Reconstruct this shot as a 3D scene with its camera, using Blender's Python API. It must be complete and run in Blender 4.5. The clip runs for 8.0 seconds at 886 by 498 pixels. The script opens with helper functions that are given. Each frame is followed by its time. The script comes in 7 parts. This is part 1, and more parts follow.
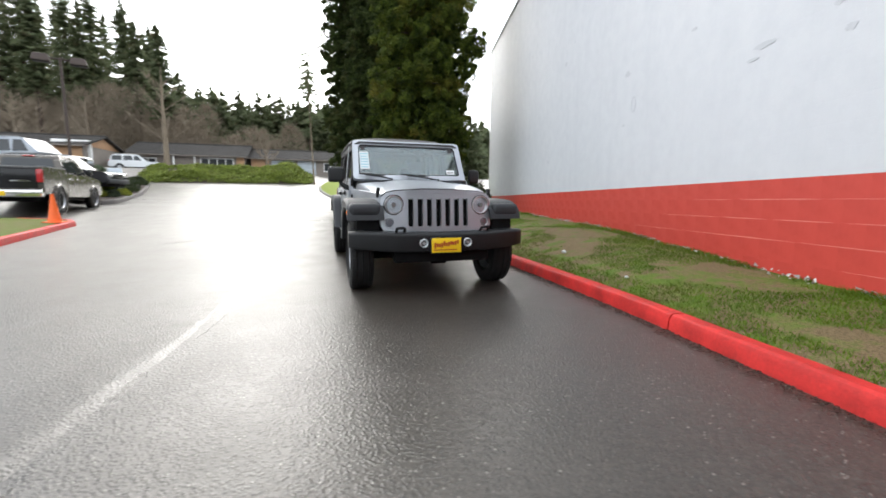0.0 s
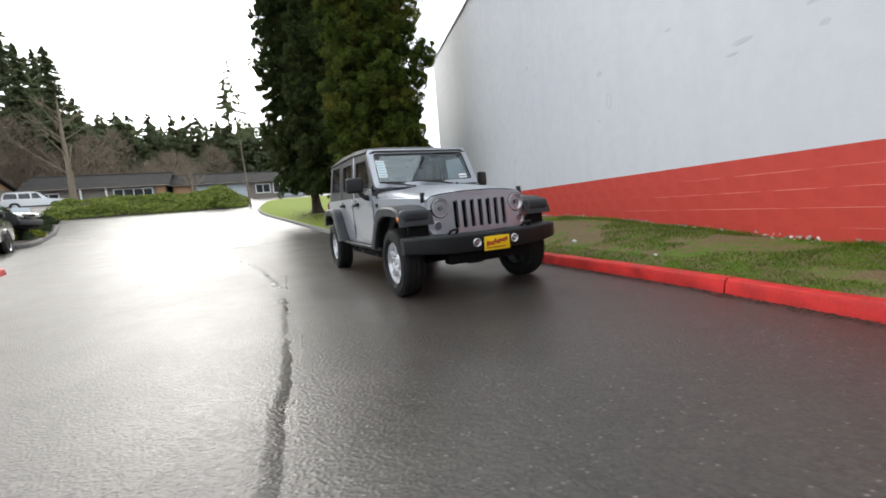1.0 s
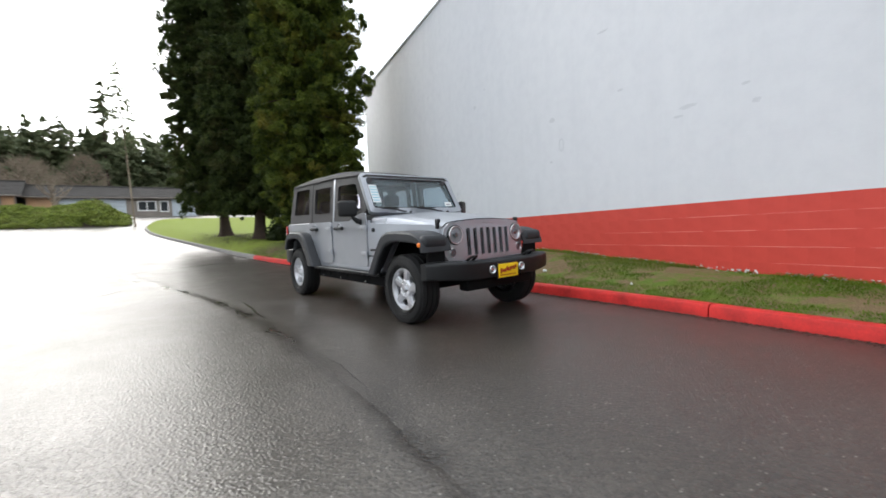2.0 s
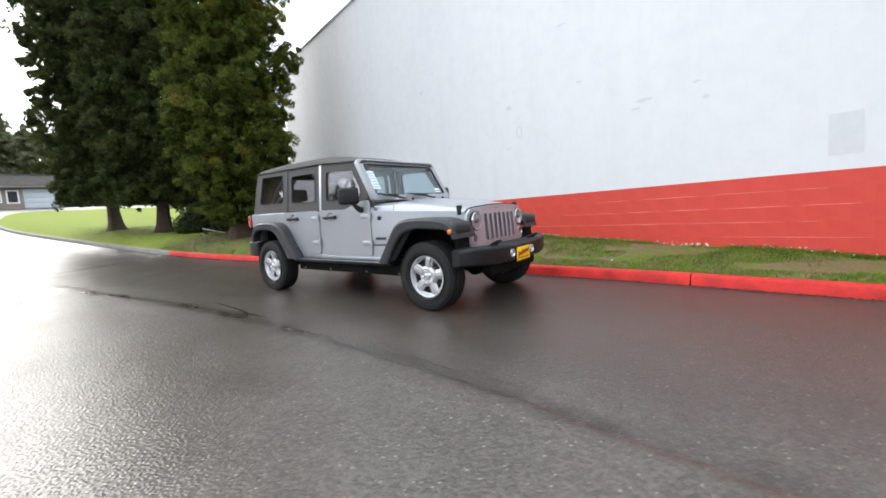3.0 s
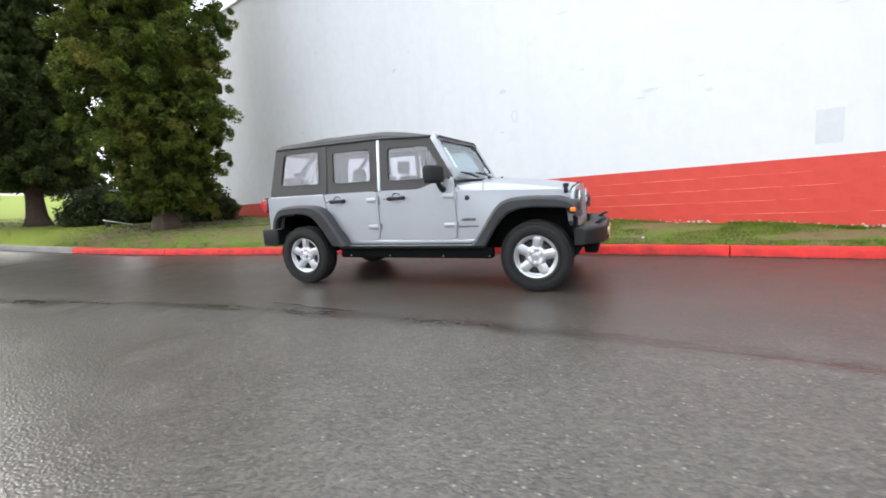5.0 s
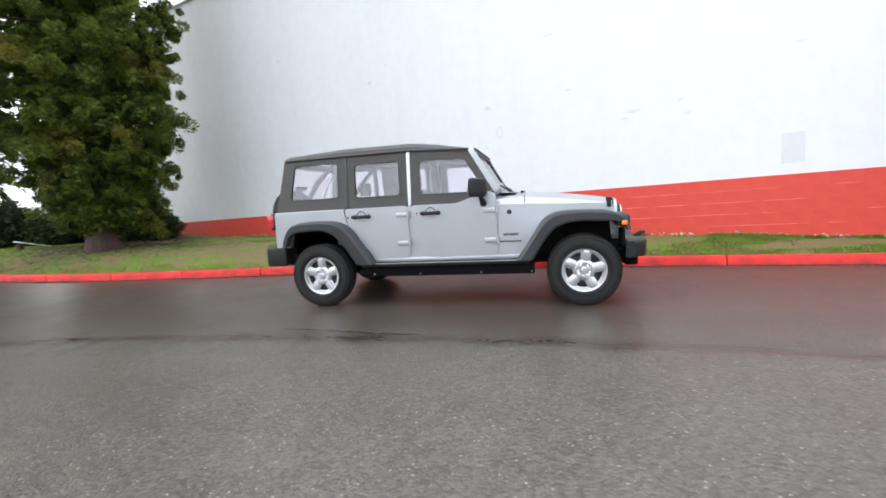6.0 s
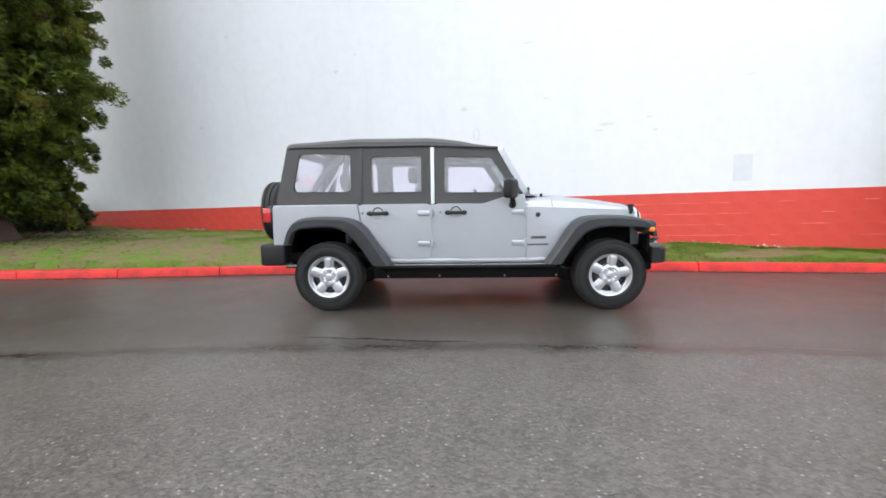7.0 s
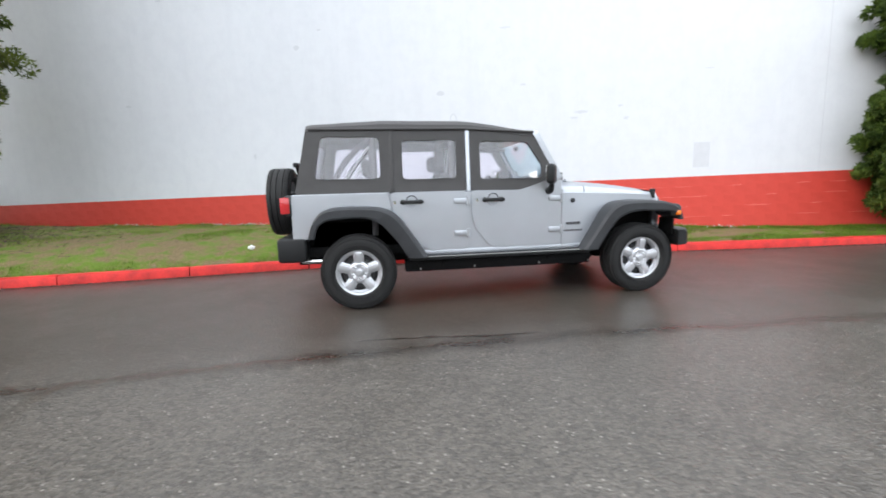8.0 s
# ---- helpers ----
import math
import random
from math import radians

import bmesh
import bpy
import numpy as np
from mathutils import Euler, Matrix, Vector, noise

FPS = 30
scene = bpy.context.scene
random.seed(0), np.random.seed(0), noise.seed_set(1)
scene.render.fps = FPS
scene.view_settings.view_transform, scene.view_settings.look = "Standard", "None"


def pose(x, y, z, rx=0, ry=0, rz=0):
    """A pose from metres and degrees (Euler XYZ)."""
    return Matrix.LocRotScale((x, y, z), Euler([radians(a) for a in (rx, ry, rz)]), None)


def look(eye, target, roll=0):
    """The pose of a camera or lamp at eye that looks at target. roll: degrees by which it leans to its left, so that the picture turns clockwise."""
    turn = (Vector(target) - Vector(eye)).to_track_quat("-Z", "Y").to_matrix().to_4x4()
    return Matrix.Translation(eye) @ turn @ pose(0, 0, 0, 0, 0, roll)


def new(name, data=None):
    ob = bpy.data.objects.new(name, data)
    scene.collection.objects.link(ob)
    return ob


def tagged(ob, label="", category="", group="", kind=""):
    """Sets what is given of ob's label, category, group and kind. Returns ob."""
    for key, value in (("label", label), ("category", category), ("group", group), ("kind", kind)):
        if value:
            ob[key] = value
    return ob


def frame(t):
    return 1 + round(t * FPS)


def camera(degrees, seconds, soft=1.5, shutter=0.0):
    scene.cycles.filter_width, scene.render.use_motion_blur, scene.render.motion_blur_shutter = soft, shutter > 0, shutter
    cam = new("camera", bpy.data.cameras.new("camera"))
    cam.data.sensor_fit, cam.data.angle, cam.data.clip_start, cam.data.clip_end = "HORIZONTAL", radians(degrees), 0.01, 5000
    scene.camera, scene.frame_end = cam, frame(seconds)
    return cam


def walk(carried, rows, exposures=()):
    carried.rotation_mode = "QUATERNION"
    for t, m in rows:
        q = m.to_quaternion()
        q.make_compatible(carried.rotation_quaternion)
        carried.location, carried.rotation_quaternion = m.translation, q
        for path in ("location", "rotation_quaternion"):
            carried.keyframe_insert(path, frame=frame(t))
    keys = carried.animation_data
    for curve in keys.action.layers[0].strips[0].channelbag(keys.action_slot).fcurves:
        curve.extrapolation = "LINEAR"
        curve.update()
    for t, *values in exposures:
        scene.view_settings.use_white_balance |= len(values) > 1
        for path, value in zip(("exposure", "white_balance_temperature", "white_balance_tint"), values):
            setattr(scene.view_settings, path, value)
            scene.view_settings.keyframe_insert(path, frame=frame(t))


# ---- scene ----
cam = camera(93.7, 8.0, soft=1.7, shutter=0.35)
EXPOSURES = [(0.0, 0.55), (1.0, 0.28), (1.5, 0.25), (3.0, 0.78), (4.5, 0.97), (6.5, 1.00), (8.0, 0.98)]
PATH = [
    (0, (-1.247, -6.024, 1.023), (-0.654, -4.132, 0.762), 0.4),
    (0.5, (-1.833, -5.901, 1.022), (-1.028, -4.084, 0.799), -1.6),
    (1, (-2.332, -5.685, 0.986), (-1.462, -3.899, 0.757), -4.7),
    (1.5, (-2.812, -5.418, 0.992), (-1.768, -3.719, 0.835), -3.0),
    (3, (-4.146, -4.242, 1.092), (-2.571, -3.027, 0.885), -3.5),
    (3.5, (-4.436, -3.777, 1.083), (-2.789, -2.673, 0.819), -2.4),
    (4, (-4.715, -3.335, 1.065), (-2.935, -2.464, 0.798), -3.2),
    (4.5, (-4.91, -2.805, 1.084), (-3.115, -1.978, 0.777), -3.6),
    (6, (-5.227, -1.064, 1.158), (-3.295, -0.6, 0.926), -3.6),
    (6.5, (-5.244, -0.486, 1.169), (-3.275, -0.244, 0.916), -2.7),
    (7, (-5.154, 0.074, 1.173), (-3.17, 0.157, 0.933), -0.9),
    (7.5, (-5.072, 0.651, 1.205), (-3.103, 0.478, 0.9), -1.8),
    (8, (-4.886, 1.213, 1.185), (-2.929, 0.938, 0.881), -1.5),
]
walk(cam, [(t, look(eye, target, roll)) for t, eye, target, roll in PATH], EXPOSURES)

# ---- light: bright overcast morning, low sun behind thin cloud beyond the trees ----
SUN_EL, SUN_AZ = 24.0, -2.0
world = bpy.data.worlds.new("overcast")
scene.world = world
world.use_nodes = True
wn, wl = world.node_tree.nodes, world.node_tree.links
wn.clear()
sky = wn.new("ShaderNodeTexSky")
sky.sky_type = "NISHITA"
sky.sun_disc = False
sky.sun_elevation, sky.sun_rotation = radians(SUN_EL), radians(SUN_AZ)
sky.air_density, sky.dust_density, sky.ozone_density = 1.0, 6.0, 1.0
grey = wn.new("ShaderNodeHueSaturation")
grey.inputs["Saturation"].default_value = 0.12
cloud = wn.new("ShaderNodeMixRGB")
cloud.inputs[0].default_value = 0.72
cloud.inputs[2].default_value = (14.9, 15.9, 17.0, 1)
back = wn.new("ShaderNodeBackground")
back.inputs["Strength"].default_value = 0.12
wout = wn.new("ShaderNodeOutputWorld")
wl.new(sky.outputs[0], grey.inputs["Color"])
wl.new(grey.outputs[0], cloud.inputs[1])
wl.new(cloud.outputs[0], back.inputs["Color"])
wl.new(back.outputs[0], wout.inputs["Surface"])

sun = new("sun", bpy.data.lights.new("sun", "SUN"))
sun.data.energy, sun.data.angle, sun.data.color = 2.0, radians(52), (1.0, 0.94, 0.85)
sun_way = Vector((math.sin(radians(SUN_AZ)) * math.cos(radians(SUN_EL)), math.cos(radians(SUN_AZ)) * math.cos(radians(SUN_EL)), math.sin(radians(SUN_EL))))
sun.matrix_world = look(sun_way * 60, (0, 0, 0))


# ---- materials ----
def material(name, colour, rough=0.6, metal=0.0, spec=0.5, coat=0.0):
    m = bpy.data.materials.new(name)
    m.use_nodes = True
    b = m.node_tree.nodes["Principled BSDF"]
    b.inputs["Base Color"].default_value = (*colour, 1)
    b.inputs["Roughness"].default_value = rough
    b.inputs["Metallic"].default_value = metal
    b.inputs["Specular IOR Level"].default_value = spec
    b.inputs["Coat Weight"].default_value = coat
    b.inputs["Coat Roughness"].default_value = 0.05
    return m


class Nodes:
    """Short hand for wiring one material."""

    def __init__(self, m):
        self.t = m.node_tree
        self.b = self.t.nodes["Principled BSDF"]
        self.co = self.t.nodes.new("ShaderNodeTexCoord")

    def add(self, kind):
        return self.t.nodes.new(kind)

    def wire(self, a, b):
        self.t.links.new(a, b)

    def noise(self, scale, detail=4.0, rough=0.55, space="Object", stretch=None):
        n = self.add("ShaderNodeTexNoise")
        n.inputs["Scale"].default_value, n.inputs["Detail"].default_value, n.inputs["Roughness"].default_value = scale, detail, rough
        src = self.co.outputs[space]
        if stretch:
            mp = self.add("ShaderNodeMapping")
            mp.inputs["Scale"].default_value = stretch
            self.wire(src, mp.inputs["Vector"])
            src = mp.outputs[0]
        self.wire(src, n.inputs["Vector"])
        return n.outputs["Fac"]

    def ramp(self, fac, *stops):
        r = self.add("ShaderNodeValToRGB")
        e = r.color_ramp.elements
        while len(e) < len(stops):
            e.new(0.5)
        for k, (p, c) in zip(e, stops):
            k.position = p
            k.color = (*c, 1) if isinstance(c, tuple) else (c, c, c, 1)
        self.wire(fac, r.inputs["Fac"])
        return r.outputs["Color"]

    def mix(self, fac, a, b, mode="MIX"):
        n = self.add("ShaderNodeMixRGB")
        n.blend_type = mode
        for i, v in ((0, fac), (1, a), (2, b)):
            if isinstance(v, tuple):
                n.inputs[i].default_value = (*v, 1)
            elif isinstance(v, (int, float)):
                n.inputs[i].default_value = v if i == 0 else (v, v, v, 1)
            else:
                self.wire(v, n.inputs[i])
        return n.outputs[0]

    def bump(self, height, strength=0.3, dist=0.01, after=None):
        n = self.add("ShaderNodeBump")
        n.inputs["Strength"].default_value, n.inputs["Distance"].default_value = strength, dist
        self.wire(height, n.inputs["Height"])
        if after is not None:
            self.wire(after, n.inputs["Normal"])
        return n.outputs[0]

    def colour(self, c):
        self.wire(c, self.b.inputs["Base Color"])

    def rough(self, r):
        self.wire(r, self.b.inputs["Roughness"])

    def normal(self, n):
        self.wire(n, self.b.inputs["Normal"])


def worn(name, colour, rough=0.6, metal=0.0, scale=6.0, amount=0.25, fine=90.0, relief=0.15, dist=0.003, coat=0.0, spec=0.5):
    """A surface with broad blotches, fine grain and a little relief."""
    m = material(name, colour, rough, metal, spec, coat)
    n = Nodes(m)
    a, f = n.noise(scale, 5), n.noise(fine, 3)
    lo, hi = tuple(c * (1 - amount) for c in colour), tuple(min(1, c * (1 + amount)) for c in colour)
    c = n.ramp(a, (0.3, lo), (0.7, hi))
    n.colour(n.mix(0.25, c, n.ramp(f, (0.3, lo), (0.7, hi))))
    n.rough(n.ramp(a, (0.25, max(0.02, rough - 0.1)), (0.75, min(1, rough + 0.1))))
    if relief:
        n.normal(n.bump(f, relief, dist))
    return m


def wet_asphalt():
    """Two pavings that meet along a seam: coarse open stone on the yard's side, a smoother darker lane beside the kerb, both wet."""
    m = material("wet_asphalt", (0.05, 0.05, 0.05), 0.22)
    n = Nodes(m)
    broad, mid, grit = n.noise(0.35, 5), n.noise(1.7, 7, 0.68), n.noise(48, 4, 0.75)
    sep, side = n.add("ShaderNodeSeparateXYZ"), n.add("ShaderNodeMath")
    n.wire(n.co.outputs["Object"], sep.inputs[0])
    side.operation = "MULTIPLY_ADD"
    side.inputs[1].default_value = 0.5
    n.wire(n.noise(1.1, 6, 0.65), side.inputs[0])
    n.wire(sep.outputs["X"], side.inputs[2])
    lane = n.add("ShaderNodeMapRange")
    lane.interpolation_type = "SMOOTHSTEP"
    lane.inputs["From Min"].default_value, lane.inputs["From Max"].default_value = -2.25, -1.15
    n.wire(side.outputs[0], lane.inputs["Value"])
    lane = lane.outputs[0]
    v = n.add("ShaderNodeTexVoronoi")
    v.inputs["Scale"].default_value = 56
    n.wire(n.co.outputs["Object"], v.inputs["Vector"])
    stone = n.ramp(v.outputs["Distance"], (0.0, 1.0), (0.62, 0.0))
    pick = n.add("ShaderNodeSeparateColor")
    n.wire(v.outputs["Color"], pick.inputs[0])
    pale = n.ramp(pick.outputs[0], (0.94, 0.0), (0.97, 1.0))
    coarse = n.ramp(mid, (0.3, (0.036, 0.032, 0.027)), (0.7, (0.084, 0.076, 0.067)))
    coarse = n.mix(0.4, coarse, n.ramp(grit, (0.3, (0.018, 0.016, 0.015)), (0.72, (0.125, 0.114, 0.102))))
    coarse = n.mix(0.44, coarse, n.ramp(pick.outputs[1], (0.1, (0.024, 0.021, 0.018)), (0.9, (0.125, 0.110, 0.095))))
    coarse = n.mix(n.mix(1.0, pale, n.ramp(v.outputs["Distance"], (0.2, 0.8), (0.45, 0.0)), "MULTIPLY"), coarse, (0.30, 0.28, 0.255))
    smooth = n.ramp(mid, (0.3, (0.026, 0.022, 0.018)), (0.7, (0.056, 0.047, 0.040)))
    smooth = n.mix(0.4, smooth, n.ramp(grit, (0.3, (0.014, 0.012, 0.011)), (0.72, (0.085, 0.074, 0.064))))
    smooth = n.mix(0.4, smooth, n.ramp(pick.outputs[1], (0.1, (0.020, 0.017, 0.014)), (0.9, (0.080, 0.069, 0.058))))
    smooth = n.mix(n.mix(1.0, n.mix(1.0, pale, n.ramp(v.outputs["Distance"], (0.2, 0.8), (0.45, 0.0)), "MULTIPLY"), 0.95, "MULTIPLY"), smooth, (0.27, 0.25, 0.225))
    # a darker, smoother ragged band follows the seam
    sq, bow, off = n.add("ShaderNodeMath"), n.add("ShaderNodeMath"), n.add("ShaderNodeMath")
    sq.operation, bow.operation, off.operation = "MULTIPLY", "MULTIPLY_ADD", "ABSOLUTE"
    n.wire(sep.outputs["Y"], sq.inputs[0])
    n.wire(sep.outputs["Y"], sq.inputs[1])
    n.wire(sq.outputs[0], bow.inputs[0])
    bow.inputs[1].default_value = 0.019
    n.wire(sep.outputs["X"], bow.inputs[2])
    shift, ragged = n.add("ShaderNodeMath"), n.add("ShaderNodeMath")
    shift.operation, ragged.operation = "ADD", "MULTIPLY_ADD"
    shift.inputs[1].default_value = 1.74
    n.wire(bow.outputs[0], shift.inputs[0])
    n.wire(n.noise(1.6, 6, 0.7), ragged.inputs[0])
    ragged.inputs[1].default_value = 0.42
    n.wire(shift.outputs[0], ragged.inputs[2])
    n.wire(ragged.outputs[0], off.inputs[0])
    seam_band = n.mix(1.0, n.ramp(off.outputs[0], (0.02, 1.0), (0.17, 0.0)), n.ramp(n.noise(0.9, 5, 0.65), (0.38, 0.2), (0.56, 1.0)), "MULTIPLY")
    n.colour(n.mix(seam_band, n.mix(lane, coarse, smooth), n.mix(1.0, n.mix(lane, coarse, smooth), (0.40, 0.38, 0.36), "MULTIPLY")))
    wet = n.mix(0.5, n.ramp(mid, (0.35, 0.0), (0.65, 1.0)), n.ramp(broad, (0.35, 0.0), (0.65, 1.0)))
    n.rough(n.mix(seam_band, n.mix(lane, n.ramp(wet, (0.15, 0.31), (0.85, 0.42)), n.ramp(wet, (0.15, 0.30), (0.85, 0.41))), 0.25))
    n.wire(n.ramp(lane, (0.0, 0.5), (1.0, 0.50)), n.b.inputs["Specular IOR Level"])
    film = n.bump(n.noise(2.2, 3), 0.05, 0.012)
    relief = n.bump(stone, 0.42, 0.005, n.bump(grit, 0.26, 0.004, film))
    n.wire(n.ramp(lane, (0.0, 0.44), (1.0, 0.36)), relief.node.inputs["Strength"])
    n.normal(relief)
    return m


def crack_water():
    """Smooth black sealant with water standing on it."""
    m = material("crack_water", (0.012, 0.012, 0.012), 0.16)
    n = Nodes(m)
    n.colour(n.ramp(n.noise(22, 5, 0.7), (0.35, (0.014, 0.012, 0.010)), (0.7, (0.045, 0.039, 0.034))))
    n.rough(n.ramp(n.noise(8), (0.35, 0.15), (0.7, 0.25)))
    n.normal(n.bump(n.noise(48, 4, 0.75), 0.45, 0.006))
    return m


def lawn_soil(name="lawn", bald=0.9):
    m = material(name, (0.08, 0.11, 0.03), 0.9, spec=0.2)
    n = Nodes(m)
    broad, mid, fine = n.noise(0.55, 6, 0.6), n.noise(4.5, 5, 0.65), n.noise(60, 3)
    green = n.mix(0.5, n.ramp(mid, (0.3, (0.052, 0.110, 0.011)), (0.7, (0.125, 0.190, 0.020))), n.ramp(fine, (0.3, (0.042, 0.080, 0.009)), (0.7, (0.165, 0.215, 0.030))))
    bare = n.ramp(fine, (0.3, (0.095, 0.062, 0.036)), (0.7, (0.22, 0.152, 0.092)))
    # the turf closes up beyond the cedars
    sep = n.add("ShaderNodeSeparateXYZ")
    n.wire(n.co.outputs["Object"], sep.inputs[0])
    along = n.add("ShaderNodeMapRange")
    along.inputs["From Min"].default_value, along.inputs["From Max"].default_value = 10.0, 12.5
    n.wire(sep.outputs["Y"], along.inputs["Value"])
    thin_turf = n.mix(1.0, n.ramp(n.mix(0.62, broad, mid), (0.44, 0.0), (0.555, bald)), n.ramp(along.outputs[0], (0.0, 1.0), (1.0, 0.12)), "MULTIPLY")
    green = n.mix(along.outputs[0], green, n.mix(0.6, green, (0.22, 0.27, 0.032)))
    n.colour(n.mix(thin_turf, green, bare))
    n.normal(n.bump(fine, 0.8, 0.02))
    return m


def leaf(name, dark, light, brown=None, shine=0.3, through_light=0.25):
    m = material(name, light, 0.6, spec=shine)
    n = Nodes(m)
    g = n.add("ShaderNodeNewGeometry")
    c = n.ramp(g.outputs["Random Per Island"], (0.0, dark), (0.55, tuple((a + b) / 2 for a, b in zip(dark, light))), (1.0, light))
    c = n.mix(0.5, c, n.ramp(n.noise(3.0, 3), (0.42, dark), (0.60, light)))
    if brown:
        c = n.mix(n.ramp(n.noise(0.8, 3), (0.53, 0.0), (0.72, 0.5)), c, brown)
    n.colour(c)
    thin, both, out = n.add("ShaderNodeBsdfTranslucent"), n.add("ShaderNodeMixShader"), n.t.nodes["Material Output"]
    both.inputs[0].default_value = through_light
    n.wire(c, thin.inputs["Color"])
    n.wire(n.b.outputs[0], both.inputs[1])
    n.wire(thin.outputs[0], both.inputs[2])
    n.wire(both.outputs[0], out.inputs["Surface"])
    return m


def painted_block(name, colour, dirt, joints):
    """Painted masonry: faint stains, brush relief, a weak trace of the joints where joints is on."""
    m = material(name, colour, 0.55)
    n = Nodes(m)
    broad, mid, fine = n.noise(0.5, 6, 0.6), n.noise(4, 6, 0.65), n.noise(70, 4, 0.6)
    streak = n.noise(1.0, 5, 0.6, stretch=(3.0, 3.0, 0.25))
    c = n.mix(n.ramp(mid, (0.42, 0.0), (0.8, 0.45)), colour, dirt)
    c = n.mix(n.ramp(streak, (0.5, 0.0), (0.75, 0.35)), c, dirt)
    c = n.mix(n.ramp(broad, (0.45, 0.0), (0.7, 0.3)), c, dirt)
    n.colour(c)
    n.rough(n.ramp(mid, (0.3, 0.42), (0.7, 0.68)))
    nm = n.bump(fine, 0.25, 0.004)
    nm = n.bump(mid, 0.18, 0.02, nm)
    if joints:
        w = n.add("ShaderNodeTexBrick")
        mp = n.add("ShaderNodeMapping")
        mp.inputs["Rotation"].default_value = (0, radians(90), 0)
        sep, com = n.add("ShaderNodeSeparateXYZ"), n.add("ShaderNodeCombineXYZ")
        n.wire(n.co.outputs["Object"], sep.inputs[0])
        n.wire(sep.outputs["Y"], com.inputs["X"])
        n.wire(sep.outputs["Z"], com.inputs["Y"])
        n.wire(com.outputs[0], w.inputs["Vector"])
        w.inputs["Scale"].default_value = 1.0
        w.inputs["Brick Width"].default_value, w.inputs["Row Height"].default_value, w.inputs["Mortar Size"].default_value = 0.4, 0.2, 0.006
        w.inputs["Mortar Smooth"].default_value = 0.9
        inv = n.ramp(w.outputs["Fac"], (0.0, 1.0), (1.0, 0.0))
        nm = n.bump(inv, 0.12, 0.004, nm)
    n.normal(nm)
    return m


def window_glass(name, tint, gloss=0.06, floor=0.03):
    """A thin clear pane: it lets light straight through and reflects more at a slant."""
    m = bpy.data.materials.new(name)
    m.use_nodes = True
    t = m.node_tree
    t.nodes.clear()
    out, mix = t.nodes.new("ShaderNodeOutputMaterial"), t.nodes.new("ShaderNodeMixShader")
    clear, shiny, fr = t.nodes.new("ShaderNodeBsdfTransparent"), t.nodes.new("ShaderNodeBsdfGlossy"), t.nodes.new("ShaderNodeLayerWeight")
    power, scale = t.nodes.new("ShaderNodeMath"), t.nodes.new("ShaderNodeMath")
    power.operation, scale.operation = "POWER", "MULTIPLY_ADD"
    power.inputs[1].default_value = 4.0
    scale.inputs[1].default_value, scale.inputs[2].default_value = 0.75, floor
    clear.inputs[0].default_value = (*tint, 1)
    shiny.inputs["Roughness"].default_value = gloss
    fr.inputs["Blend"].default_value = 0.5
    t.links.new(fr.outputs["Facing"], power.inputs[0])
    t.links.new(power.outputs[0], scale.inputs[0])
    t.links.new(scale.outputs[0], mix.inputs[0])
    t.links.new(clear.outputs[0], mix.inputs[1])
    t.links.new(shiny.outputs[0], mix.inputs[2])
    t.links.new(mix.outputs[0], out.inputs[0])
    return m


ASPHALT, CRACK, LAWN, GREEN_LAWN = wet_asphalt(), crack_water(), lawn_soil(), lawn_soil("green_lawn", 0.55)
WHITE_WALL = painted_block("white_masonry", (0.625, 0.64, 0.675), (0.545, 0.56, 0.60), True)
RED_WALL = painted_block("red_masonry", (0.56, 0.050, 0.033), (0.42, 0.036, 0.026), False)
MORTAR = worn("painted_mortar", (0.80, 0.34, 0.27), 0.6)
FOOTING = worn("bare_concrete", (0.42, 0.41, 0.39), 0.9, amount=0.35, fine=40)
RED_KERB = worn("red_kerb_paint", (0.47, 0.024, 0.021), 0.55, spec=0.25, scale=5.0, amount=0.42, fine=45, relief=0.35, dist=0.006)
GREY_KERB = worn("concrete_kerb", (0.19, 0.18, 0.17), 0.8, scale=3, amount=0.3, fine=50, relief=0.4, dist=0.006)
GRASS = leaf("grass_blade", (0.07, 0.135, 0.013), (0.165, 0.265, 0.03), (0.19, 0.165, 0.055), 0.2, 0.45)
BARK = worn("bark", (0.052, 0.033, 0.024), 0.95, scale=4, amount=0.45, fine=25, relief=0.9, dist=0.03)
CEDAR = leaf("cedar_spray", (0.013, 0.028, 0.006), (0.150, 0.190, 0.028), (0.25, 0.185, 0.030), 0.2, 0.3)
CEDAR_DARK = leaf("dark_cedar_spray", (0.022, 0.036, 0.013), (0.095, 0.125, 0.034), (0.10, 0.078, 0.03), 0.2, 0.35)
JUNIPER = leaf("juniper_spray", (0.018, 0.040, 0.009), (0.115, 0.175, 0.03), (0.16, 0.16, 0.03), 0.2, 0.3)
SHRUB = leaf("shrub_leaf", (0.015, 0.024, 0.008), (0.05, 0.07, 0.02))
FIR = leaf("fir_needle", (0.075, 0.095, 0.05), (0.20, 0.23, 0.125), (0.22, 0.17, 0.105), 0.1, 0.5)
BARE = worn("bare_twig", (0.20, 0.16, 0.115), 0.95, relief=0)
HEDGE = leaf("hedge_leaf", (0.09, 0.125, 0.02), (0.29, 0.345, 0.07), (0.17, 0.145, 0.06))
GOLD = leaf("golden_shrub_leaf", (0.14, 0.17, 0.02), (0.42, 0.44, 0.07))
BLUE_GREEN = leaf("grey_green_leaf", (0.035, 0.055, 0.03), (0.13, 0.17, 0.10))
PANE = material("house_pane", (0.02, 0.023, 0.026), 0.35, spec=0.25)
REFLECTOR = material("lamp_reflector", (0.70, 0.71, 0.73), 0.32, 0.85)
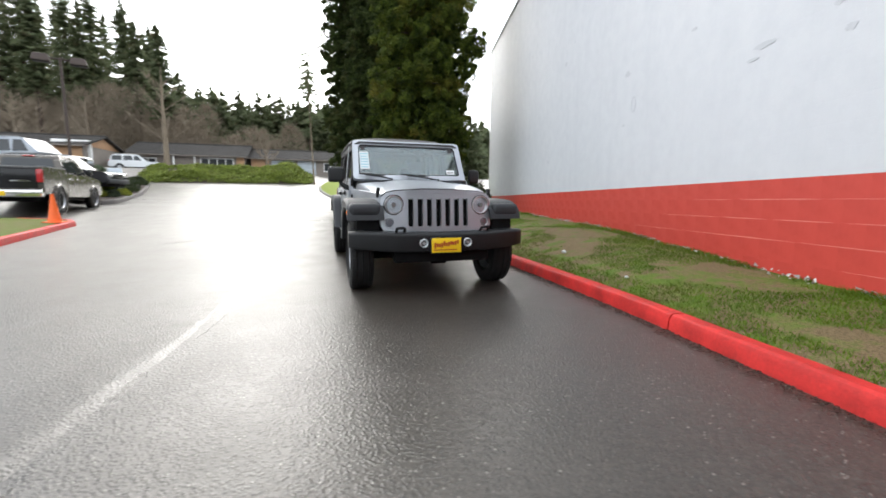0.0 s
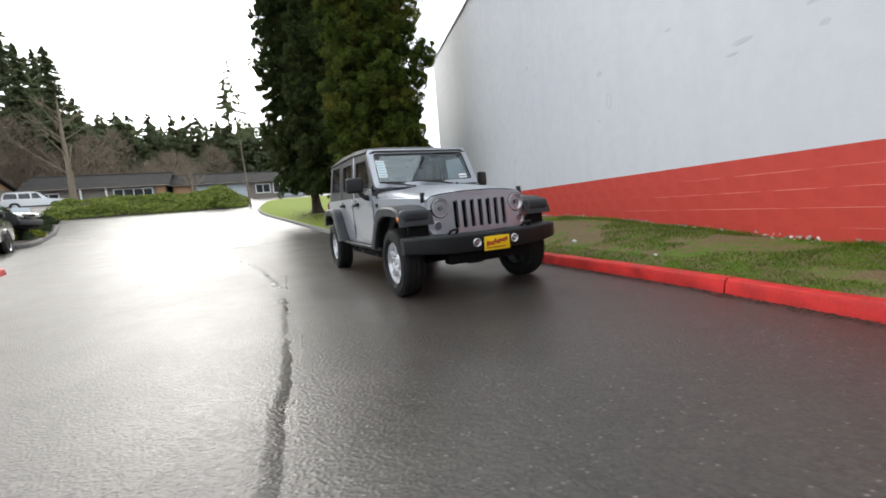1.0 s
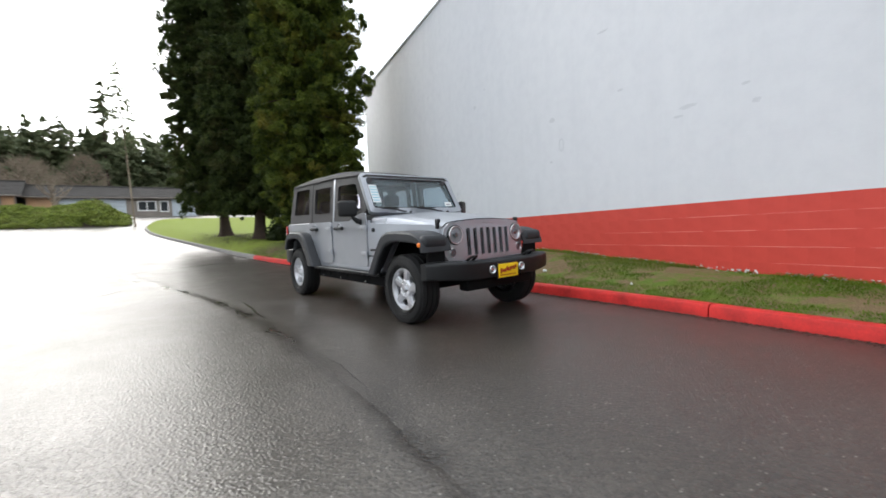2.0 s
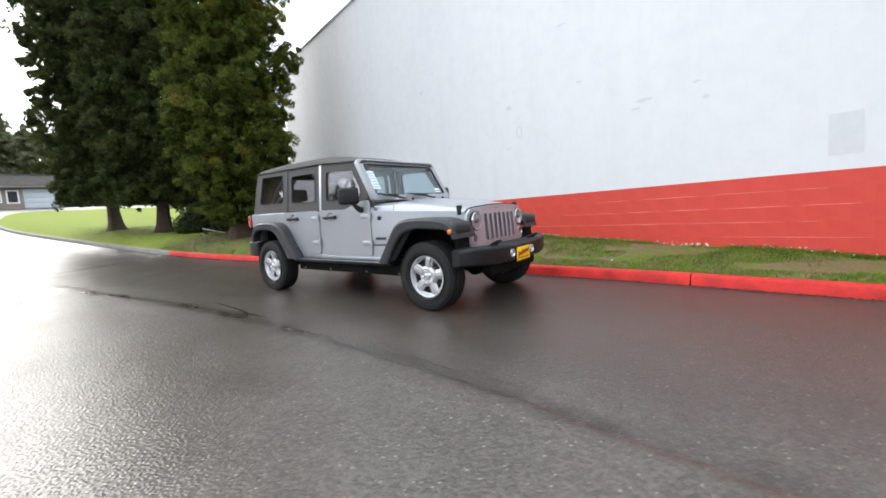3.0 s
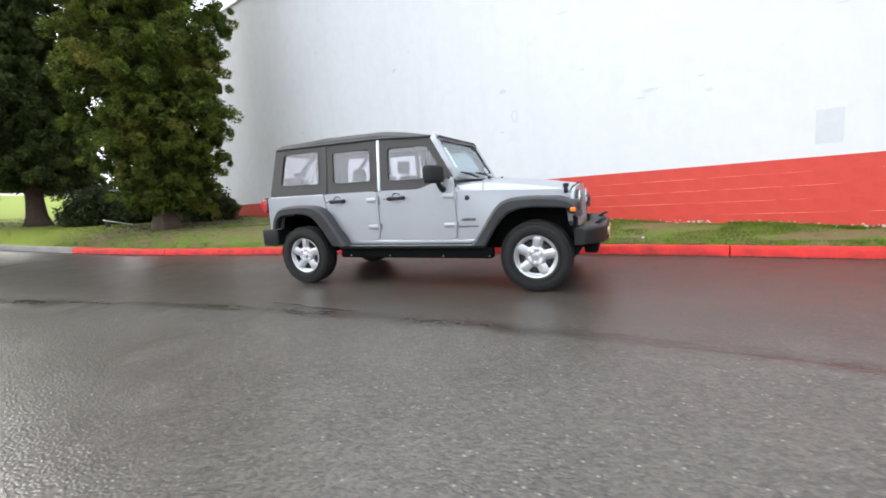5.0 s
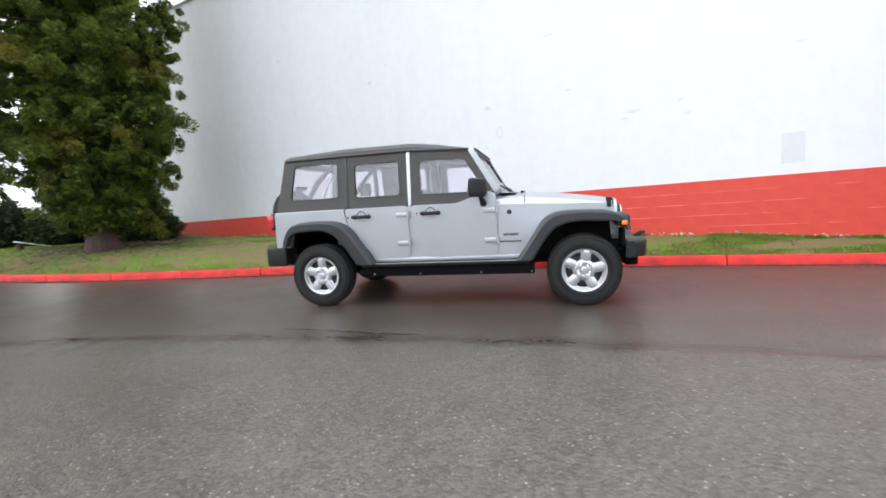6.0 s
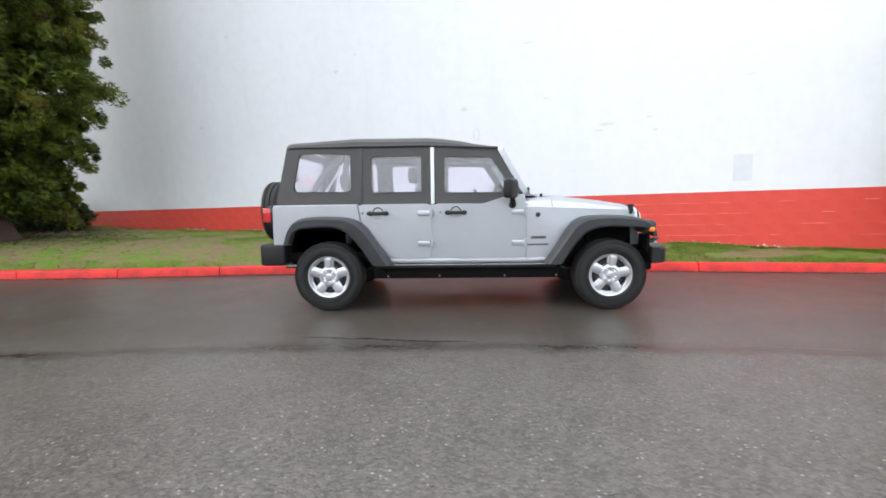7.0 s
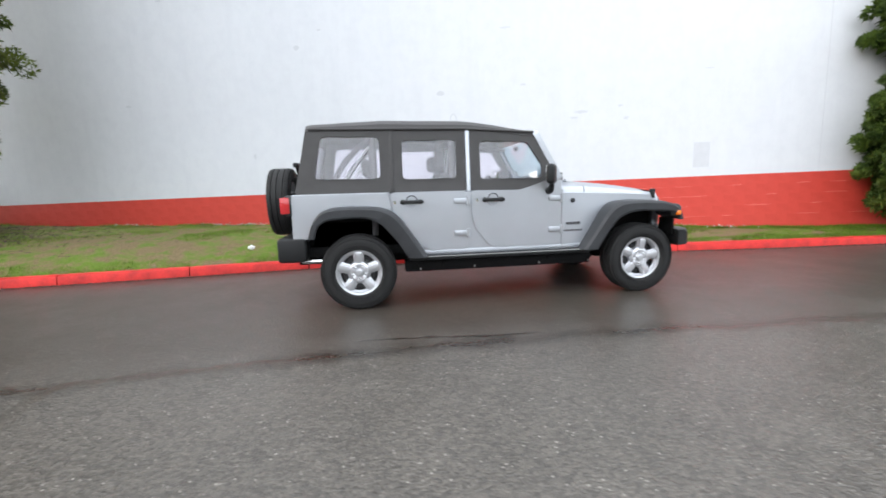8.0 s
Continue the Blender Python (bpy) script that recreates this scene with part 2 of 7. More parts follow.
SCAR = worn("patched_paint", (0.53, 0.545, 0.58), 0.6, amount=0.05)

SILVER = material("silver_paint", (0.56, 0.57, 0.60), 0.36, 0.7, coat=0.3)
_n = Nodes(SILVER)
_n.colour(_n.ramp(_n.noise(3, 4), (0.3, (0.395, 0.416, 0.452)), (0.7, (0.425, 0.447, 0.488))))
_n.rough(_n.ramp(_n.noise(5, 5), (0.3, 0.33), (0.7, 0.42)))
PLASTIC = worn("black_textured_plastic", (0.026, 0.0275, 0.031), 0.5, spec=0.35, scale=5, amount=0.25, fine=420, relief=0.2, dist=0.001)
BUMPER = worn("bumper_plastic", (0.011, 0.0115, 0.0125), 0.45, spec=0.28, scale=5, amount=0.25, fine=420, relief=0.2, dist=0.001)
BLACK = worn("black_underbody", (0.005, 0.005, 0.0055), 0.7, spec=0.12, relief=0.1)
GLOSS_BLACK = material("gloss_black", (0.012, 0.012, 0.013), 0.2)
CANVAS = worn("black_canvas", (0.040, 0.0385, 0.0395), 0.66, scale=4, amount=0.3, fine=260, relief=0.45, dist=0.002)
RUBBER = worn("tyre_rubber", (0.012, 0.012, 0.0125), 0.65, spec=0.3, scale=9, amount=0.3, fine=150, relief=0.2, dist=0.001)
ALLOY = material("silver_alloy", (0.56, 0.57, 0.60), 0.30, 0.8, coat=0.25)
DISC_IRON = worn("dull_iron", (0.035, 0.035, 0.037), 0.6, 0.4)
CHROME = material("chrome", (0.8, 0.8, 0.8), 0.08, 1.0)
STEEL = worn("weathered_steel", (0.25, 0.25, 0.25), 0.5, 0.8)
GLASS = window_glass("windscreen_glass", (0.79, 0.92, 0.95), 0.005, 0.11)
VINYL = window_glass("clear_vinyl", (0.93, 0.92, 0.955), 0.03, 0.08)
LENS = window_glass("lamp_lens", (0.92, 0.94, 0.95), 0.02)
DARK_LENS = window_glass("smoked_lens", (0.55, 0.56, 0.58), 0.03, 0.06)
DARK_GLASS = material("tinted_glass", (0.02, 0.025, 0.03), 0.06, spec=0.6)
AMBER = material("amber_lens", (0.75, 0.17, 0.01), 0.2, coat=0.5)
RED_LENS = material("red_lens", (0.42, 0.012, 0.016), 0.18, coat=0.6)
SEAT = worn("dark_seat_cloth", (0.075, 0.075, 0.08), 0.9, fine=200)
TRIM = worn("grey_interior", (0.09, 0.09, 0.095), 0.7)
YELLOW = worn("yellow_plate", (0.82, 0.55, 0.01), 0.4, amount=0.06, relief=0)
INK_RED = material("red_ink", (0.35, 0.03, 0.015), 0.5)
INK = material("dark_ink", (0.04, 0.04, 0.045), 0.5)
PAPER = worn("paper_sticker", (0.75, 0.78, 0.78), 0.7, amount=0.05, relief=0)
PAPER_BLUE = material("printed_blue", (0.25, 0.5, 0.6), 0.7)
ORANGE = worn("orange_vinyl", (0.85, 0.13, 0.015), 0.5, amount=0.12)
SHINGLE = worn("grey_shingle", (0.042, 0.039, 0.037), 0.95, spec=0.15, scale=1.2, amount=0.3, fine=12, relief=0.5, dist=0.03)
TAN = worn("tan_siding", (0.42, 0.25, 0.14), 0.8, scale=1, amount=0.2, fine=14)
BEIGE = worn("beige_siding", (0.22, 0.19, 0.165), 0.8, scale=1, amount=0.2, fine=14)
WHITE_TRIM = worn("white_trim", (0.72, 0.72, 0.70), 0.6, amount=0.08)
PALE_WALL = worn("pale_blue_siding", (0.45, 0.5, 0.54), 0.75, amount=0.1)
WHITE_PAINT = material("white_car_paint", (0.72, 0.74, 0.76), 0.25, coat=0.7)
BRONZE = worn("grey_brown_car_paint", (0.10, 0.09, 0.08), 0.24, 0.65, amount=0.1, relief=0, coat=0.45, spec=0.3)
BLUE_GREY = worn("blue_grey_car_paint", (0.30, 0.33, 0.37), 0.42, 0.4, amount=0.1, relief=0, coat=0.8)
BLACK_PAINT = material("black_car_paint", (0.012, 0.012, 0.014), 0.2, coat=0.2, spec=0.3)
WET_KERB = worn("wet_dark_kerb", (0.10, 0.088, 0.085), 0.7, scale=3, amount=0.3, fine=50, relief=0.4, dist=0.006)
LAMP_BROWN = worn("dark_bronze_paint", (0.055, 0.038, 0.032), 0.7, amount=0.2, relief=0)
MULCH = worn("dark_mulch", (0.045, 0.03, 0.022), 0.95, scale=3, amount=0.4, fine=30, relief=0.8, dist=0.03)
PATCH = worn("grey_repair_patch", (0.545, 0.56, 0.595), 0.6, scale=8, amount=0.05)


# ---- mesh helpers ----
def finish(name, bm, mat, smooth=24):
    me = bpy.data.meshes.new(name)
    bmesh.ops.recalc_face_normals(bm, faces=bm.faces[:])
    bm.to_mesh(me)
    bm.free()
    if smooth:
        me.shade_smooth()
        me.set_sharp_from_angle(angle=radians(smooth))
    for m in mat if isinstance(mat, (list, tuple)) else [mat]:
        me.materials.append(m)
    return me


def part(name, bm, mat, parent, label="", at=None, smooth=24):
    ob = new(name, finish(name, bm, mat, smooth))
    ob.parent = parent
    if at is not None:
        ob.matrix_basis = at if isinstance(at, Matrix) else Matrix.Translation(at)
    return tagged(ob, label)


def thing(name, label, category, at=(0, 0, 0), turn=0, group="", kind=""):
    ob = new(name)
    ob.empty_display_size = 0.2
    ob.matrix_basis = pose(*at, 0, 0, turn)
    return tagged(ob, label, category, group, kind)


def raw(name, verts, faces, mat, parent=None, label="", smooth=0):
    me = bpy.data.meshes.new(name)
    me.from_pydata(verts, [], faces)
    me.materials.append(mat)
    if smooth:
        me.shade_smooth()
        me.set_sharp_from_angle(angle=radians(smooth))
    ob = new(name, me)
    ob.parent = parent
    return tagged(ob, label)


def bevelled(bm, geom_edges, size, seg=2):
    if size:
        bmesh.ops.bevel(bm, geom=geom_edges, offset=size, segments=seg, profile=0.5, affect="EDGES", clamp_overlap=True)


def box(bm, x0, x1, y0, y1, z0, z1, bev=0.0, seg=2):
    r = bmesh.ops.create_cube(bm, size=1)
    vs = r["verts"]
    for v in vs:
        v.co = Vector(((x0 + x1) / 2 + v.co.x * (x1 - x0), (y0 + y1) / 2 + v.co.y * (y1 - y0), (z0 + z1) / 2 + v.co.z * (z1 - z0)))
    if bev:
        bevelled(bm, list({e for v in vs for e in v.link_edges}), bev, seg)
    return bm


def rounded(points, r, seg=4):
    """A polygon with its corners rounded."""
    out, n = [], len(points)
    for i in range(n):
        p, a, b = Vector(points[i]), Vector(points[i - 1]), Vector(points[(i + 1) % n])
        da, db = (a - p), (b - p)
        k = min(r, da.length * 0.45, db.length * 0.45)
        p0, p1 = p + da.normalized() * k, p + db.normalized() * k
        for j in range(seg + 1):
            t = j / seg
            out.append(((1 - t) ** 2 * p0 + 2 * t * (1 - t) * p + t * t * p1)[:])
    return out


def put_axis(axis, a, u, v):
    """A point at a along the axis: (u, v) are the other two axes in order."""
    return {"x": (a, u, v), "y": (u, a, v), "z": (u, v, a)}[axis]


def prism(bm, poly, axis, a0, a1, bev=0.0, seg=2):
    lo = [bm.verts.new(put_axis(axis, a0, u, v)) for u, v in poly]
    hi = [bm.verts.new(put_axis(axis, a1, u, v)) for u, v in poly]
    n = len(poly)
    f0, f1 = bm.faces.new(lo), bm.faces.new(hi)
    for i in range(n):
        bm.faces.new((lo[i], lo[(i + 1) % n], hi[(i + 1) % n], hi[i]))
    if bev:
        bevelled(bm, list(f0.edges) + list(f1.edges), bev, seg)
    bmesh.ops.triangulate(bm, faces=[f for f in bm.faces if len(f.verts) > 4])
    return bm


def spread(loop, n):
    """n points evenly along a closed loop, from its point of the smallest angle round the middle on."""
    pts = [Vector(p) for p in loop]
    lens = [(pts[(i + 1) % len(pts)] - pts[i]).length for i in range(len(pts))]
    total, out, i, acc = sum(lens), [], 0, 0.0
    for k in range(n):
        d = total * k / n
        while acc + lens[i] < d:
            acc += lens[i]
            i += 1
        t = (d - acc) / max(lens[i], 1e-9)
        out.append(pts[i].lerp(pts[(i + 1) % len(pts)], t))
    return out


def ring_prism(bm, outer, inner, axis, a0, a1, n=96):
    """A plate with one hole: both loops are cut by rays from the hole's middle."""
    o, q = [Vector(p) for p in outer], [Vector(p) for p in inner]
    mid = sum(q, Vector((0, 0))) / len(q)

    def cut(loop, ang):
        d = Vector((math.cos(ang), math.sin(ang)))
        best = None
        for i in range(len(loop)):
            a, b = loop[i] - mid, loop[(i + 1) % len(loop)] - mid
            e = b - a
            den = d.x * e.y - d.y * e.x
            if abs(den) < 1e-12:
                continue
            s = (a.x * e.y - a.y * e.x) / den
            t = (a.x * d.y - a.y * d.x) / den
            if s > 0 and -1e-6 <= t <= 1 + 1e-6 and (best is None or s > best):
                best = s
        return mid + d * (best or 0.001)

    angs = sorted({round(math.atan2((p - mid).y, (p - mid).x), 4) for p in o + q} | {round(-math.pi + 2 * math.pi * k / n, 4) for k in range(n)})
    rows = []
    for loop, a in ((o, a0), (q, a0), (q, a1), (o, a1)):
        rows.append([bm.verts.new(put_axis(axis, a, *cut(loop, g))) for g in angs])
    m = len(angs)
    for r in range(4):
        s = rows[(r + 1) % 4]
        for i in range(m):
            bm.faces.new((rows[r][i], rows[r][(i + 1) % m], s[(i + 1) % m], s[i]))
    return bm


def lathe(bm, profile, axis="x", n=32, at=(0, 0, 0), caps=True):
    """Turns (along, radius) rows round an axis."""
    rows = []
    for a, r in profile:
        ring = []
        for k in range(n):
            t = 2 * math.pi * k / n
            c, s = r * math.cos(t), r * math.sin(t)
            ring.append(bm.verts.new(Vector(put_axis(axis, a, c, s)) + Vector(at)))
        rows.append(ring)
    for p, q in zip(rows, rows[1:]):
        for k in range(n):
            bm.faces.new((p[k], p[(k + 1) % n], q[(k + 1) % n], q[k]))
    for ring, (a, r) in ((rows[0], profile[0]), (rows[-1], profile[-1])):
        if caps and r > 1e-4:
            bm.faces.new(ring)
    bmesh.ops.remove_doubles(bm, verts=[v for ring in rows for v in ring], dist=1e-5)
    return bm


def tube(bm, path, r, n=10, taper=None):
    pts = [Vector(p) for p in path]
    rows = []
    for i, p in enumerate(pts):
        d = (pts[min(i + 1, len(pts) - 1)] - pts[max(i - 1, 0)]).normalized()
        side = d.orthogonal().normalized() if i == 0 else (side - d * side.dot(d)).normalized()
        up = d.cross(side)
        k = r if taper is None else taper[i]
        rows.append([bm.verts.new(p + side * (k * math.cos(2 * math.pi * j / n)) + up * (k * math.sin(2 * math.pi * j / n))) for j in range(n)])
    for a, b in zip(rows, rows[1:]):
        for j in range(n):
            bm.faces.new((a[j], a[(j + 1) % n], b[(j + 1) % n], b[j]))
    bm.faces.new(rows[0])
    bm.faces.new(rows[-1])
    return bm


def loft(bm, loops, caps=True, closed=True):
    rows = [[bm.verts.new(p) for p in loop] for loop in loops]
    n = len(rows[0])
    for a, b in zip(rows, rows[1:]):
        for j in range(n if closed else n - 1):
            bm.faces.new((a[j], a[(j + 1) % n], b[(j + 1) % n], b[j]))
    if caps:
        bm.faces.new(rows[0])
        bm.faces.new(rows[-1])
    return bm


def B():
    return bmesh.new()


def lerp_table(rows, t):
    """Smooth value from rows of (t, value)."""
    if t <= rows[0][0]:
        return rows[0][1]
    for (a, u), (b, v) in zip(rows, rows[1:]):
        if t <= b:
            k = (t - a) / (b - a)
            return u + (v - u) * k
    return rows[-1][1]


def clamp(v, a, b):
    return max(a, min(b, v))


# ---- the ground ----
def ground_z(x, y):
    rise = 0.00175 * clamp(y - 3, 0, 33) ** 2 + 0.085 * clamp(y - 36, 0, 16)
    side = 0.03 * clamp(-x - 4, 0, 6) * clamp((y + 4) / 8, 0, 1) * clamp((25 - y) / 9, 0, 1)
    bank = 0.38 * clamp(-x - 8.6 - 0.15 * y, 0, 3.6) * clamp((y - 11) / 2, 0, 1) * clamp((30 - y) / 4, 0, 1)
    terrace = clamp((y - 36) / 4, 0, 1) * clamp(-x / 3, 0, 1)
    return min(rise + side + bank + terrace, 3.3)


KERB = [(-30, -3.2), (-16, -0.4), (-12, 0.45), (-9, 0.85), (-7.2, 1.0), (-5.6, 1.10), (-4.9, 1.15), (-4.2, 1.25), (-3.5, 1.34), (-2.6, 1.41), (-0.6, 1.49), (1.5, 1.45), (2.85, 1.41), (4.05, 1.27), (5.5, 1.1), (6.2, 1.03),
        (7.2, 0.92), (8.2, 0.84), (10.2, 0.80), (12.3, 0.73), (15.5, 0.62), (19, 0.4), (23, 0.0), (27, -0.5), (30, -0.7), (33, -0.5)]


def kerb_x(y):
    return sum(lerp_table(KERB, y + d) for d in (-0.8, -0.4, 0, 0.4, 0.8)) / 5


A_WALL = 13.5
W_IN = Matrix.LocRotScale((3.55, -1.2, 0), Euler((radians(-0.95), 0, radians(-A_WALL))), None)
WALL_END, WALL_NEAR, WALL_TOP, BAND = 14.1, -18.0, 7.72, 1.165


def wall_x(y):
    return 3.55 + (y + 1.2) * math.tan(radians(A_WALL))


def lawn_z(x, y):
    d = clamp((x - kerb_x(y) - 0.14) / 1.6, 0, 1)
    rise = clamp(0.10 + 0.035 * (y + 5), 0.08, 0.30)
    bumps = 0.03 * noise.noise((x * 0.9, y * 0.9, 0.0)) + 0.012 * noise.noise((x * 3, y * 3, 4.0))
    return ground_z(x, y) + 0.125 + d * (2 - d) * rise + bumps * clamp(d * 3, 0, 1)


def axis_rows(dense, step, reach):
    a, b = dense
    out, v = [], a
    while v < b:
        out.append(v)
        v += step
    for sgn, start in ((-1, a), (1, b)):
        s, v = step, start
        while abs(v) < reach:
            s *= 1.35
            v += sgn * s
            out.append(v)
    return sorted(set(out + [b]))


gx, gy = axis_rows((-24, 8), 0.8, 900), axis_rows((-10, 42), 0.8, 900)
verts = [(x, y, ground_z(x, y)) for y in gy for x in gx]
faces = [(j * len(gx) + i, j * len(gx) + i + 1, (j + 1) * len(gx) + i + 1, (j + 1) * len(gx) + i) for j in range(len(gy) - 1) for i in range(len(gx) - 1)]
ground = tagged(raw("ground", verts, faces, ASPHALT, None, smooth=60), "wet dark asphalt yard rising gently to the far hedge", "asphalt", kind="structure")


# the seam between the two pavings: a low broken lip with water along its foot, and shorter cracks
def seam_mesh(name, rows, tall, label):
    """Cross-sections along the line: a gentle ramp up from the yard's side, a short fall, then level."""
    pts = []
    for (x0, y0), (x1, y1) in zip(rows, rows[1:]):
        k = max(2, int(math.hypot(x1 - x0, y1 - y0) / 0.045))
        pts += [(x0 + (x1 - x0) * i / k, y0 + (y1 - y0) * i / k) for i in range(k)]
    vs, fs = [], []
    for i, (x, y) in enumerate(pts):
        end = clamp(min(i, len(pts) - 1 - i) / 14, 0.0, 1)
        ragged = 0.03 * noise.noise((x * 3, y * 3, 2)) + 0.022 * noise.noise((x * 11, y * 11, 5))
        worn_k = clamp(0.6 + 1.1 * noise.noise((x * 1.4, y * 0.9, 9)) + 1.0 * noise.noise((x * 7, y * 7, 3)), 0.0, 1.25) * end
        near = clamp((-2.3 - y) / 0.7, 0, 1)
        worn_k += (end * (0.8 + 0.35 * noise.noise((x, y * 0.8, 4))) - worn_k) * near
        broad = 0.028 + 0.07 * clamp((y - 1.2) / 1.6, 0, 1) + 0.022 * clamp((-2.4 - y) / 1.2, 0, 1)
        h, fall = tall * worn_k * (1 + 0.9 * near), broad * (0.55 + 0.6 * worn_k)
        for d, z in ((-0.55, -0.004), (-0.12, 0.7 * h), (-0.02 + ragged, h), (-0.005 + ragged, 0.9 * h), (fall + ragged, 0.004 * worn_k - 0.001), (fall + 0.04 + ragged * 0.5, -0.005)):
            vs.append((x + d, y, ground_z(x, y) + z))
    for i in range(len(pts) - 1):
        for j in range(5):
            k = i * 6 + j
            fs.append((k, k + 1, k + 7, k + 6))
    return tagged(raw(name, vs, fs, ASPHALT, None, smooth=60), label, "crack", "cracks in the asphalt", "structure")


def crack(rows, w, seed):
    rng = random.Random(seed)
    vs, fs = [], []
    pts = []
    for (x0, y0), (x1, y1) in zip(rows, rows[1:]):
        k = max(2, int(math.hypot(x1 - x0, y1 - y0) / 0.05))
        pts += [(x0 + (x1 - x0) * i / k, y0 + (y1 - y0) * i / k) for i in range(k)]
    a = Vector(rows[-1]) - Vector(rows[0])
    nx, ny = -a.y / a.length, a.x / a.length
    for i, (x, y) in enumerate(pts):
        j = 0.035 * noise.noise((x * 3, y * 3, seed)) + rng.uniform(-0.008, 0.008)
        k = w * clamp(0.6 + 1.0 * noise.noise((x * 1.3, y * 0.9, seed + 9)), 0.15, 1.3) * rng.uniform(0.55, 1.25) * clamp(min(i, len(pts) - 1 - i) / 12, 0.05, 1)
        for s in (-1, 1):
            vs.append((x + nx * (j + s * k), y + ny * (j + s * k), ground_z(x, y) + 0.004))
    for i in range(len(pts) - 1):
        fs.append((2 * i, 2 * i + 1, 2 * i + 3, 2 * i + 2))
    return vs, fs


seam_mesh("paving_seam", [(-2.50, -5.0), (-2.36, -4.0), (-2.28, -3.5), (-2.2, -3.0), (-2.11, -2.2), (-2.05, -1.6), (-1.97, -0.6), (-1.94, 0.2)], 0.009, "dark wet lip where two pavings meet")
seam_mesh("paving_seam", [(-1.93, 0.45), (-1.98, 1.2), (-2.05, 2.0), (-2.15, 3.0), (-2.26, 4.2), (-2.36, 5.4), (-2.66, 7.4), (-2.8, 9.0)], 0.016, "broad dark wet lip where two pavings meet")
CRACKS = [([(-1.72, 1.5), (-1.8, 0.7), (-1.84, -0.1)], 0.03, 2), ([(-3.3, 8.2), (-1.2, 9.3), (-0.2, 9.5)], 0.06, 3), ([(-4.3, 3.2), (-2.9, 5.0), (-2.2, 6.4)], 0.02, 4), ([(-1.96, -1.9), (-1.98, -2.3), (-2.06, -2.9)], 0.02, 6)]
for rows, w, seed in CRACKS:
    tagged(raw("crack", *crack(rows, w, seed), CRACK), "dark water-filled crack in the asphalt", "crack", "cracks in the asphalt", "structure")

# ---- kerb of cast segments, painted red beside the wall ----
kerb = thing("kerb", "cast concrete kerb, red paint giving way to bare grey", "kerb", kind="structure")
PROFILE = [(0.0, -0.06), (0.012, 0.085), (0.03, 0.118), (0.055, 0.13), (0.145, 0.128), (0.158, 0.11), (0.16, -0.06)]


def kerb_segment(line, mat, parent, label=""):
    """line: places along the road edge; the profile stands to the line's right-hand side as it runs."""
    pts = [Vector(p) for p in line]
    loops = []
    for i, p in enumerate(pts):
        d = (pts[min(i + 1, len(pts) - 1)] - pts[max(i - 1, 0)])
        d.z = 0
        d.normalize()
        side = Vector((d.y, -d.x, 0))
        wob = 0.006 * noise.noise((p.x * 2, p.y * 2, 3))
        loops.append([p + side * (u + wob) + Vector((0, 0, v + 0.5 * wob)) for u, v in PROFILE])
    bm = loft(B(), loops)
    ob = part("kerb_stone", bm, mat, parent, label)
    return ob


joints = [-30, -20, -14.6, -11, -7.4, -3.6, -0.6, 2.35, 3.95, 5.5, 7.0, 8.5, 10.2, 13.2, 16.2, 19.2, 22.2, 25.2, 28.2, 30.5]
for a, b in zip(joints, joints[1:]):
    k = max(4, int((b - a) / 0.3))
    ys = [a + 0.007 + (b - a - 0.014) * i / k for i in range(k + 1)]
    red = b <= 10.3
    kerb_segment([(kerb_x(y), y, ground_z(kerb_x(y), y)) for y in ys], RED_KERB if red else GREY_KERB, kerb)
nose = [(kerb_x(30.5), 30.5), (-0.66, 32.2), (-0.45, 34.2), (0.2, 36.2), (1.4, 38.0), (3.2, 39.2), (5.6, 39.8), (9, 40)]
for (x0, y0), (x1, y1) in zip(nose, nose[1:]):
    kerb_segment([(x0 + (x1 - x0) * i / 4, y0 + (y1 - y0) * i / 4, ground_z(x0, y0 + (y1 - y0) * i / 4)) for i in range(5)], GREY_KERB, kerb)

# ---- lawn between kerb and wall, widening to the tree strip ----
vs, fs, ny, nx = [], [], 240, 26
for j in range(ny + 1):
    y = -26 + 64 * j / ny
    x0 = kerb_x(y) + 0.13 if y < 30.5 else lerp_table([(yy, xx) for xx, yy in nose], y) + 0.16
    x1 = wall_x(y) + 0.05 if y < 12.3 else lerp_table([(12.3, wall_x(12.3)), (13, 11), (40, 13)], y)
    for i in range(nx + 1):
        x = x0 + (x1 - x0) * i / nx
        vs.append((x, y, lawn_z(x, y) - (0.02 if i == 0 else 0)))
fs = [(j * (nx + 1) + i, j * (nx + 1) + i + 1, (j + 1) * (nx + 1) + i + 1, (j + 1) * (nx + 1) + i) for j in range(ny) for i in range(nx)]
lawn = tagged(raw("lawn", vs, fs, LAWN, None, smooth=60), "patchy mossy lawn strip with bare brown soil", "lawn", kind="structure")
lawn_top = lawn_z

# ---- the long masonry building: white above a red band ----
wall = new("wall_west")
wall.matrix_basis = W_IN
tagged(wall, "tall white-painted masonry wall with a red painted base", "wall", kind="structure")
bm = B()
box(bm, 0, 0.3, WALL_NEAR, WALL_END, BAND, WALL_TOP)
part("upper_wall", bm, WHITE_WALL, wall, "white painted masonry")
bm = B()
box(bm, 0.0009, 0.3, WALL_NEAR, WALL_END, -0.8, BAND - 0.003)
part("mortar_bed", bm, RED_WALL, wall, "red painted joints behind the blocks")
bm = B()
box(bm, -0.04, 0.34, WALL_NEAR - 0.04, WALL_END + 0.04, WALL_TOP, WALL_TOP + 0.07, 0.01)
part("coping", bm, PATCH, wall, "pale metal coping")
bm = B()
box(bm, -0.003, 0.012, -6.10, -6.09, BAND + 0.002, WALL_TOP - 0.02)
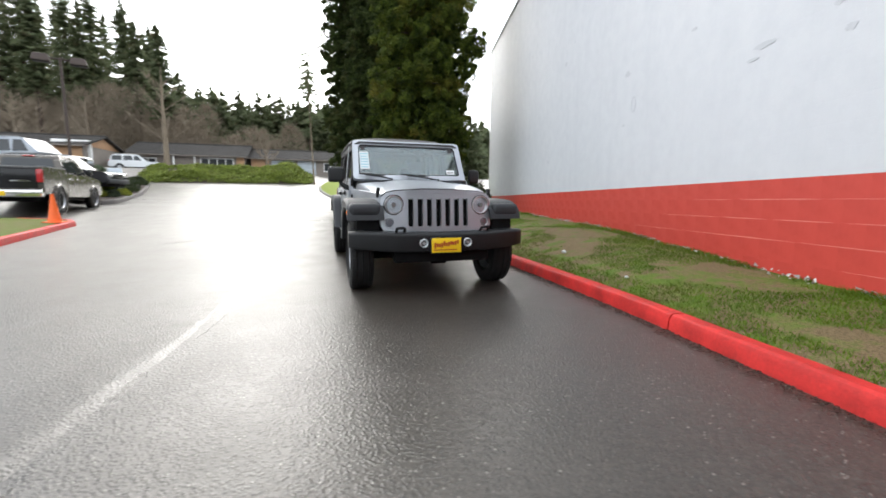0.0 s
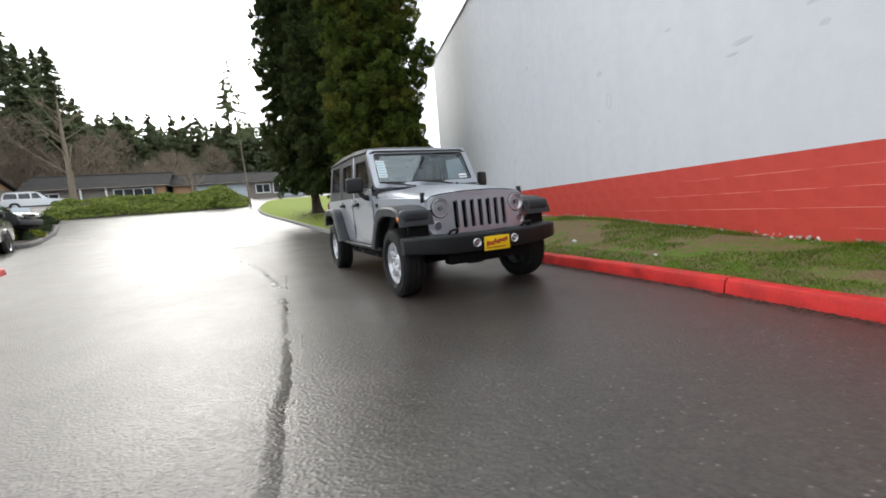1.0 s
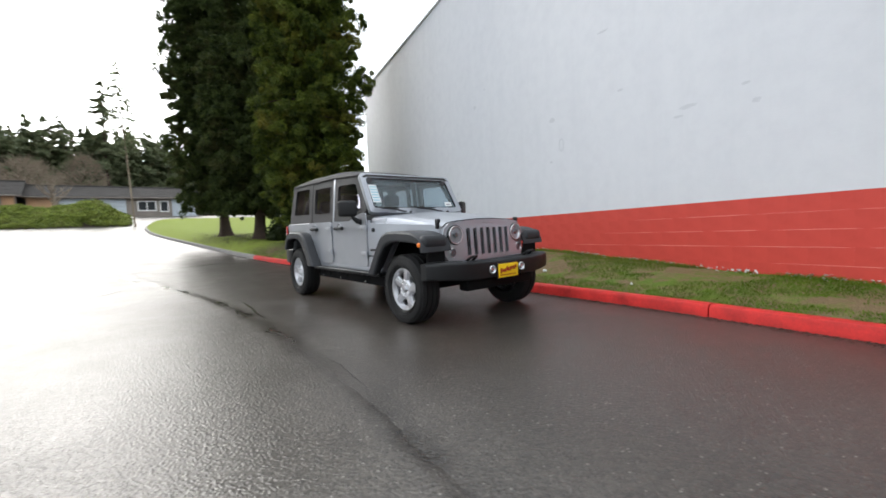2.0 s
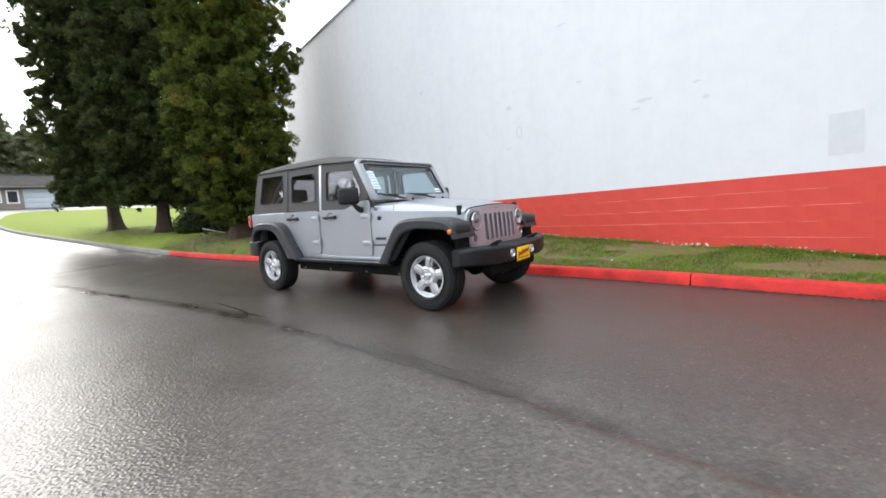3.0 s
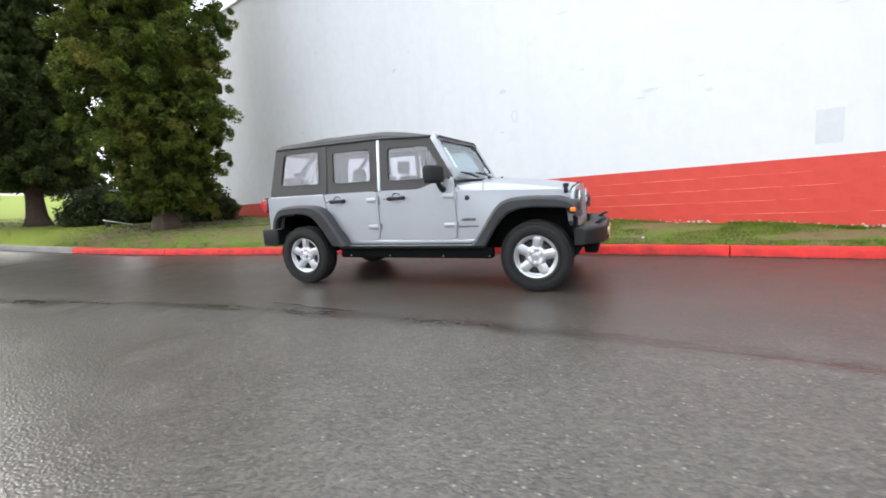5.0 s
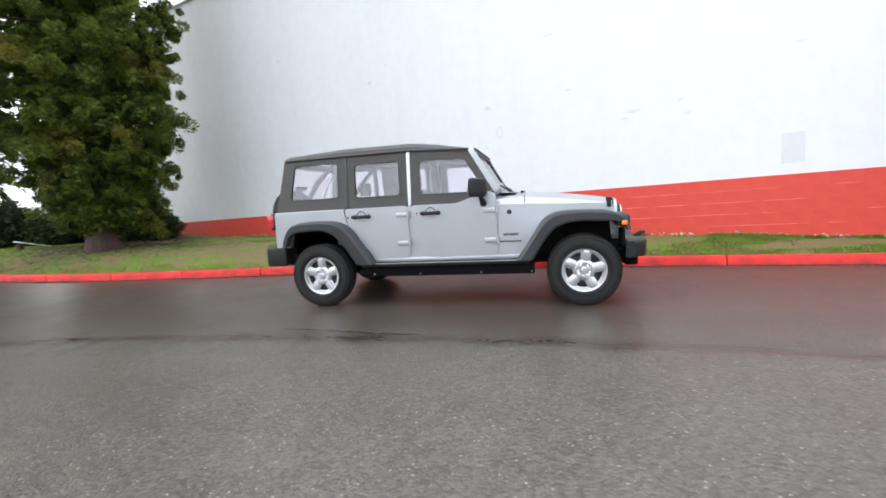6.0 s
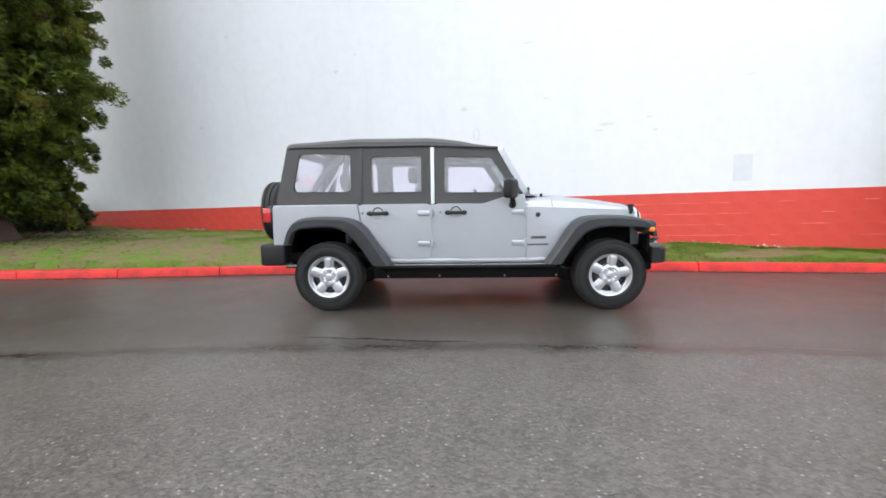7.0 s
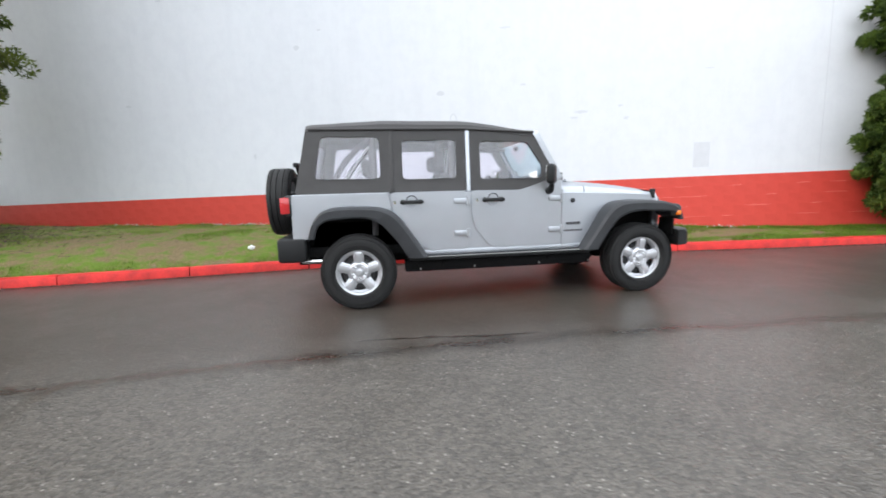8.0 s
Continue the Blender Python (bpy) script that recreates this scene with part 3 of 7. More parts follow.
part("panel_joint", bm, PATCH, wall, "vertical panel joint")
for nm, y0, y1 in (("wall_north", WALL_END - 0.3, WALL_END), ("wall_south", WALL_NEAR, WALL_NEAR + 0.3)):
    ob = new(nm, finish(nm, box(B(), 0.302, 14, y0, y1, -0.8, WALL_TOP), WHITE_WALL))
    ob.matrix_basis = W_IN
    tagged(ob, "white-painted end wall of the masonry building", "wall", kind="structure")
ob = new("roof", finish("roof", box(B(), 0.302, 14, WALL_NEAR + 0.302, WALL_END - 0.302, WALL_TOP - 0.3, WALL_TOP - 0.1), SHINGLE))
ob.matrix_basis = W_IN
tagged(ob, "flat dark roof behind the parapet", "roof", kind="structure")


def blob(bm, y, z, ry, rz, thick, seed, n=18, x=0.0):
    """A thin uneven flake on the wall's face."""
    rng = random.Random(seed)
    poly = [(y + ry * (0.7 + 0.5 * rng.random()) * math.cos(2 * math.pi * k / n), z + rz * (0.7 + 0.5 * rng.random()) * math.sin(2 * math.pi * k / n)) for k in range(n)]
    prism(bm, poly, "x", x - thick, x + 0.002)


def on_wall(x, y, z):
    return W_IN.inverted() @ Vector((x, y, z))


p = on_wall(2.6, -5.0, 1.645)
bm = B()
box(bm, -0.004, 0.002, p.y - 0.15, p.y + 0.15, p.z - 0.24, p.z + 0.24)
part("repair_patch", bm, PATCH, wall, "pale grey repair patch")
p = on_wall(3.78, -0.29, 2.49)
bm = B()
ring_prism(bm, [(p.y + 0.075 * math.cos(a), p.z + 0.13 * math.sin(a)) for a in [k * 0.3142 for k in range(20)]], [(p.y + 0.05 * math.cos(a), p.z + 0.1 * math.sin(a)) for a in [k * 0.3142 for k in range(20)]], "x", -0.006, 0.002, 24)
part("ring_scar", bm, PATCH, wall, "oval ring scar in the paint")
SCARS = [(-2.75, 2.55, 0.16, 0.03), (-2.62, 2.44, 0.10, 0.02), (-3.6, 2.40, 0.06, 0.035), (-3.48, 2.64, 0.07, 0.02), (2.35, 4.37, 0.05, 0.02), (6.6, 3.05, 0.09, 0.025), (-0.04, 3.02, 0.10, 0.05),
         (-1.3, 4.2, 0.14, 0.02), (-1.65, 3.12, 0.08, 0.02), (-5.05, 3.26, 0.12, 0.012), (5.67, 5.13, 0.08, 0.02), (2.83, 4.05, 0.08, 0.05), (0.0, 2.2, 0.07, 0.02), (3.9, 1.9, 0.04, 0.06)]
for i, (y, z, ry, rz) in enumerate(SCARS):
    p = on_wall(wall_x(y), y, z)
    bm = B()
    blob(bm, p.y, p.z, ry * 0.8, rz, 0.004, i)
    part("paint_scar", bm, SCAR, wall, "chipped and patched paint")


# ---- the silver four-door off-road vehicle ----
car = thing("off_road_vehicle", "silver four-door off-road vehicle with black soft top", "car")
FRONT, REAR, HUB = -1.473, 1.473, 0.362


def lean(z):
    """How far the upper sides stand from the middle."""
    return 0.765 - max(0, z - 1.13) * 0.10


def tip_in(bm, side):
    """Lays an upright side piece, built at x = 0, onto the leaning upper side."""
    for v in bm.verts:
        v.co.x = side * (lean(v.co.z) + v.co.x)
    return bm


def mirror(bm, side):
    if side > 0:
        for v in bm.verts:
            v.co.x = -v.co.x
    return bm


# underbody, frame and axles
bm = B()
box(bm, -0.66, 0.66, -0.62, 2.02, 0.50, 0.60, 0.01)
box(bm, -0.50, 0.50, -1.82, -0.62, 0.52, 1.00, 0.03)
box(bm, -0.60, 0.60, 1.00, 2.02, 0.58, 0.86, 0.02)
for s in (-1, 1):
    box(bm, s * 0.42 - 0.05, s * 0.42 + 0.05, -2.0, 2.1, 0.40, 0.52, 0.01)
    box(bm, s * 0.64 - 0.05, s * 0.64 + 0.05, -0.92, 0.95, 0.34, 0.50, 0.02)
    box(bm, s * 0.58 - 0.09, s * 0.58 + 0.09, -0.35, 0.55, 0.33, 0.45, 0.03)
for y in (FRONT, REAR):
    lathe(bm, [(-0.7, 0.045), (0.7, 0.045)], "x", 14, (0, y, HUB))
    lathe(bm, [(-0.14, 0.05), (-0.08, 0.13), (0.08, 0.13), (0.14, 0.05)], "x", 18, (0.12, y, HUB))
tube(bm, [(0.3, 0.6, 0.40), (0.25, 1.2, 0.42), (0.3, 1.95, 0.42)], 0.03)
box(bm, -0.30, 0.35, 1.62, 1.95, 0.36, 0.50, 0.05)
part("underbody", bm, BLACK, car, "black frame, floor and axles")
for s in (-1, 1):
    for y in (FRONT, REAR):
        bm = B()
        tube(bm, [(s * 0.52, y + 0.12, 0.36), (s * 0.50, y + 0.16, 0.86)], 0.035)
        part("shock_absorber", bm, BLACK, car)
    bm = B()
    prism(bm, [(-0.93, 0.5), (-1.16, 0.86), (-1.33, 0.92), (-1.85, 0.90), (-1.85, 0.52), (-1.83, 0.5)][::-1], "x", s * 0.50, s * 0.525)
    part("wheel_liner", bm, BLACK, car)
    bm = B()
    prism(bm, [(0.95, 0.5), (1.2, 0.9), (1.36, 0.95), (1.78, 0.95), (1.92, 0.7), (1.92, 0.5)], "x", s * 0.56, s * 0.60)
    part("wheel_liner", bm, BLACK, car)

# body sides
QUARTER = [(1.155, 1.128), (2.05, 1.128), (2.075, 1.10), (2.08, 0.70), (1.90, 0.70), (1.85, 0.88), (1.73, 0.95), (1.36, 0.95), (1.20, 0.90), (1.06, 0.74), (0.93, 0.55), (0.90, 0.545), (0.85, 0.55), (1.125, 0.90)]
REAR_DOOR = rounded([(1.14, 1.126), (0.378, 1.126), (0.378, 0.548), (0.80, 0.548), (1.105, 0.90)], 0.06, 5)
FRONT_DOOR = rounded([(0.335, 1.126), (-0.17, 1.118), (-0.45, 1.205), (-0.605, 1.215), (-0.605, 0.548), (0.14, 0.548), (0.30, 0.74), (0.335, 0.90)], 0.05, 5)
FENDER = [(-0.617, 1.085), (-1.70, 1.035), (-1.80, 0.97), (-1.80, 0.88), (-1.30, 0.90), (-1.14, 0.85), (-0.90, 0.50), (-0.617, 0.50)]


def body_x(y):
    """Half width of the body below the belt."""
    return lerp_table([(-1.85, 0.60), (-1.5, 0.655), (-0.95, 0.765), (-0.6, 0.785), (2.1, 0.785)], y)


def door(name, s, lower, upper, window, handle_y, hinge_y, label):
    bm = prism(B(), lower, "x", 0.7785, 0.793, 0.005)
    for v in bm.verts:
        v.co.x *= s
    d = part(name, bm, SILVER, car, label, smooth=15)
    bm = ring_prism(B(), rounded(upper, 0.03), rounded(window, 0.045), "x", -0.035, 0.0, 72)
    part("upper_frame", tip_in(bm, s), CANVAS, d, "black fabric upper door")
    # piping round the window
    ins = [Vector(p) for p in rounded(window, 0.045)]
    mid = sum(ins, Vector((0, 0))) / len(ins)
    out = [(mid + (p - mid) * 1.05 + (p - mid).normalized() * 0.006)[:] for p in ins]
    bm = ring_prism(B(), out, [p[:] for p in ins], "x", -0.006, 0.005, 60)
    part("window_seam", tip_in(bm, s), CANVAS, d)
    bm = prism(B(), [(mid + (p - mid) * 1.03)[:] for p in ins], "x", -0.016, -0.013)
    pane = part("window", tip_in(bm, s), VINYL, d, "clear flexible vinyl window")
    pane.visible_shadow = False
    bm = box(B(), 0.803, 0.838, handle_y - 0.115, handle_y + 0.115, 1.013, 1.047, 0.012, 3)
    for e in (-0.085, 0.085):
        lathe(bm, [(0.788, 0.026), (0.812, 0.024), (0.83, 0.018)], "x", 16, (0, handle_y + e, 1.03))
    part("handle", mirror(bm, -s), BUMPER, d, "black door handle")
    bm = lathe(B(), [(0.792, 0.068), (0.7995, 0.064), (0.7995, 0.058), (0.7945, 0.053), (0.7945, 0.0)], "x", 24, (0, handle_y, 1.035))
    part("handle_recess", mirror(bm, -s), SILVER, d)
    # shade inside the scoop's upper rim, laid on as a dark arc
    bm = tube(B(), [(0.796, handle_y + 0.056 * math.cos(a), 1.035 + 0.056 * math.sin(a)) for a in [math.pi * k / 12 for k in range(13)]], 0.006, 6)
    part("scoop_shade", mirror(bm, -s), BUMPER, d, "dark arc painting the shade under the finger scoop's upper edge")
    bm = lathe(B(), [(0.789, 0.016), (0.796, 0.015), (0.797, 0.0)], "x", 14, (0, handle_y + 0.165, 1.03))
    part("lock", mirror(bm, -s), CHROME, d)
    for z in (1.025, 0.705):
        bm = box(B(), 0.786, 0.81, hinge_y + 0.01, hinge_y + 0.145, z - 0.026, z + 0.026, 0.008)
        lathe(bm, [(z - 0.04, 0.019), (z + 0.04, 0.019)], "z", 12, (0.803, hinge_y, 0))
        part("hinge", mirror(bm, -s), SILVER, d, "exposed painted hinge")
    return d


for s in (-1, 1):
    bm = prism(B(), QUARTER, "x", 0.735, 0.785, 0.006)
    part("quarter_panel", mirror(bm, -s), SILVER, car, smooth=15)
    door("rear_door", s, REAR_DOOR, [(1.10, 1.125), (1.10, 1.735), (0.383, 1.735), (0.383, 1.125)], [(1.01, 1.625), (0.475, 1.625), (0.475, 1.252), (1.01, 1.252)], 0.935, 0.372, "silver rear door with fabric upper")
    door("front_door", s, FRONT_DOOR, [(0.332, 1.122), (0.332, 1.735), (-0.315, 1.70), (-0.575, 1.235), (-0.445, 1.205), (-0.17, 1.118)], [(0.232, 1.61), (-0.262, 1.598), (-0.425, 1.345), (-0.40, 1.235), (0.232, 1.24)], 0.115, -0.612, "silver front door with fabric upper")
    bm = prism(B(), FENDER, "x", -0.05, 0.0, 0.006)
    for v in bm.verts:
        v.co.x = s * (body_x(v.co.y) + v.co.x)
    part("fender_panel", bm, SILVER, car, smooth=15)
    bm = box(B(), 0.74, 0.783, -0.90, 0.92, 0.492, 0.544, 0.01)
    part("rocker_panel", mirror(bm, -s), SILVER, car)
    bm = prism(B(), [(-0.64, 0.50), (0.80, 0.50), (0.87, 0.55), (1.11, 0.88), (1.15, 1.115), (-0.64, 1.115)], "x", 0.751, 0.778)
    part("body_side", mirror(bm, -s), SILVER, car)
    bm = box(B(), 0.70, 0.749, -0.62, 0.85, 0.50, 1.10, 0.01)
    part("door_lining", mirror(bm, -s), TRIM, car)
    bm = box(B(), 0.735, 0.835, -0.93, 0.97, 0.448, 0.490, 0.015)
    part("side_sill", mirror(bm, -s), BUMPER, car, "black plastic side sill")
    bm = box(B(), 0.60, 0.72, -0.98, 1.02, 0.315, 0.447, 0.02)
    for y in (-0.5, 0.1, 0.62, 0.9):
        lathe(bm, [(0.72, 0.02), (0.734, 0.017)], "x", 10, (0, y, 0.385))
    part("skid_rail", mirror(bm, -s), BLACK, car)
    for y in (-0.95, -0.4, 0.3, 0.86):
        bm = lathe(B(), [(0.722, 0.011), (0.732, 0.0105), (0.735, 0.006)], "x", 10, (0, y, 0.345))
        part("bolt", mirror(bm, -s), STEEL, car)
    # the highlight on the sill's edge, put in as a thin steel strip
    bm = tube(B(), [(0.836, -0.92, 0.486), (0.838, 0.0, 0.486), (0.836, 0.96, 0.486)], 0.006, 6)
    part("sill_highlight", mirror(bm, -s), STEEL, car, "thin steel strip standing in for the highlight along the sill edge")
    # silver pillar between the doors
    bm = box(B(), -0.03, 0.004, 0.337, 0.378, 1.12, 1.735, 0.006)
    part("centre_pillar", tip_in(bm, s), SILVER, car)
    # badges as plain bars
    for y0, y1, z in ((-0.67, -0.83, 0.757), (-0.63, -0.86, 0.683)):
        k = 9 if z > 0.7 else 8
        for i in range(k):
            a, b = y0 + (y1 - y0) * i / k, y0 + (y1 - y0) * (i + 0.72) / k
            bm = B()
            ya, yb = min(a, b), max(a, b)
            xx = body_x((ya + yb) / 2)
            box(bm, xx - 0.004, xx + 0.005, ya, yb, z - (0.014 if z > 0.7 else 0.009), z + (0.014 if z > 0.7 else 0.009))
            part("badge_bar", mirror(bm, -s), INK, car)
    xx = body_x(-0.74)
    bm = lathe(B(), [(xx - 0.01, 0.026), (xx + 0.008, 0.025), (xx + 0.014, 0.014)], "x", 18, (0, -0.74, 0.995))
    part("round_port", mirror(bm, -s), PLASTIC, car)

# fender flares
FLARE_F = ([(-0.80, 0.492), (-0.92, 0.66), (-1.05, 0.86), (-1.12, 0.935), (-1.22, 0.975), (-1.45, 0.982), (-1.70, 0.968), (-1.82, 0.93), (-1.895, 0.86), (-1.915, 0.765)],
           [(-1.87, 0.765), (-1.86, 0.82), (-1.78, 0.855), (-1.45, 0.872), (-1.33, 0.862), (-1.20, 0.815), (-1.09, 0.69), (-0.965, 0.492)])
FLARE_R = ([(0.79, 0.492), (0.90, 0.66), (1.04, 0.87), (1.13, 0.95), (1.25, 0.995), (1.50, 1.008), (1.70, 1.002), (1.81, 0.965), (1.88, 0.87), (1.93, 0.715)],
           [(1.865, 0.715), (1.83, 0.83), (1.74, 0.885), (1.50, 0.90), (1.36, 0.892), (1.24, 0.835), (1.10, 0.67), (0.99, 0.492)])


def flare(s, outer, inner, y_front):
    """The flare's skin as a swept rounded lip: from the body out to its edge."""
    n = 44
    o, q = spread_open(outer, n), spread_open(inner[::-1], n)
    loops = []
    for a, b in zip(o, q):
        base = body_x(a.x) - 0.03
        edge = 0.93 if y_front else 0.925
        m = a.lerp(b, 0.5)
        loop = [(base, a), (edge - 0.07, a), (edge - 0.02, a.lerp(b, 0.06)), (edge, a.lerp(b, 0.25)), (edge, a.lerp(b, 0.85)), (edge - 0.01, b), (edge - 0.05, b), (edge - 0.06, a.lerp(b, 0.45)), (base, a.lerp(b, 0.35))]
        loops.append([(s * x, p.x, p.y) for x, p in loop])
    return loft(B(), loops)


def spread_open(line, n):
    pts = [Vector(p) for p in line]
    lens = [(b - a).length for a, b in zip(pts, pts[1:])]
    total, out = sum(lens), []
    for k in range(n):
        d, i = total * k / (n - 1), 0
        while i < len(lens) - 1 and d > lens[i]:
            d -= lens[i]
            i += 1
        out.append(pts[i].lerp(pts[i + 1], min(1, d / lens[i])))
    for _ in range(2):
        out = [out[0]] + [(a + b * 2 + c) / 4 for a, b, c in zip(out, out[1:], out[2:])] + [out[-1]]
    return out


for s in (-1, 1):
    part("front_fender_flare", flare(s, *FLARE_F, True), PLASTIC, car, "black moulded fender flare")
    part("rear_fender_flare", flare(s, *FLARE_R, False), PLASTIC, car, "black moulded fender flare")
    bm = box(B(), 0.60, 0.915, -1.912, -1.78, 0.79, 0.93, 0.055, 5)
    part("flare_front", mirror(bm, -s), PLASTIC, car)
    bm = box(B(), 0.615, 0.84, -1.87, -1.84, 0.60, 0.775, 0.01)
    part("splash_guard", mirror(bm, -s), BLACK, car)
    bm = box(B(), 0.895, 0.937, -1.878, -1.822, 0.812, 0.862, 0.016, 3)
    part("side_marker", mirror(bm, -s), AMBER, car, "amber side marker lamp")

# hood, cowl, grille
HOOD = [(-0.62, 1.198, 1.085, 0.715), (-0.90, 1.195, 1.072, 0.70), (-1.10, 1.18, 1.063, 0.685), (-1.30, 1.16, 1.053, 0.665), (-1.50, 1.133, 1.043, 0.643), (-1.64, 1.11, 1.036, 0.628), (-1.76, 1.09, 1.03, 0.615), (-1.84, 1.07, 1.02, 0.60), (-1.868, 1.045, 1.0, 0.585)]


def hood_loops(rows, y_from, y_to, k):
    loops = []
    for i in range(k + 1):
        y = y_from + (y_to - y_from) * i / k
        zt, zs, hw = (lerp_table([(-r[0], r[j]) for r in rows], -y) for j in (1, 2, 3))
        half = [(0, zt), (0.15, zt - 0.001), (0.29, zt - 0.004), (0.335, zt - 0.014), (0.40, zt - 0.024), (hw - 0.12, zt - 0.034), (hw - 0.05, zt - 0.045), (hw - 0.018, zt - 0.062), (hw - 0.003, min(zt - 0.085, zs + 0.02)), (hw, zs)]
        top = [(-x, z) for x, z in half[:0:-1]] + half
        low = [(x * 0.97, z - 0.035) for x, z in top[::-1]]
        loops.append([(x, y + 0.06 * (abs(x) / 0.6) ** 4 * clamp((-y - 1.6) / 0.27, 0, 1), z) for x, z in top + low])
    return loops


hood = part("hood", loft(B(), hood_loops(HOOD, -0.905, -1.868, 26)), SILVER, car, "silver hood with raised centre")
part("cowl", loft(B(), hood_loops(HOOD, -0.60, -0.897, 5)), SILVER, car)
bm = box(B(), -0.50, 0.50, -0.80, -0.64, 1.195, 1.205, 0.004)
part("cowl_grille", bm, SILVER, car)
for i in range(14):
    bm = box(B(), -0.46 + 0.068 * i, -0.425 + 0.068 * i, -0.775, -0.755, 1.2045, 1.2075, 0.001)
    part("cowl_slot", bm, BLACK, car)
for s in (-1, 1):
    bm = box(B(), 0.592, 0.628, -1.775, -1.735, 0.985, 1.055, 0.008)
    box(bm, 0.588, 0.622, -1.785, -1.725, 1.048, 1.088, 0.01)
    part("hood_latch", mirror(bm, -s), BUMPER, car, "black rubber hood latch")
    bm = lathe(B(), [(1.15, 0.017), (1.178, 0.016), (1.184, 0.008)], "z", 12, (s * 0.30, -0.86, 0.032))
    part("hood_bumper", bm, BUMPER, car)

bm = B()
slots = [(-0.295 + 0.0983 * i) for i in range(7)]
for x in slots:
    ring_prism(bm, [(x - 0.04916, 0.665), (x + 0.04916, 0.665), (x + 0.04916, 1.005), (x - 0.04916, 1.005)], rounded([(x - 0.029, 0.69), (x + 0.029, 0.69), (x + 0.029, 0.985), (x - 0.029, 0.985)], 0.02), "y", -1.90, -1.86, 16)
for s in (-1, 1):
    prism(bm, [(s * 0.344, 0.64), (s * 0.344, 1.060), (s * 0.45, 1.052), (s * 0.535, 1.035), (s * 0.59, 0.985), (s * 0.605, 0.90), (s * 0.595, 0.70), (s * 0.565, 0.65), (s * 0.50, 0.64)], "y", -1.90, -1.82)
prism(bm, [(-0.344, 1.005), (0.344, 1.005), (0.344, 1.060), (0.15, 1.072), (-0.15, 1.072), (-0.344, 1.060)], "y", -1.90, -1.86)
box(bm, -0.344, 0.344, -1.90, -1.86, 0.64, 0.665)
for v in bm.verts:
    v.co.y += (v.co.z - 0.64) * 0.075 + 0.045 * (abs(v.co.x) / 0.6) ** 4
grille = part("grille", bm, SILVER, car, "silver front panel with seven slots")
for x in slots:
    bm = ring_prism(B(), rounded([(x - 0.033, 0.686), (x + 0.033, 0.686), (x + 0.033, 0.989), (x - 0.033, 0.989)], 0.022), rounded([(x - 0.026, 0.694), (x + 0.026, 0.694), (x + 0.026, 0.981), (x - 0.026, 0.981)], 0.018), "y", -1.904, -1.885, 16)
    for v in bm.verts:
        v.co.y += (v.co.z - 0.64) * 0.075 + 0.045 * (abs(v.co.x) / 0.6) ** 4
    part("slot_trim", bm, SILVER, grille)
EDGE = [(0.59, 0.985), (0.535, 1.035), (0.45, 1.052), (0.344, 1.060), (0.15, 1.072)]
# a thin black tube marks the gap between hood and front panel
bm = tube(B(), [(x, -1.862 + (z - 0.64) * 0.075 + 0.045 * (abs(x) / 0.6) ** 4, z + 0.003) for x, z in [(-a, b) for a, b in EDGE] + EDGE[::-1]], 0.0075, 8)
part("hood_gap_line", bm, BLACK, car, "black line along the gap between hood and front panel")
bm = box(B(), -0.46, 0.46, -1.80, -1.77, 0.60, 1.02)
part("radiator", bm, BLACK, car)
bm = box(B(), -0.07, 0.07, -1.876, -1.868, 1.034, 1.048, 0.003)
part("badge_bar", bm, SILVER, car)

for s in (-1, 1):
    at = Matrix.Translation((s * 0.468, -1.862, 0.915)) @ Matrix.Diagonal((0.88, 1, 0.88, 1))
    ring = part("headlight_bezel", lathe(B(), [(0.03, 0.108), (-0.010, 0.112), (-0.014, 0.106), (-0.010, 0.094)], "y", 36, caps=False), GLOSS_BLACK, car, "thin black ring round the headlight", Matrix.Translation((s * 0.468, -1.862, 0.915)) @ Matrix.Diagonal((0.92, 1, 0.92, 1)))
    h = part("headlight", lathe(B(), [(0.04, 0.10), (-0.012, 0.108), (-0.022, 0.104), (-0.022, 0.096), (-0.005, 0.093), (0.02, 0.06), (0.03, 0.0)], "y", 36, caps=False), REFLECTOR, car, "round headlight with bright bowl", at)
    part("lens", lathe(B(), [(-0.018, 0.095), (-0.030, 0.08), (-0.042, 0.045), (-0.046, 0.0)], "y", 32, caps=False), LENS, h)
    bm = lathe(B(), [(-0.03, 0.026), (0.0, 0.028), (0.02, 0.03)], "y", 18)
    part("bulb_shield", bm, STEEL, h)
    h = part("turn_signal", lathe(B(), [(0.03, 0.05), (-0.01, 0.052), (-0.016, 0.047), (-0.012, 0.043), (0.02, 0.02), (0.022, 0.0)], "y", 28, caps=False), REFLECTOR, car, "round clear turn signal", Matrix.Translation((s * 0.507, -1.86, 0.735)))
    part("lens", lathe(B(), [(-0.012, 0.045), (-0.02, 0.03), (-0.022, 0.0)], "y", 24, caps=False), DARK_LENS, h)

# bumpers, plate, hooks
loops = []
for x in [-0.925, -0.90, -0.80, -0.62, -0.45, -0.2, 0.0, 0.2, 0.45, 0.62, 0.80, 0.90, 0.925]:
    a = abs(x)
    yf = lerp_table([(0, -2.145), (0.45, -2.145), (0.62, -2.11), (0.80, -2.05), (0.90, -1.985), (0.925, -1.95)], a)
    yb = lerp_table([(0, -1.94), (0.5, -1.92), (0.925, -1.86)], a)
    zl, zh = lerp_table([(0, 0.455), (0.5, 0.455), (0.925, 0.49)], a), lerp_table([(0, 0.645), (0.5, 0.655), (0.8, 0.665), (0.925, 0.655)], a)
    loops.append([(x, p[0], p[1]) for p in rounded([(yf, zl + 0.01), (yf, zh - 0.02), (yf + 0.03, zh), (yb, zh), (yb, zl)], 0.018, 3)])
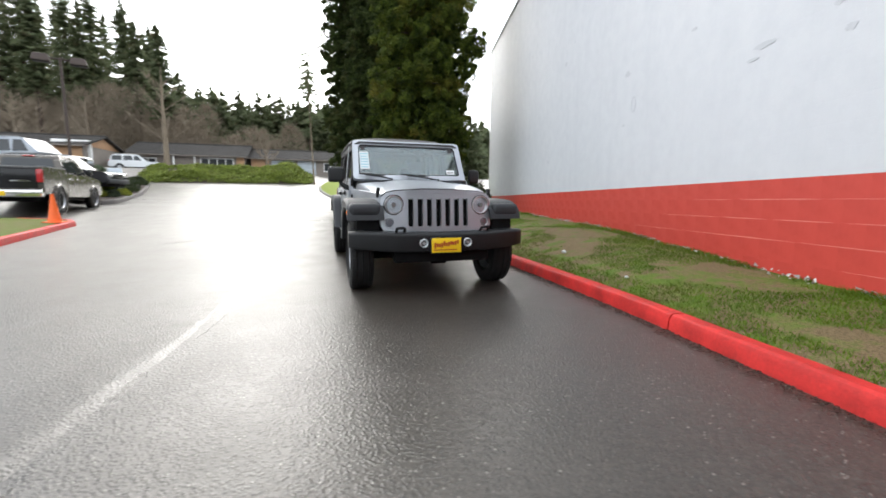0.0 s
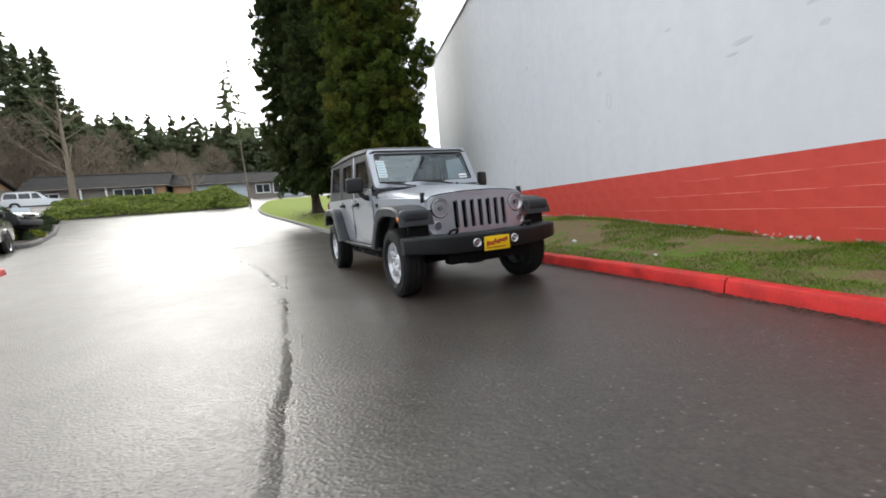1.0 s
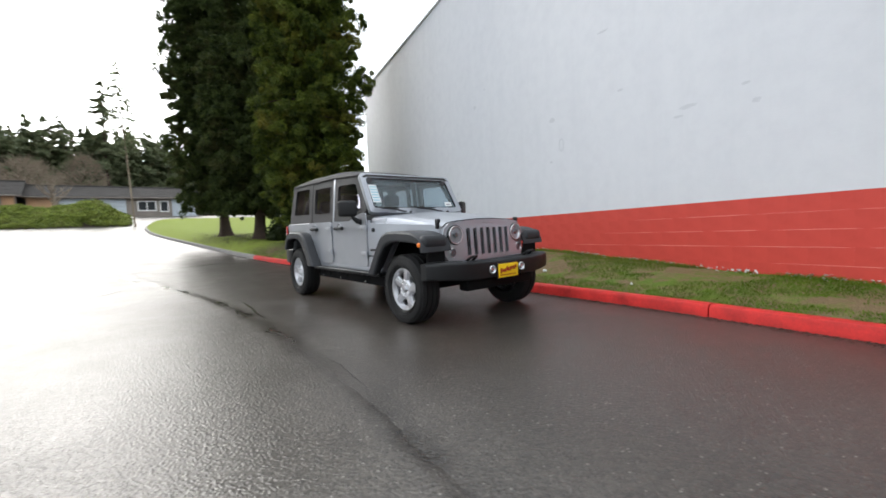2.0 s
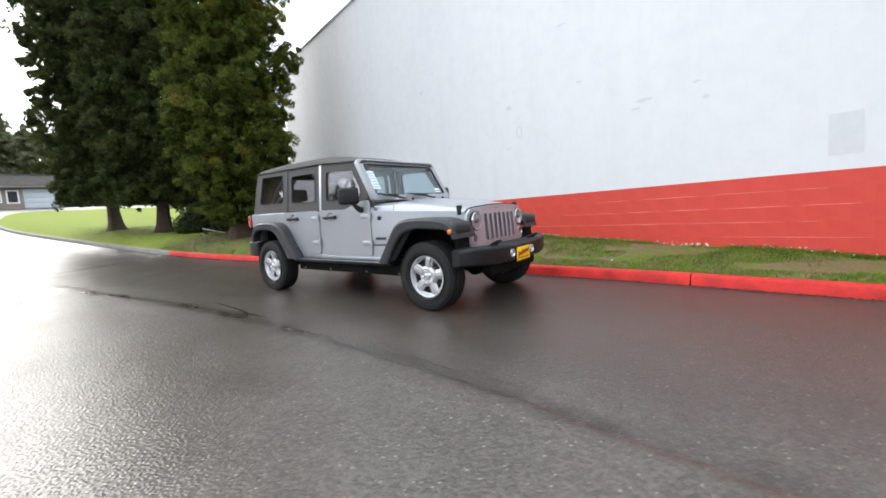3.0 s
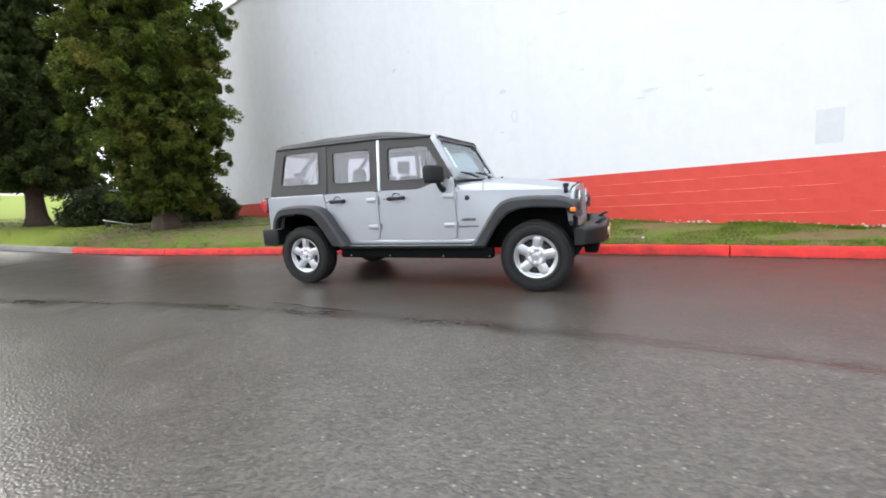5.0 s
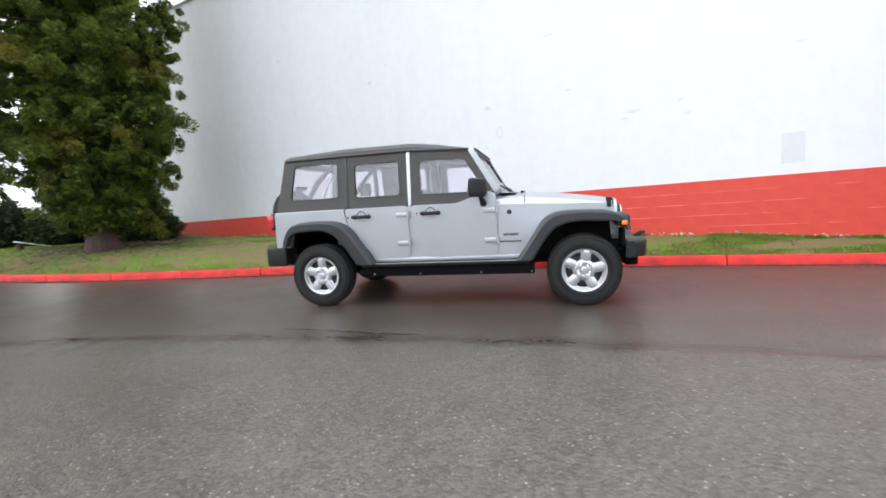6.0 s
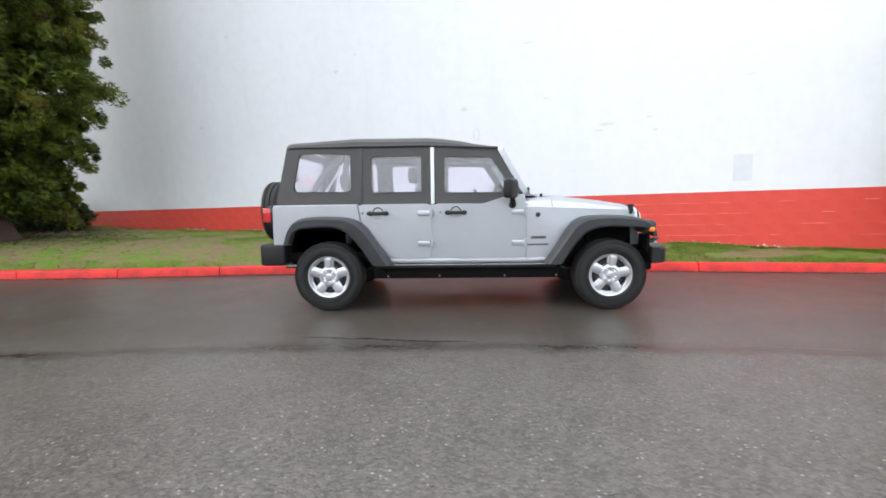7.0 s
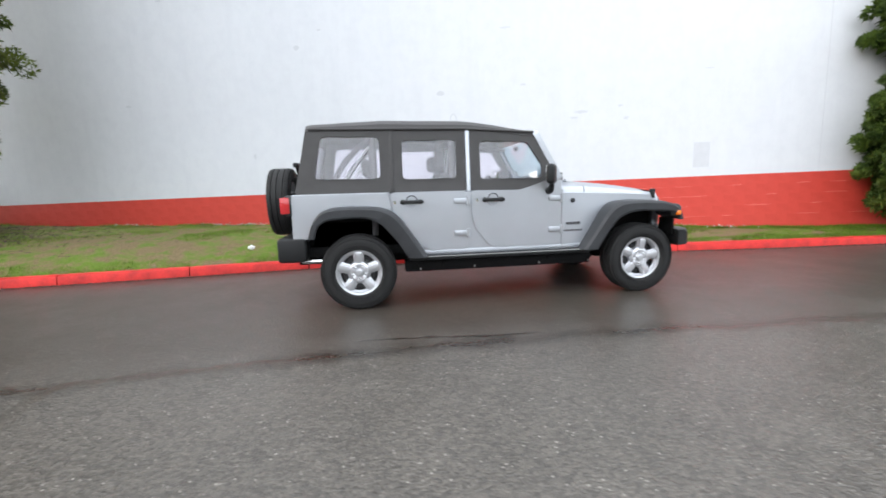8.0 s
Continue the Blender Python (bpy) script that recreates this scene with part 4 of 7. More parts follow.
part("front_bumper", loft(B(), loops), BUMPER, car, "black plastic front bumper")
bm = box(B(), -0.50, 0.50, -2.06, -1.92, 0.345, 0.47, 0.03)
part("front_valance", bm, BLACK, car)
for s in (-1, 1):
    f = part("fog_lamp", lathe(B(), [(0.03, 0.048), (-0.012, 0.052), (-0.018, 0.046), (0.008, 0.02), (0.01, 0.0)], "y", 26, caps=False), REFLECTOR, car, "small round fog lamp", Matrix.Translation((s * 0.226, -2.142, 0.55)) @ Matrix.Diagonal((0.85, 1, 0.85, 1)))
    part("lens", lathe(B(), [(-0.014, 0.046), (-0.022, 0.03), (-0.025, 0.0)], "y", 24, caps=False), LENS, f)
    part("bulb", lathe(B(), [(-0.012, 0.0), (-0.010, 0.018), (0.006, 0.022)], "y", 16), REFLECTOR, f)
    bm = tube(B(), [(s * 0.40, -2.02, 0.64), (s * 0.40, -2.09, 0.69), (s * 0.42, -2.12, 0.70), (s * 0.46, -2.12, 0.70), (s * 0.48, -2.09, 0.69), (s * 0.48, -2.02, 0.64)], 0.014)
    part("tow_hook", bm, BUMPER, car)
bm = box(B(), -0.165, 0.165, -2.158, -2.143, 0.443, 0.611, 0.004)
part("plate_holder", bm, GLOSS_BLACK, car)
bm = box(B(), -0.152, 0.152, -2.166, -2.1585, 0.455, 0.599, 0.003)
plate = part("dealer_plate", bm, YELLOW, car, "yellow dealer plate with red script bars")
bm = B()
for i in range(11):
    x, z = -0.125 + 0.023 * i, 0.522 + 0.004 * math.sin(i * 2.1) + 0.0032 * i
    box(bm, x, x + 0.018, -2.1695, -2.1665, z - 0.016 - 0.008 * (i % 3 == 0), z + 0.018 + 0.014 * (i in (0, 4)))
part("script_bars", bm, INK_RED, plate)
bm = box(B(), -0.13, 0.11, -2.169, -2.1665, 0.478, 0.487)
part("underline", bm, INK_RED, plate)
bm = box(B(), -0.80, 0.80, 1.96, 2.235, 0.478, 0.715, 0.035, 3)
part("rear_bumper", bm, BUMPER, car, "black plastic rear bumper")
bm = tube(B(), [(-0.55, 1.8, 0.45), (-0.56, 2.05, 0.455)], 0.026)
part("exhaust_tip", bm, CHROME, car)

# windscreen in its tilted frame
FOOT, HEAD = Vector((0, -0.645, 1.205)), Vector((0, -0.355, 1.715))
SLOPE = (HEAD - FOOT)
UP_WS = SLOPE.normalized()
OUT_WS = Vector((0, UP_WS.z, -UP_WS.y)) * -1


def on_screen(bm):
    """From flat (x, depth, up) to the tilted screen."""
    for v in bm.verts:
        v.co = FOOT + Vector((v.co.x, 0, 0)) + UP_WS * v.co.z + OUT_WS * -v.co.y
    return bm


LEN = SLOPE.length
ws_out = rounded([(-0.745, 0.0), (0.745, 0.0), (0.725, LEN), (-0.725, LEN)], 0.05, 5)
ws_in = rounded([(-0.675, 0.065), (0.675, 0.065), (0.655, LEN - 0.065), (-0.655, LEN - 0.065)], 0.05, 5)
screen = part("windscreen_frame", on_screen(ring_prism(B(), ws_out, ws_in, "y", -0.012, 0.045, 60)), SILVER, car, "silver windscreen frame")
ws_seal = rounded([(-0.664, 0.078), (0.664, 0.078), (0.644, LEN - 0.077), (-0.644, LEN - 0.077)], 0.045, 5)
part("seal", on_screen(ring_prism(B(), [(x * 1.01, z) for x, z in ws_in], ws_seal, "y", -0.004, 0.008, 60)), GLOSS_BLACK, screen)
pane = part("windscreen", on_screen(prism(B(), ws_in, "y", 0.009, 0.013)), GLASS, screen, "faintly green windscreen")
pane.visible_shadow = False
bm = on_screen(box(B(), -0.645, -0.53, 0.005, 0.0085, 0.16, 0.42))
st = part("sticker", bm, PAPER, screen, "pale price sticker")
for i in range(6):
    part("print_bar", on_screen(box(B(), -0.635, -0.545 + 0.01 * (i % 2), 0.002, 0.0049, 0.18 + 0.04 * i, 0.195 + 0.04 * i)), PAPER_BLUE, st)
st = part("sticker", on_screen(box(B(), 0.50, 0.615, 0.005, 0.0085, 0.10, 0.165)), PAPER, screen)
part("print_bar", on_screen(box(B(), 0.51, 0.60, 0.002, 0.0049, 0.12, 0.132)), INK, st)
bm = on_screen(box(B(), -0.05, 0.05, 0.03, 0.06, LEN - 0.15, LEN - 0.10, 0.008))
part("mirror_mount", bm, GLOSS_BLACK, screen)
for x0, x1 in ((-0.28, -0.60), (0.30, -0.06)):
    bm = tube(B(), [(x0, -0.72, 1.212), (x0 + (x1 - x0) * 0.45, -0.695, 1.245), (x1, -0.67, 1.262)], 0.011, 8)
    tube(bm, [(x0 + (x1 - x0) * 0.2, -0.668, 1.262), (x1 + (x1 - x0) * 0.25, -0.655, 1.275)], 0.010, 6)
    lathe(bm, [(1.185, 0.022), (1.222, 0.018)], "z", 12, (x0, -0.72, 0))
    part("wiper", bm, BUMPER, car, "black windscreen wiper")
for s in (-1, 1):
    for k in range(5):
        bm = lathe(B(), [(0, 0.008), (0.004, 0.007)], "x", 8, (0.742 - 0.003 * k, -0.60 + 0.055 * k, 1.21 + 0.095 * k))
        part("bolt", mirror(bm, -s), STEEL, screen)

# mirrors
for s in (-1, 1):
    bm = box(B(), 0.85, 1.045, -0.535, -0.445, 1.17, 1.365, 0.036, 4)
    for v in bm.verts:
        v.co.y += (v.co.x - 0.85) * 0.55
    m = part("side_mirror", mirror(bm, -s), BUMPER, car, "black side mirror")
    bm = tube(B(), [(0.78, -0.47, 1.10), (0.83, -0.475, 1.11), (0.88, -0.465, 1.15), (0.90, -0.455, 1.19)], 0.026, 10, [0.04, 0.035, 0.026, 0.026])
    part("mirror_arm", mirror(bm, -s), BUMPER, m)
    bm = box(B(), 0.875, 1.02, -0.446, -0.441, 1.195, 1.345, 0.002)
    for v in bm.verts:
        v.co.y += (v.co.x - 0.85) * 0.55
    part("mirror_glass", mirror(bm, -s), CHROME, m)

# soft top
ROOF = [(-0.40, 1.700), (-0.34, 1.707), (-0.10, 1.742), (0.05, 1.764), (0.25, 1.79), (0.40, 1.803), (0.80, 1.806), (1.20, 1.812), (1.32, 1.806), (1.60, 1.795), (1.86, 1.785), (1.91, 1.772)]
loops = []
for y, z in ROOF:
    bulge = 0.045 * clamp((y + 0.40) / 0.5, 0, 1) * clamp((1.95 - y) / 0.4, 0.4, 1)
    half = [(0.0, z + bulge), (0.30, z + bulge * 0.95), (0.52, z + bulge * 0.65), (0.64, z + bulge * 0.1), (0.70, z - 0.03), (0.715, min(z - 0.06, 1.722))]
    top = [(-x, v) for x, v in half[:0:-1]] + half
    low = [(x * 0.965, v - 0.02) for x, v in top[::-1]]
    loops.append([(x, y, v + 0.004 * noise.noise((x * 3, y * 4, 1))) for x, v in top + low])
top = part("soft_top", loft(B(), loops), CANVAS, car, "black fabric soft top")
for s in (-1, 1):
    bm = tube(B(), [(s * 0.716, -0.33, 1.695), (s * 0.716, 0.38, 1.732), (s * 0.716, 1.12, 1.735), (s * 0.712, 1.88, 1.735)], 0.011, 8)
    part("roof_seam", bm, CANVAS, top)
    q_out = [(1.105, 1.128), (2.035, 1.128), (1.905, 1.742), (1.105, 1.742)]
    q_in = rounded([(1.225, 1.66), (1.225, 1.262), (1.85, 1.268), (1.775, 1.668)], 0.05, 5)
    q = part("quarter_fabric", tip_in(ring_prism(B(), rounded(q_out, 0.03), q_in, "x", -0.025, 0.002, 80), s), CANVAS, car, "black fabric rear quarter")
    ins = [Vector(p) for p in q_in]
    mid = sum(ins, Vector((0, 0))) / len(ins)
    part("window_seam", tip_in(ring_prism(B(), [(mid + (p - mid) * 1.05)[:] for p in ins], [(mid + (p - mid) * 0.995)[:] for p in ins], "x", -0.004, 0.006, 60), s), CANVAS, q)
    pane = part("window", tip_in(prism(B(), [(mid + (p - mid) * 1.02)[:] for p in ins], "x", -0.014, -0.011), s), VINYL, q, "clear flexible vinyl window")
    pane.visible_shadow = False
    part("seam", tip_in(box(B(), -0.002, 0.008, 1.10, 1.13, 1.13, 1.74, 0.004), s), CANVAS, q)


def rear_tip(bm):
    for v in bm.verts:
        v.co.y += 2.03 - (v.co.z - 1.13) * 0.205
        v.co.x *= 1 - max(0, v.co.z - 1.13) * 0.12
    return bm


bf = part("rear_curtain", rear_tip(ring_prism(B(), rounded([(-0.755, 1.128), (0.755, 1.128), (0.755, 1.745), (-0.755, 1.745)], 0.03), rounded([(-0.58, 1.24), (0.58, 1.24), (0.56, 1.66), (-0.56, 1.66)], 0.05), "y", -0.02, 0.004, 60)), CANVAS, car, "black fabric rear curtain")
pane = part("window", rear_tip(prism(B(), rounded([(-0.59, 1.23), (0.59, 1.23), (0.57, 1.67), (-0.57, 1.67)], 0.05), "y", -0.012, -0.009)), VINYL, bf)
pane.visible_shadow = False
bm = box(B(), -0.72, 0.72, 2.035, 2.085, 0.60, 1.125, 0.012)
part("tailgate", bm, SILVER, car, "silver tailgate")
for s in (-1, 1):
    bm = box(B(), 0.655, 0.795, 2.07, 2.125, 0.925, 1.125, 0.012)
    t = part("tail_lamp", mirror(bm, -s), GLOSS_BLACK, car, "square red tail lamp")
    bm = box(B(), 0.668, 0.80, 2.085, 2.175, 0.95, 1.105, 0.012)
    part("lens", mirror(bm, -s), RED_LENS, t)

# wheels
def tyre_profile(w, r0, r1):
    return [(-w * 0.36, r0), (-w * 0.46, r0 + 0.02), (-w * 0.5, (r0 + r1) / 2), (-w * 0.47, r1 - 0.035), (-w * 0.40, r1 - 0.006), (-w * 0.3, r1), (-w * 0.27, r1), (-w * 0.26, r1 - 0.009), (-w * 0.235, r1 - 0.009), (-w * 0.225, r1 + 0.001),
            (-w * 0.04, r1 + 0.002), (-w * 0.03, r1 - 0.009), (w * 0.03, r1 - 0.009), (w * 0.04, r1 + 0.002), (w * 0.225, r1 + 0.001), (w * 0.235, r1 - 0.009), (w * 0.26, r1 - 0.009), (w * 0.27, r1), (w * 0.3, r1), (w * 0.40, r1 - 0.006),
            (w * 0.47, r1 - 0.035), (w * 0.5, (r0 + r1) / 2), (w * 0.46, r0 + 0.02), (w * 0.36, r0)]


def wheel_meshes():
    """A five-spoke alloy: rim, tyre, cap; the outer face looks to -x."""
    bm = B()
    lathe(bm, [(-0.075, 0.222), (-0.088, 0.226), (-0.094, 0.221), (-0.090, 0.206), (-0.07, 0.198), (0.06, 0.195), (0.085, 0.215)], "x", 48, caps=False)
    for k in range(5):
        a = math.pi / 2 + 2 * math.pi * k / 5
        c, s = math.cos(a), math.sin(a)
        loops = []
        for r, w, x in ((0.045, 0.046, -0.060), (0.085, 0.050, -0.066), (0.13, 0.051, -0.071), (0.172, 0.053, -0.073), (0.20, 0.058, -0.072), (0.212, 0.064, -0.066)):
            p = w * 0.62
            sec = [(-w, x + 0.030), (-w * 0.96, x + 0.010), (-w * 0.86, x + 0.006), (-p, x + 0.005), (-p * 0.86, x - 0.009), (-p * 0.7, x - 0.011), (p * 0.7, x - 0.011), (p * 0.86, x - 0.009), (p, x + 0.005), (w * 0.86, x + 0.006), (w * 0.96, x + 0.010), (w, x + 0.030), (w * 0.8, x + 0.045), (-w * 0.8, x + 0.045)]
            loops.append([(px, r * c - u * s, r * s + u * c) for u, px in sec])
        loft(bm, loops)
    lathe(bm, [(-0.07, 0.212), (-0.084, 0.209), (-0.080, 0.200), (-0.064, 0.194), (-0.060, 0.184), (-0.04, 0.180)], "x", 48, caps=False)
    lathe(bm, [(-0.03, 0.113), (-0.060, 0.111), (-0.070, 0.105), (-0.072, 0.098), (-0.080, 0.090), (-0.081, 0.080), (-0.070, 0.074), (-0.069, 0.046), (-0.078, 0.040)], "x", 40)
    rim = finish("wheel", bm, ALLOY, 40)
    bm = lathe(B(), tyre_profile(0.235, 0.215, 0.366), "x", 56, caps=False)
    # tread blocks on the shoulders
    for k in range(56):
        for sg in (-1, 1):
            a = 2 * math.pi * (k + 0.25 * sg) / 56
            c, s = math.cos(a), math.sin(a)
            loop = []
            for x, r in ((0.072, 0.362), (0.108, 0.352), (0.108, 0.358), (0.072, 0.369)):
                loop.append((x, r))
            lo = [bm.verts.new((sg * x, r * math.cos(a - 0.035), r * math.sin(a - 0.035))) for x, r in loop]
            hi = [bm.verts.new((sg * x, r * math.cos(a + 0.035), r * math.sin(a + 0.035))) for x, r in loop]
            bm.faces.new(lo)
            bm.faces.new(hi)
            for i in range(4):
                bm.faces.new((lo[i], lo[(i + 1) % 4], hi[(i + 1) % 4], hi[i]))
    for r in (0.245, 0.262, 0.335):
        lathe(bm, [(-0.1165 + 0.25 * abs(r - 0.29) * 0.2, r - 0.003), (-0.1215 + 0.25 * abs(r - 0.29) * 0.2, r), (-0.1165 + 0.25 * abs(r - 0.29) * 0.2, r + 0.003)], "x", 56, caps=False)
    tyre = finish("tyre", bm, RUBBER, 30)
    cap = finish("centre_cap", lathe(B(), [(-0.07, 0.034), (-0.09, 0.032), (-0.094, 0.024), (-0.094, 0.0)], "x", 24), ALLOY)
    nut = finish("lug_nut", lathe(B(), [(-0.07, 0.011), (-0.086, 0.0105), (-0.089, 0.006), (-0.089, 0.0)], "x", 6), CHROME)
    disc = finish("brake_disc", lathe(B(), [(0.0, 0.19), (-0.012, 0.19), (-0.014, 0.155), (-0.032, 0.15), (-0.032, 0.06), (0.0, 0.06)], "x", 30), DISC_IRON)
    return rim, tyre, cap, nut, disc


RIM, TYRE, CAP, NUT, DISC = wheel_meshes()


def wheel(m, name, label):
    w = tagged(new(name, RIM), label)
    w.parent, w.matrix_basis = car, m
    for nm, me in (("tyre", TYRE), ("centre_cap", CAP), ("brake_disc", DISC)):
        o = new(nm, me)
        o.parent = w
    for k in range(5):
        a = math.pi / 2 + 2 * math.pi * (k + 0.5) / 5
        o = new("lug_nut", NUT)
        o.parent = w
        o.matrix_basis = Matrix.Translation((0, 0.060 * math.cos(a), 0.060 * math.sin(a)))


for y, spin in ((FRONT, 8), (REAR, 0)):
    for s in (-1, 1):
        wheel(pose(s * 0.775, y, HUB + 0.005, spin, 0, 0 if s < 0 else 180), "wheel", "silver five-spoke alloy wheel")
wheel(pose(0.0, 2.30, 1.045, 0, 0, 90), "spare_wheel", "spare wheel on the tailgate")
bm = tube(B(), [(0.0, 2.09, 1.05), (0.0, 2.24, 1.05)], 0.09)
part("spare_carrier", bm, BLACK, car)
bm = tube(B(), [(0.0, 2.12, 1.20), (-0.05, 2.13, 1.42)], 0.016)
box(bm, -0.14, 0.08, 2.10, 2.16, 1.415, 1.465, 0.012)
part("brake_light_stalk", bm, BUMPER, car, "high brake lamp on a black stalk")

# inside
bm = box(B(), -0.69, 0.69, -0.60, -0.36, 0.90, 1.19, 0.04)
box(bm, 0.16, 0.56, -0.42, -0.28, 1.12, 1.23, 0.03)
part("dashboard", bm, TRIM, car, "dark grey dashboard")
bm = B()
ring = [(0.36 + 0.185 * math.cos(a), -0.20 + 0.08 * math.sin(a), 1.12 + 0.165 * math.sin(a)) for a in [k * math.pi / 14 for k in range(29)]]
tube(bm, ring, 0.016, 8)
for a in (0.2, 2.9, -1.57):
    tube(bm, [(0.36, -0.22, 1.12), (0.36 + 0.18 * math.cos(a), -0.20 + 0.08 * math.sin(a), 1.12 + 0.165 * math.sin(a))], 0.016, 6)
tube(bm, [(0.36, -0.22, 1.12), (0.36, -0.42, 1.05)], 0.035, 8)
part("steering_wheel", bm, GLOSS_BLACK, car, "black steering wheel")


def seat(x0, x1, y, top, head):
    bm = box(B(), x0, x1, y - 0.5, y, 0.66, 0.84, 0.05, 3)
    back = box(B(), x0 + 0.01, x1 - 0.01, y - 0.10, y + 0.04, 0.78, top, 0.05, 3)
    for v in back.verts:
        v.co.y += (v.co.z - 0.78) * 0.22
    ob = part("seat", bm, SEAT, car, "dark cloth seat")
    part("seat_back", back, SEAT, ob)
    for hx in head:
        hb = box(B(), hx - 0.13, hx + 0.13, y + 0.03 + (top - 0.78) * 0.18, y + 0.13 + (top - 0.78) * 0.18, top + 0.03, top + 0.21, 0.045, 3)
        tube(hb, [(hx - 0.06, y + 0.10, top - 0.05), (hx - 0.06, y + 0.16, top + 0.06)], 0.008, 6)
        tube(hb, [(hx + 0.06, y + 0.10, top - 0.05), (hx + 0.06, y + 0.16, top + 0.06)], 0.008, 6)
        part("headrest", hb, SEAT, ob)


seat(-0.62, -0.12, 0.42, 1.32, [-0.37])
seat(0.12, 0.62, 0.42, 1.32, [0.37])
seat(-0.60, 0.60, 1.20, 1.26, [-0.38, 0.38])
bm = B()
for y in (0.50, 1.30):
    tube(bm, [(-0.64, y, 0.7), (-0.64, y, 1.5), (-0.60, y, 1.66), (-0.5, y, 1.70), (0.5, y, 1.70), (0.60, y, 1.66), (0.64, y, 1.5), (0.64, y, 0.7)], 0.032, 10)
for s in (-1, 1):
    tube(bm, [(s * 0.60, -0.42, 1.62), (s * 0.60, 0.5, 1.69), (s * 0.60, 1.30, 1.69), (s * 0.63, 1.55, 1.45), (s * 0.65, 1.86, 1.0)], 0.03, 10)
part("roll_cage", bm, SEAT, car, "padded black roll cage")
bm = tube(B(), [(0.62, 1.30, 1.60), (0.55, 1.62, 1.25), (0.50, 1.75, 1.10)], 0.012, 6)
tube(bm, [(-0.60, 1.30, 1.62), (-0.5, 1.55, 1.30), (-0.42, 1.70, 1.12)], 0.012, 6)
part("seat_belt", bm, PAPER, car, "pale seat-belt webbing")


# ---- far things: parked vehicles, planter, cone, lamp, houses ----
def far(px, d):
    """A place d metres ahead of the first eye, px of 735 to the side."""
    k = (px - 784) / 735 * d * 0.968
    return (-1.25 + 0.299 * d + 0.954 * k, -6.02 + 0.954 * d - 0.299 * k)


# grass island with a red kerb
isl = thing("kerb", "red-painted kerb round a small grass island", "kerb", kind="structure")
edge = [(-8.8, 8.15), (-8.0, 8.05), (-7.5, 7.85), (-7.22, 7.35), (-7.0, 5.95), (-6.68, 4.29), (-6.47, 3.16), (-6.34, 2.0), (-6.2, -1.0), (-6.2, -4.5), (-6.3, -8.0)]
for (x0, y0), (x1, y1) in zip(edge, edge[1:]):
    kerb_segment([(x0 + (x1 - x0) * i / 5 - 1.0 * 0, y0 + (y1 - y0) * i / 5, ground_z(x0 + (x1 - x0) * i / 5, y0 + (y1 - y0) * i / 5)) for i in range(6)], RED_KERB, isl)
vs, fs = [], []
for j in range(41):
    y = -8 + 16.1 * j / 40
    x1 = lerp_table([(b, a) for a, b in edge[::-1]], y) - 0.14
    for i in range(13):
        x = x1 - (2.6 if y < 6.5 else 2.6 - 0.6 * (y - 6.5)) * i / 12
        vs.append((x, y, ground_z(x, y) + 0.125 + 0.02 * noise.noise((x * 2, y * 2, 7)) - (0.02 if i == 0 else 0)))
fs = [(j * 13 + i, (j + 1) * 13 + i, (j + 1) * 13 + i + 1, j * 13 + i + 1) for j in range(40) for i in range(12)]
tagged(raw("lawn", vs, fs, GREEN_LAWN, None, smooth=60), "small mown grass island beside the yard", "lawn", kind="structure")

# traffic cone
cx, cy = -7.45, 6.87
cone = thing("traffic_cone", "orange traffic cone on the grass island", "cone", (cx, cy, ground_z(cx, cy) + 0.12))
part("base", box(B(), -0.19, 0.19, -0.19, 0.19, 0, 0.03, 0.008), ORANGE, cone)
part("cone_body", lathe(B(), [(0.03, 0.14), (0.06, 0.132), (0.68, 0.036), (0.71, 0.032), (0.712, 0.02), (0.68, 0.018)], "z", 28), ORANGE, cone)


def simple_wheel(parent, x, y, r, w, name="wheel"):
    m = pose(x, y, r, 0, 0, 0 if x < 0 else 180)
    ob = part(name, lathe(B(), [(-w * 0.5, r * 0.62), (-w * 0.46, r * 0.60), (-w * 0.25, r * 0.52), (-w * 0.32, r * 0.18), (-w * 0.36, 0.0)], "x", 26, caps=False), ALLOY, parent, "", m)
    part("tyre", lathe(B(), [(-w * 0.42, r * 0.6), (-w * 0.52, r * 0.7), (-w * 0.5, r * 0.92), (-w * 0.36, r), (w * 0.36, r), (w * 0.5, r * 0.92), (w * 0.5, r * 0.6)], "x", 30, caps=False), RUBBER, ob)
    for k in range(6):
        a = k * math.pi / 3
        c, s = math.cos(a), math.sin(a)
        bm = loft(B(), [[(x0, rr * r * c - u * s, rr * r * s + u * c) for u, x0 in ((-0.03, -w * 0.36), (0.03, -w * 0.36), (0.035, -w * 0.2), (-0.035, -w * 0.2))] for rr in (0.12, 0.58)])
        part("spoke", bm, ALLOY, ob)
    return ob


def side_shell(parent, name, poly, half, mat, tuck=0.0, z_tuck=0.9, bev=0.03, label=""):
    """A body drawn from the side (y forward is negative), tucked in above z_tuck."""
    bm = prism(B(), poly, "x", -half, half, bev, 2)
    for v in bm.verts:
        if v.co.z > z_tuck:
            v.co.x *= 1 - tuck * (v.co.z - z_tuck)
    return part(name, bm, mat, parent, label)


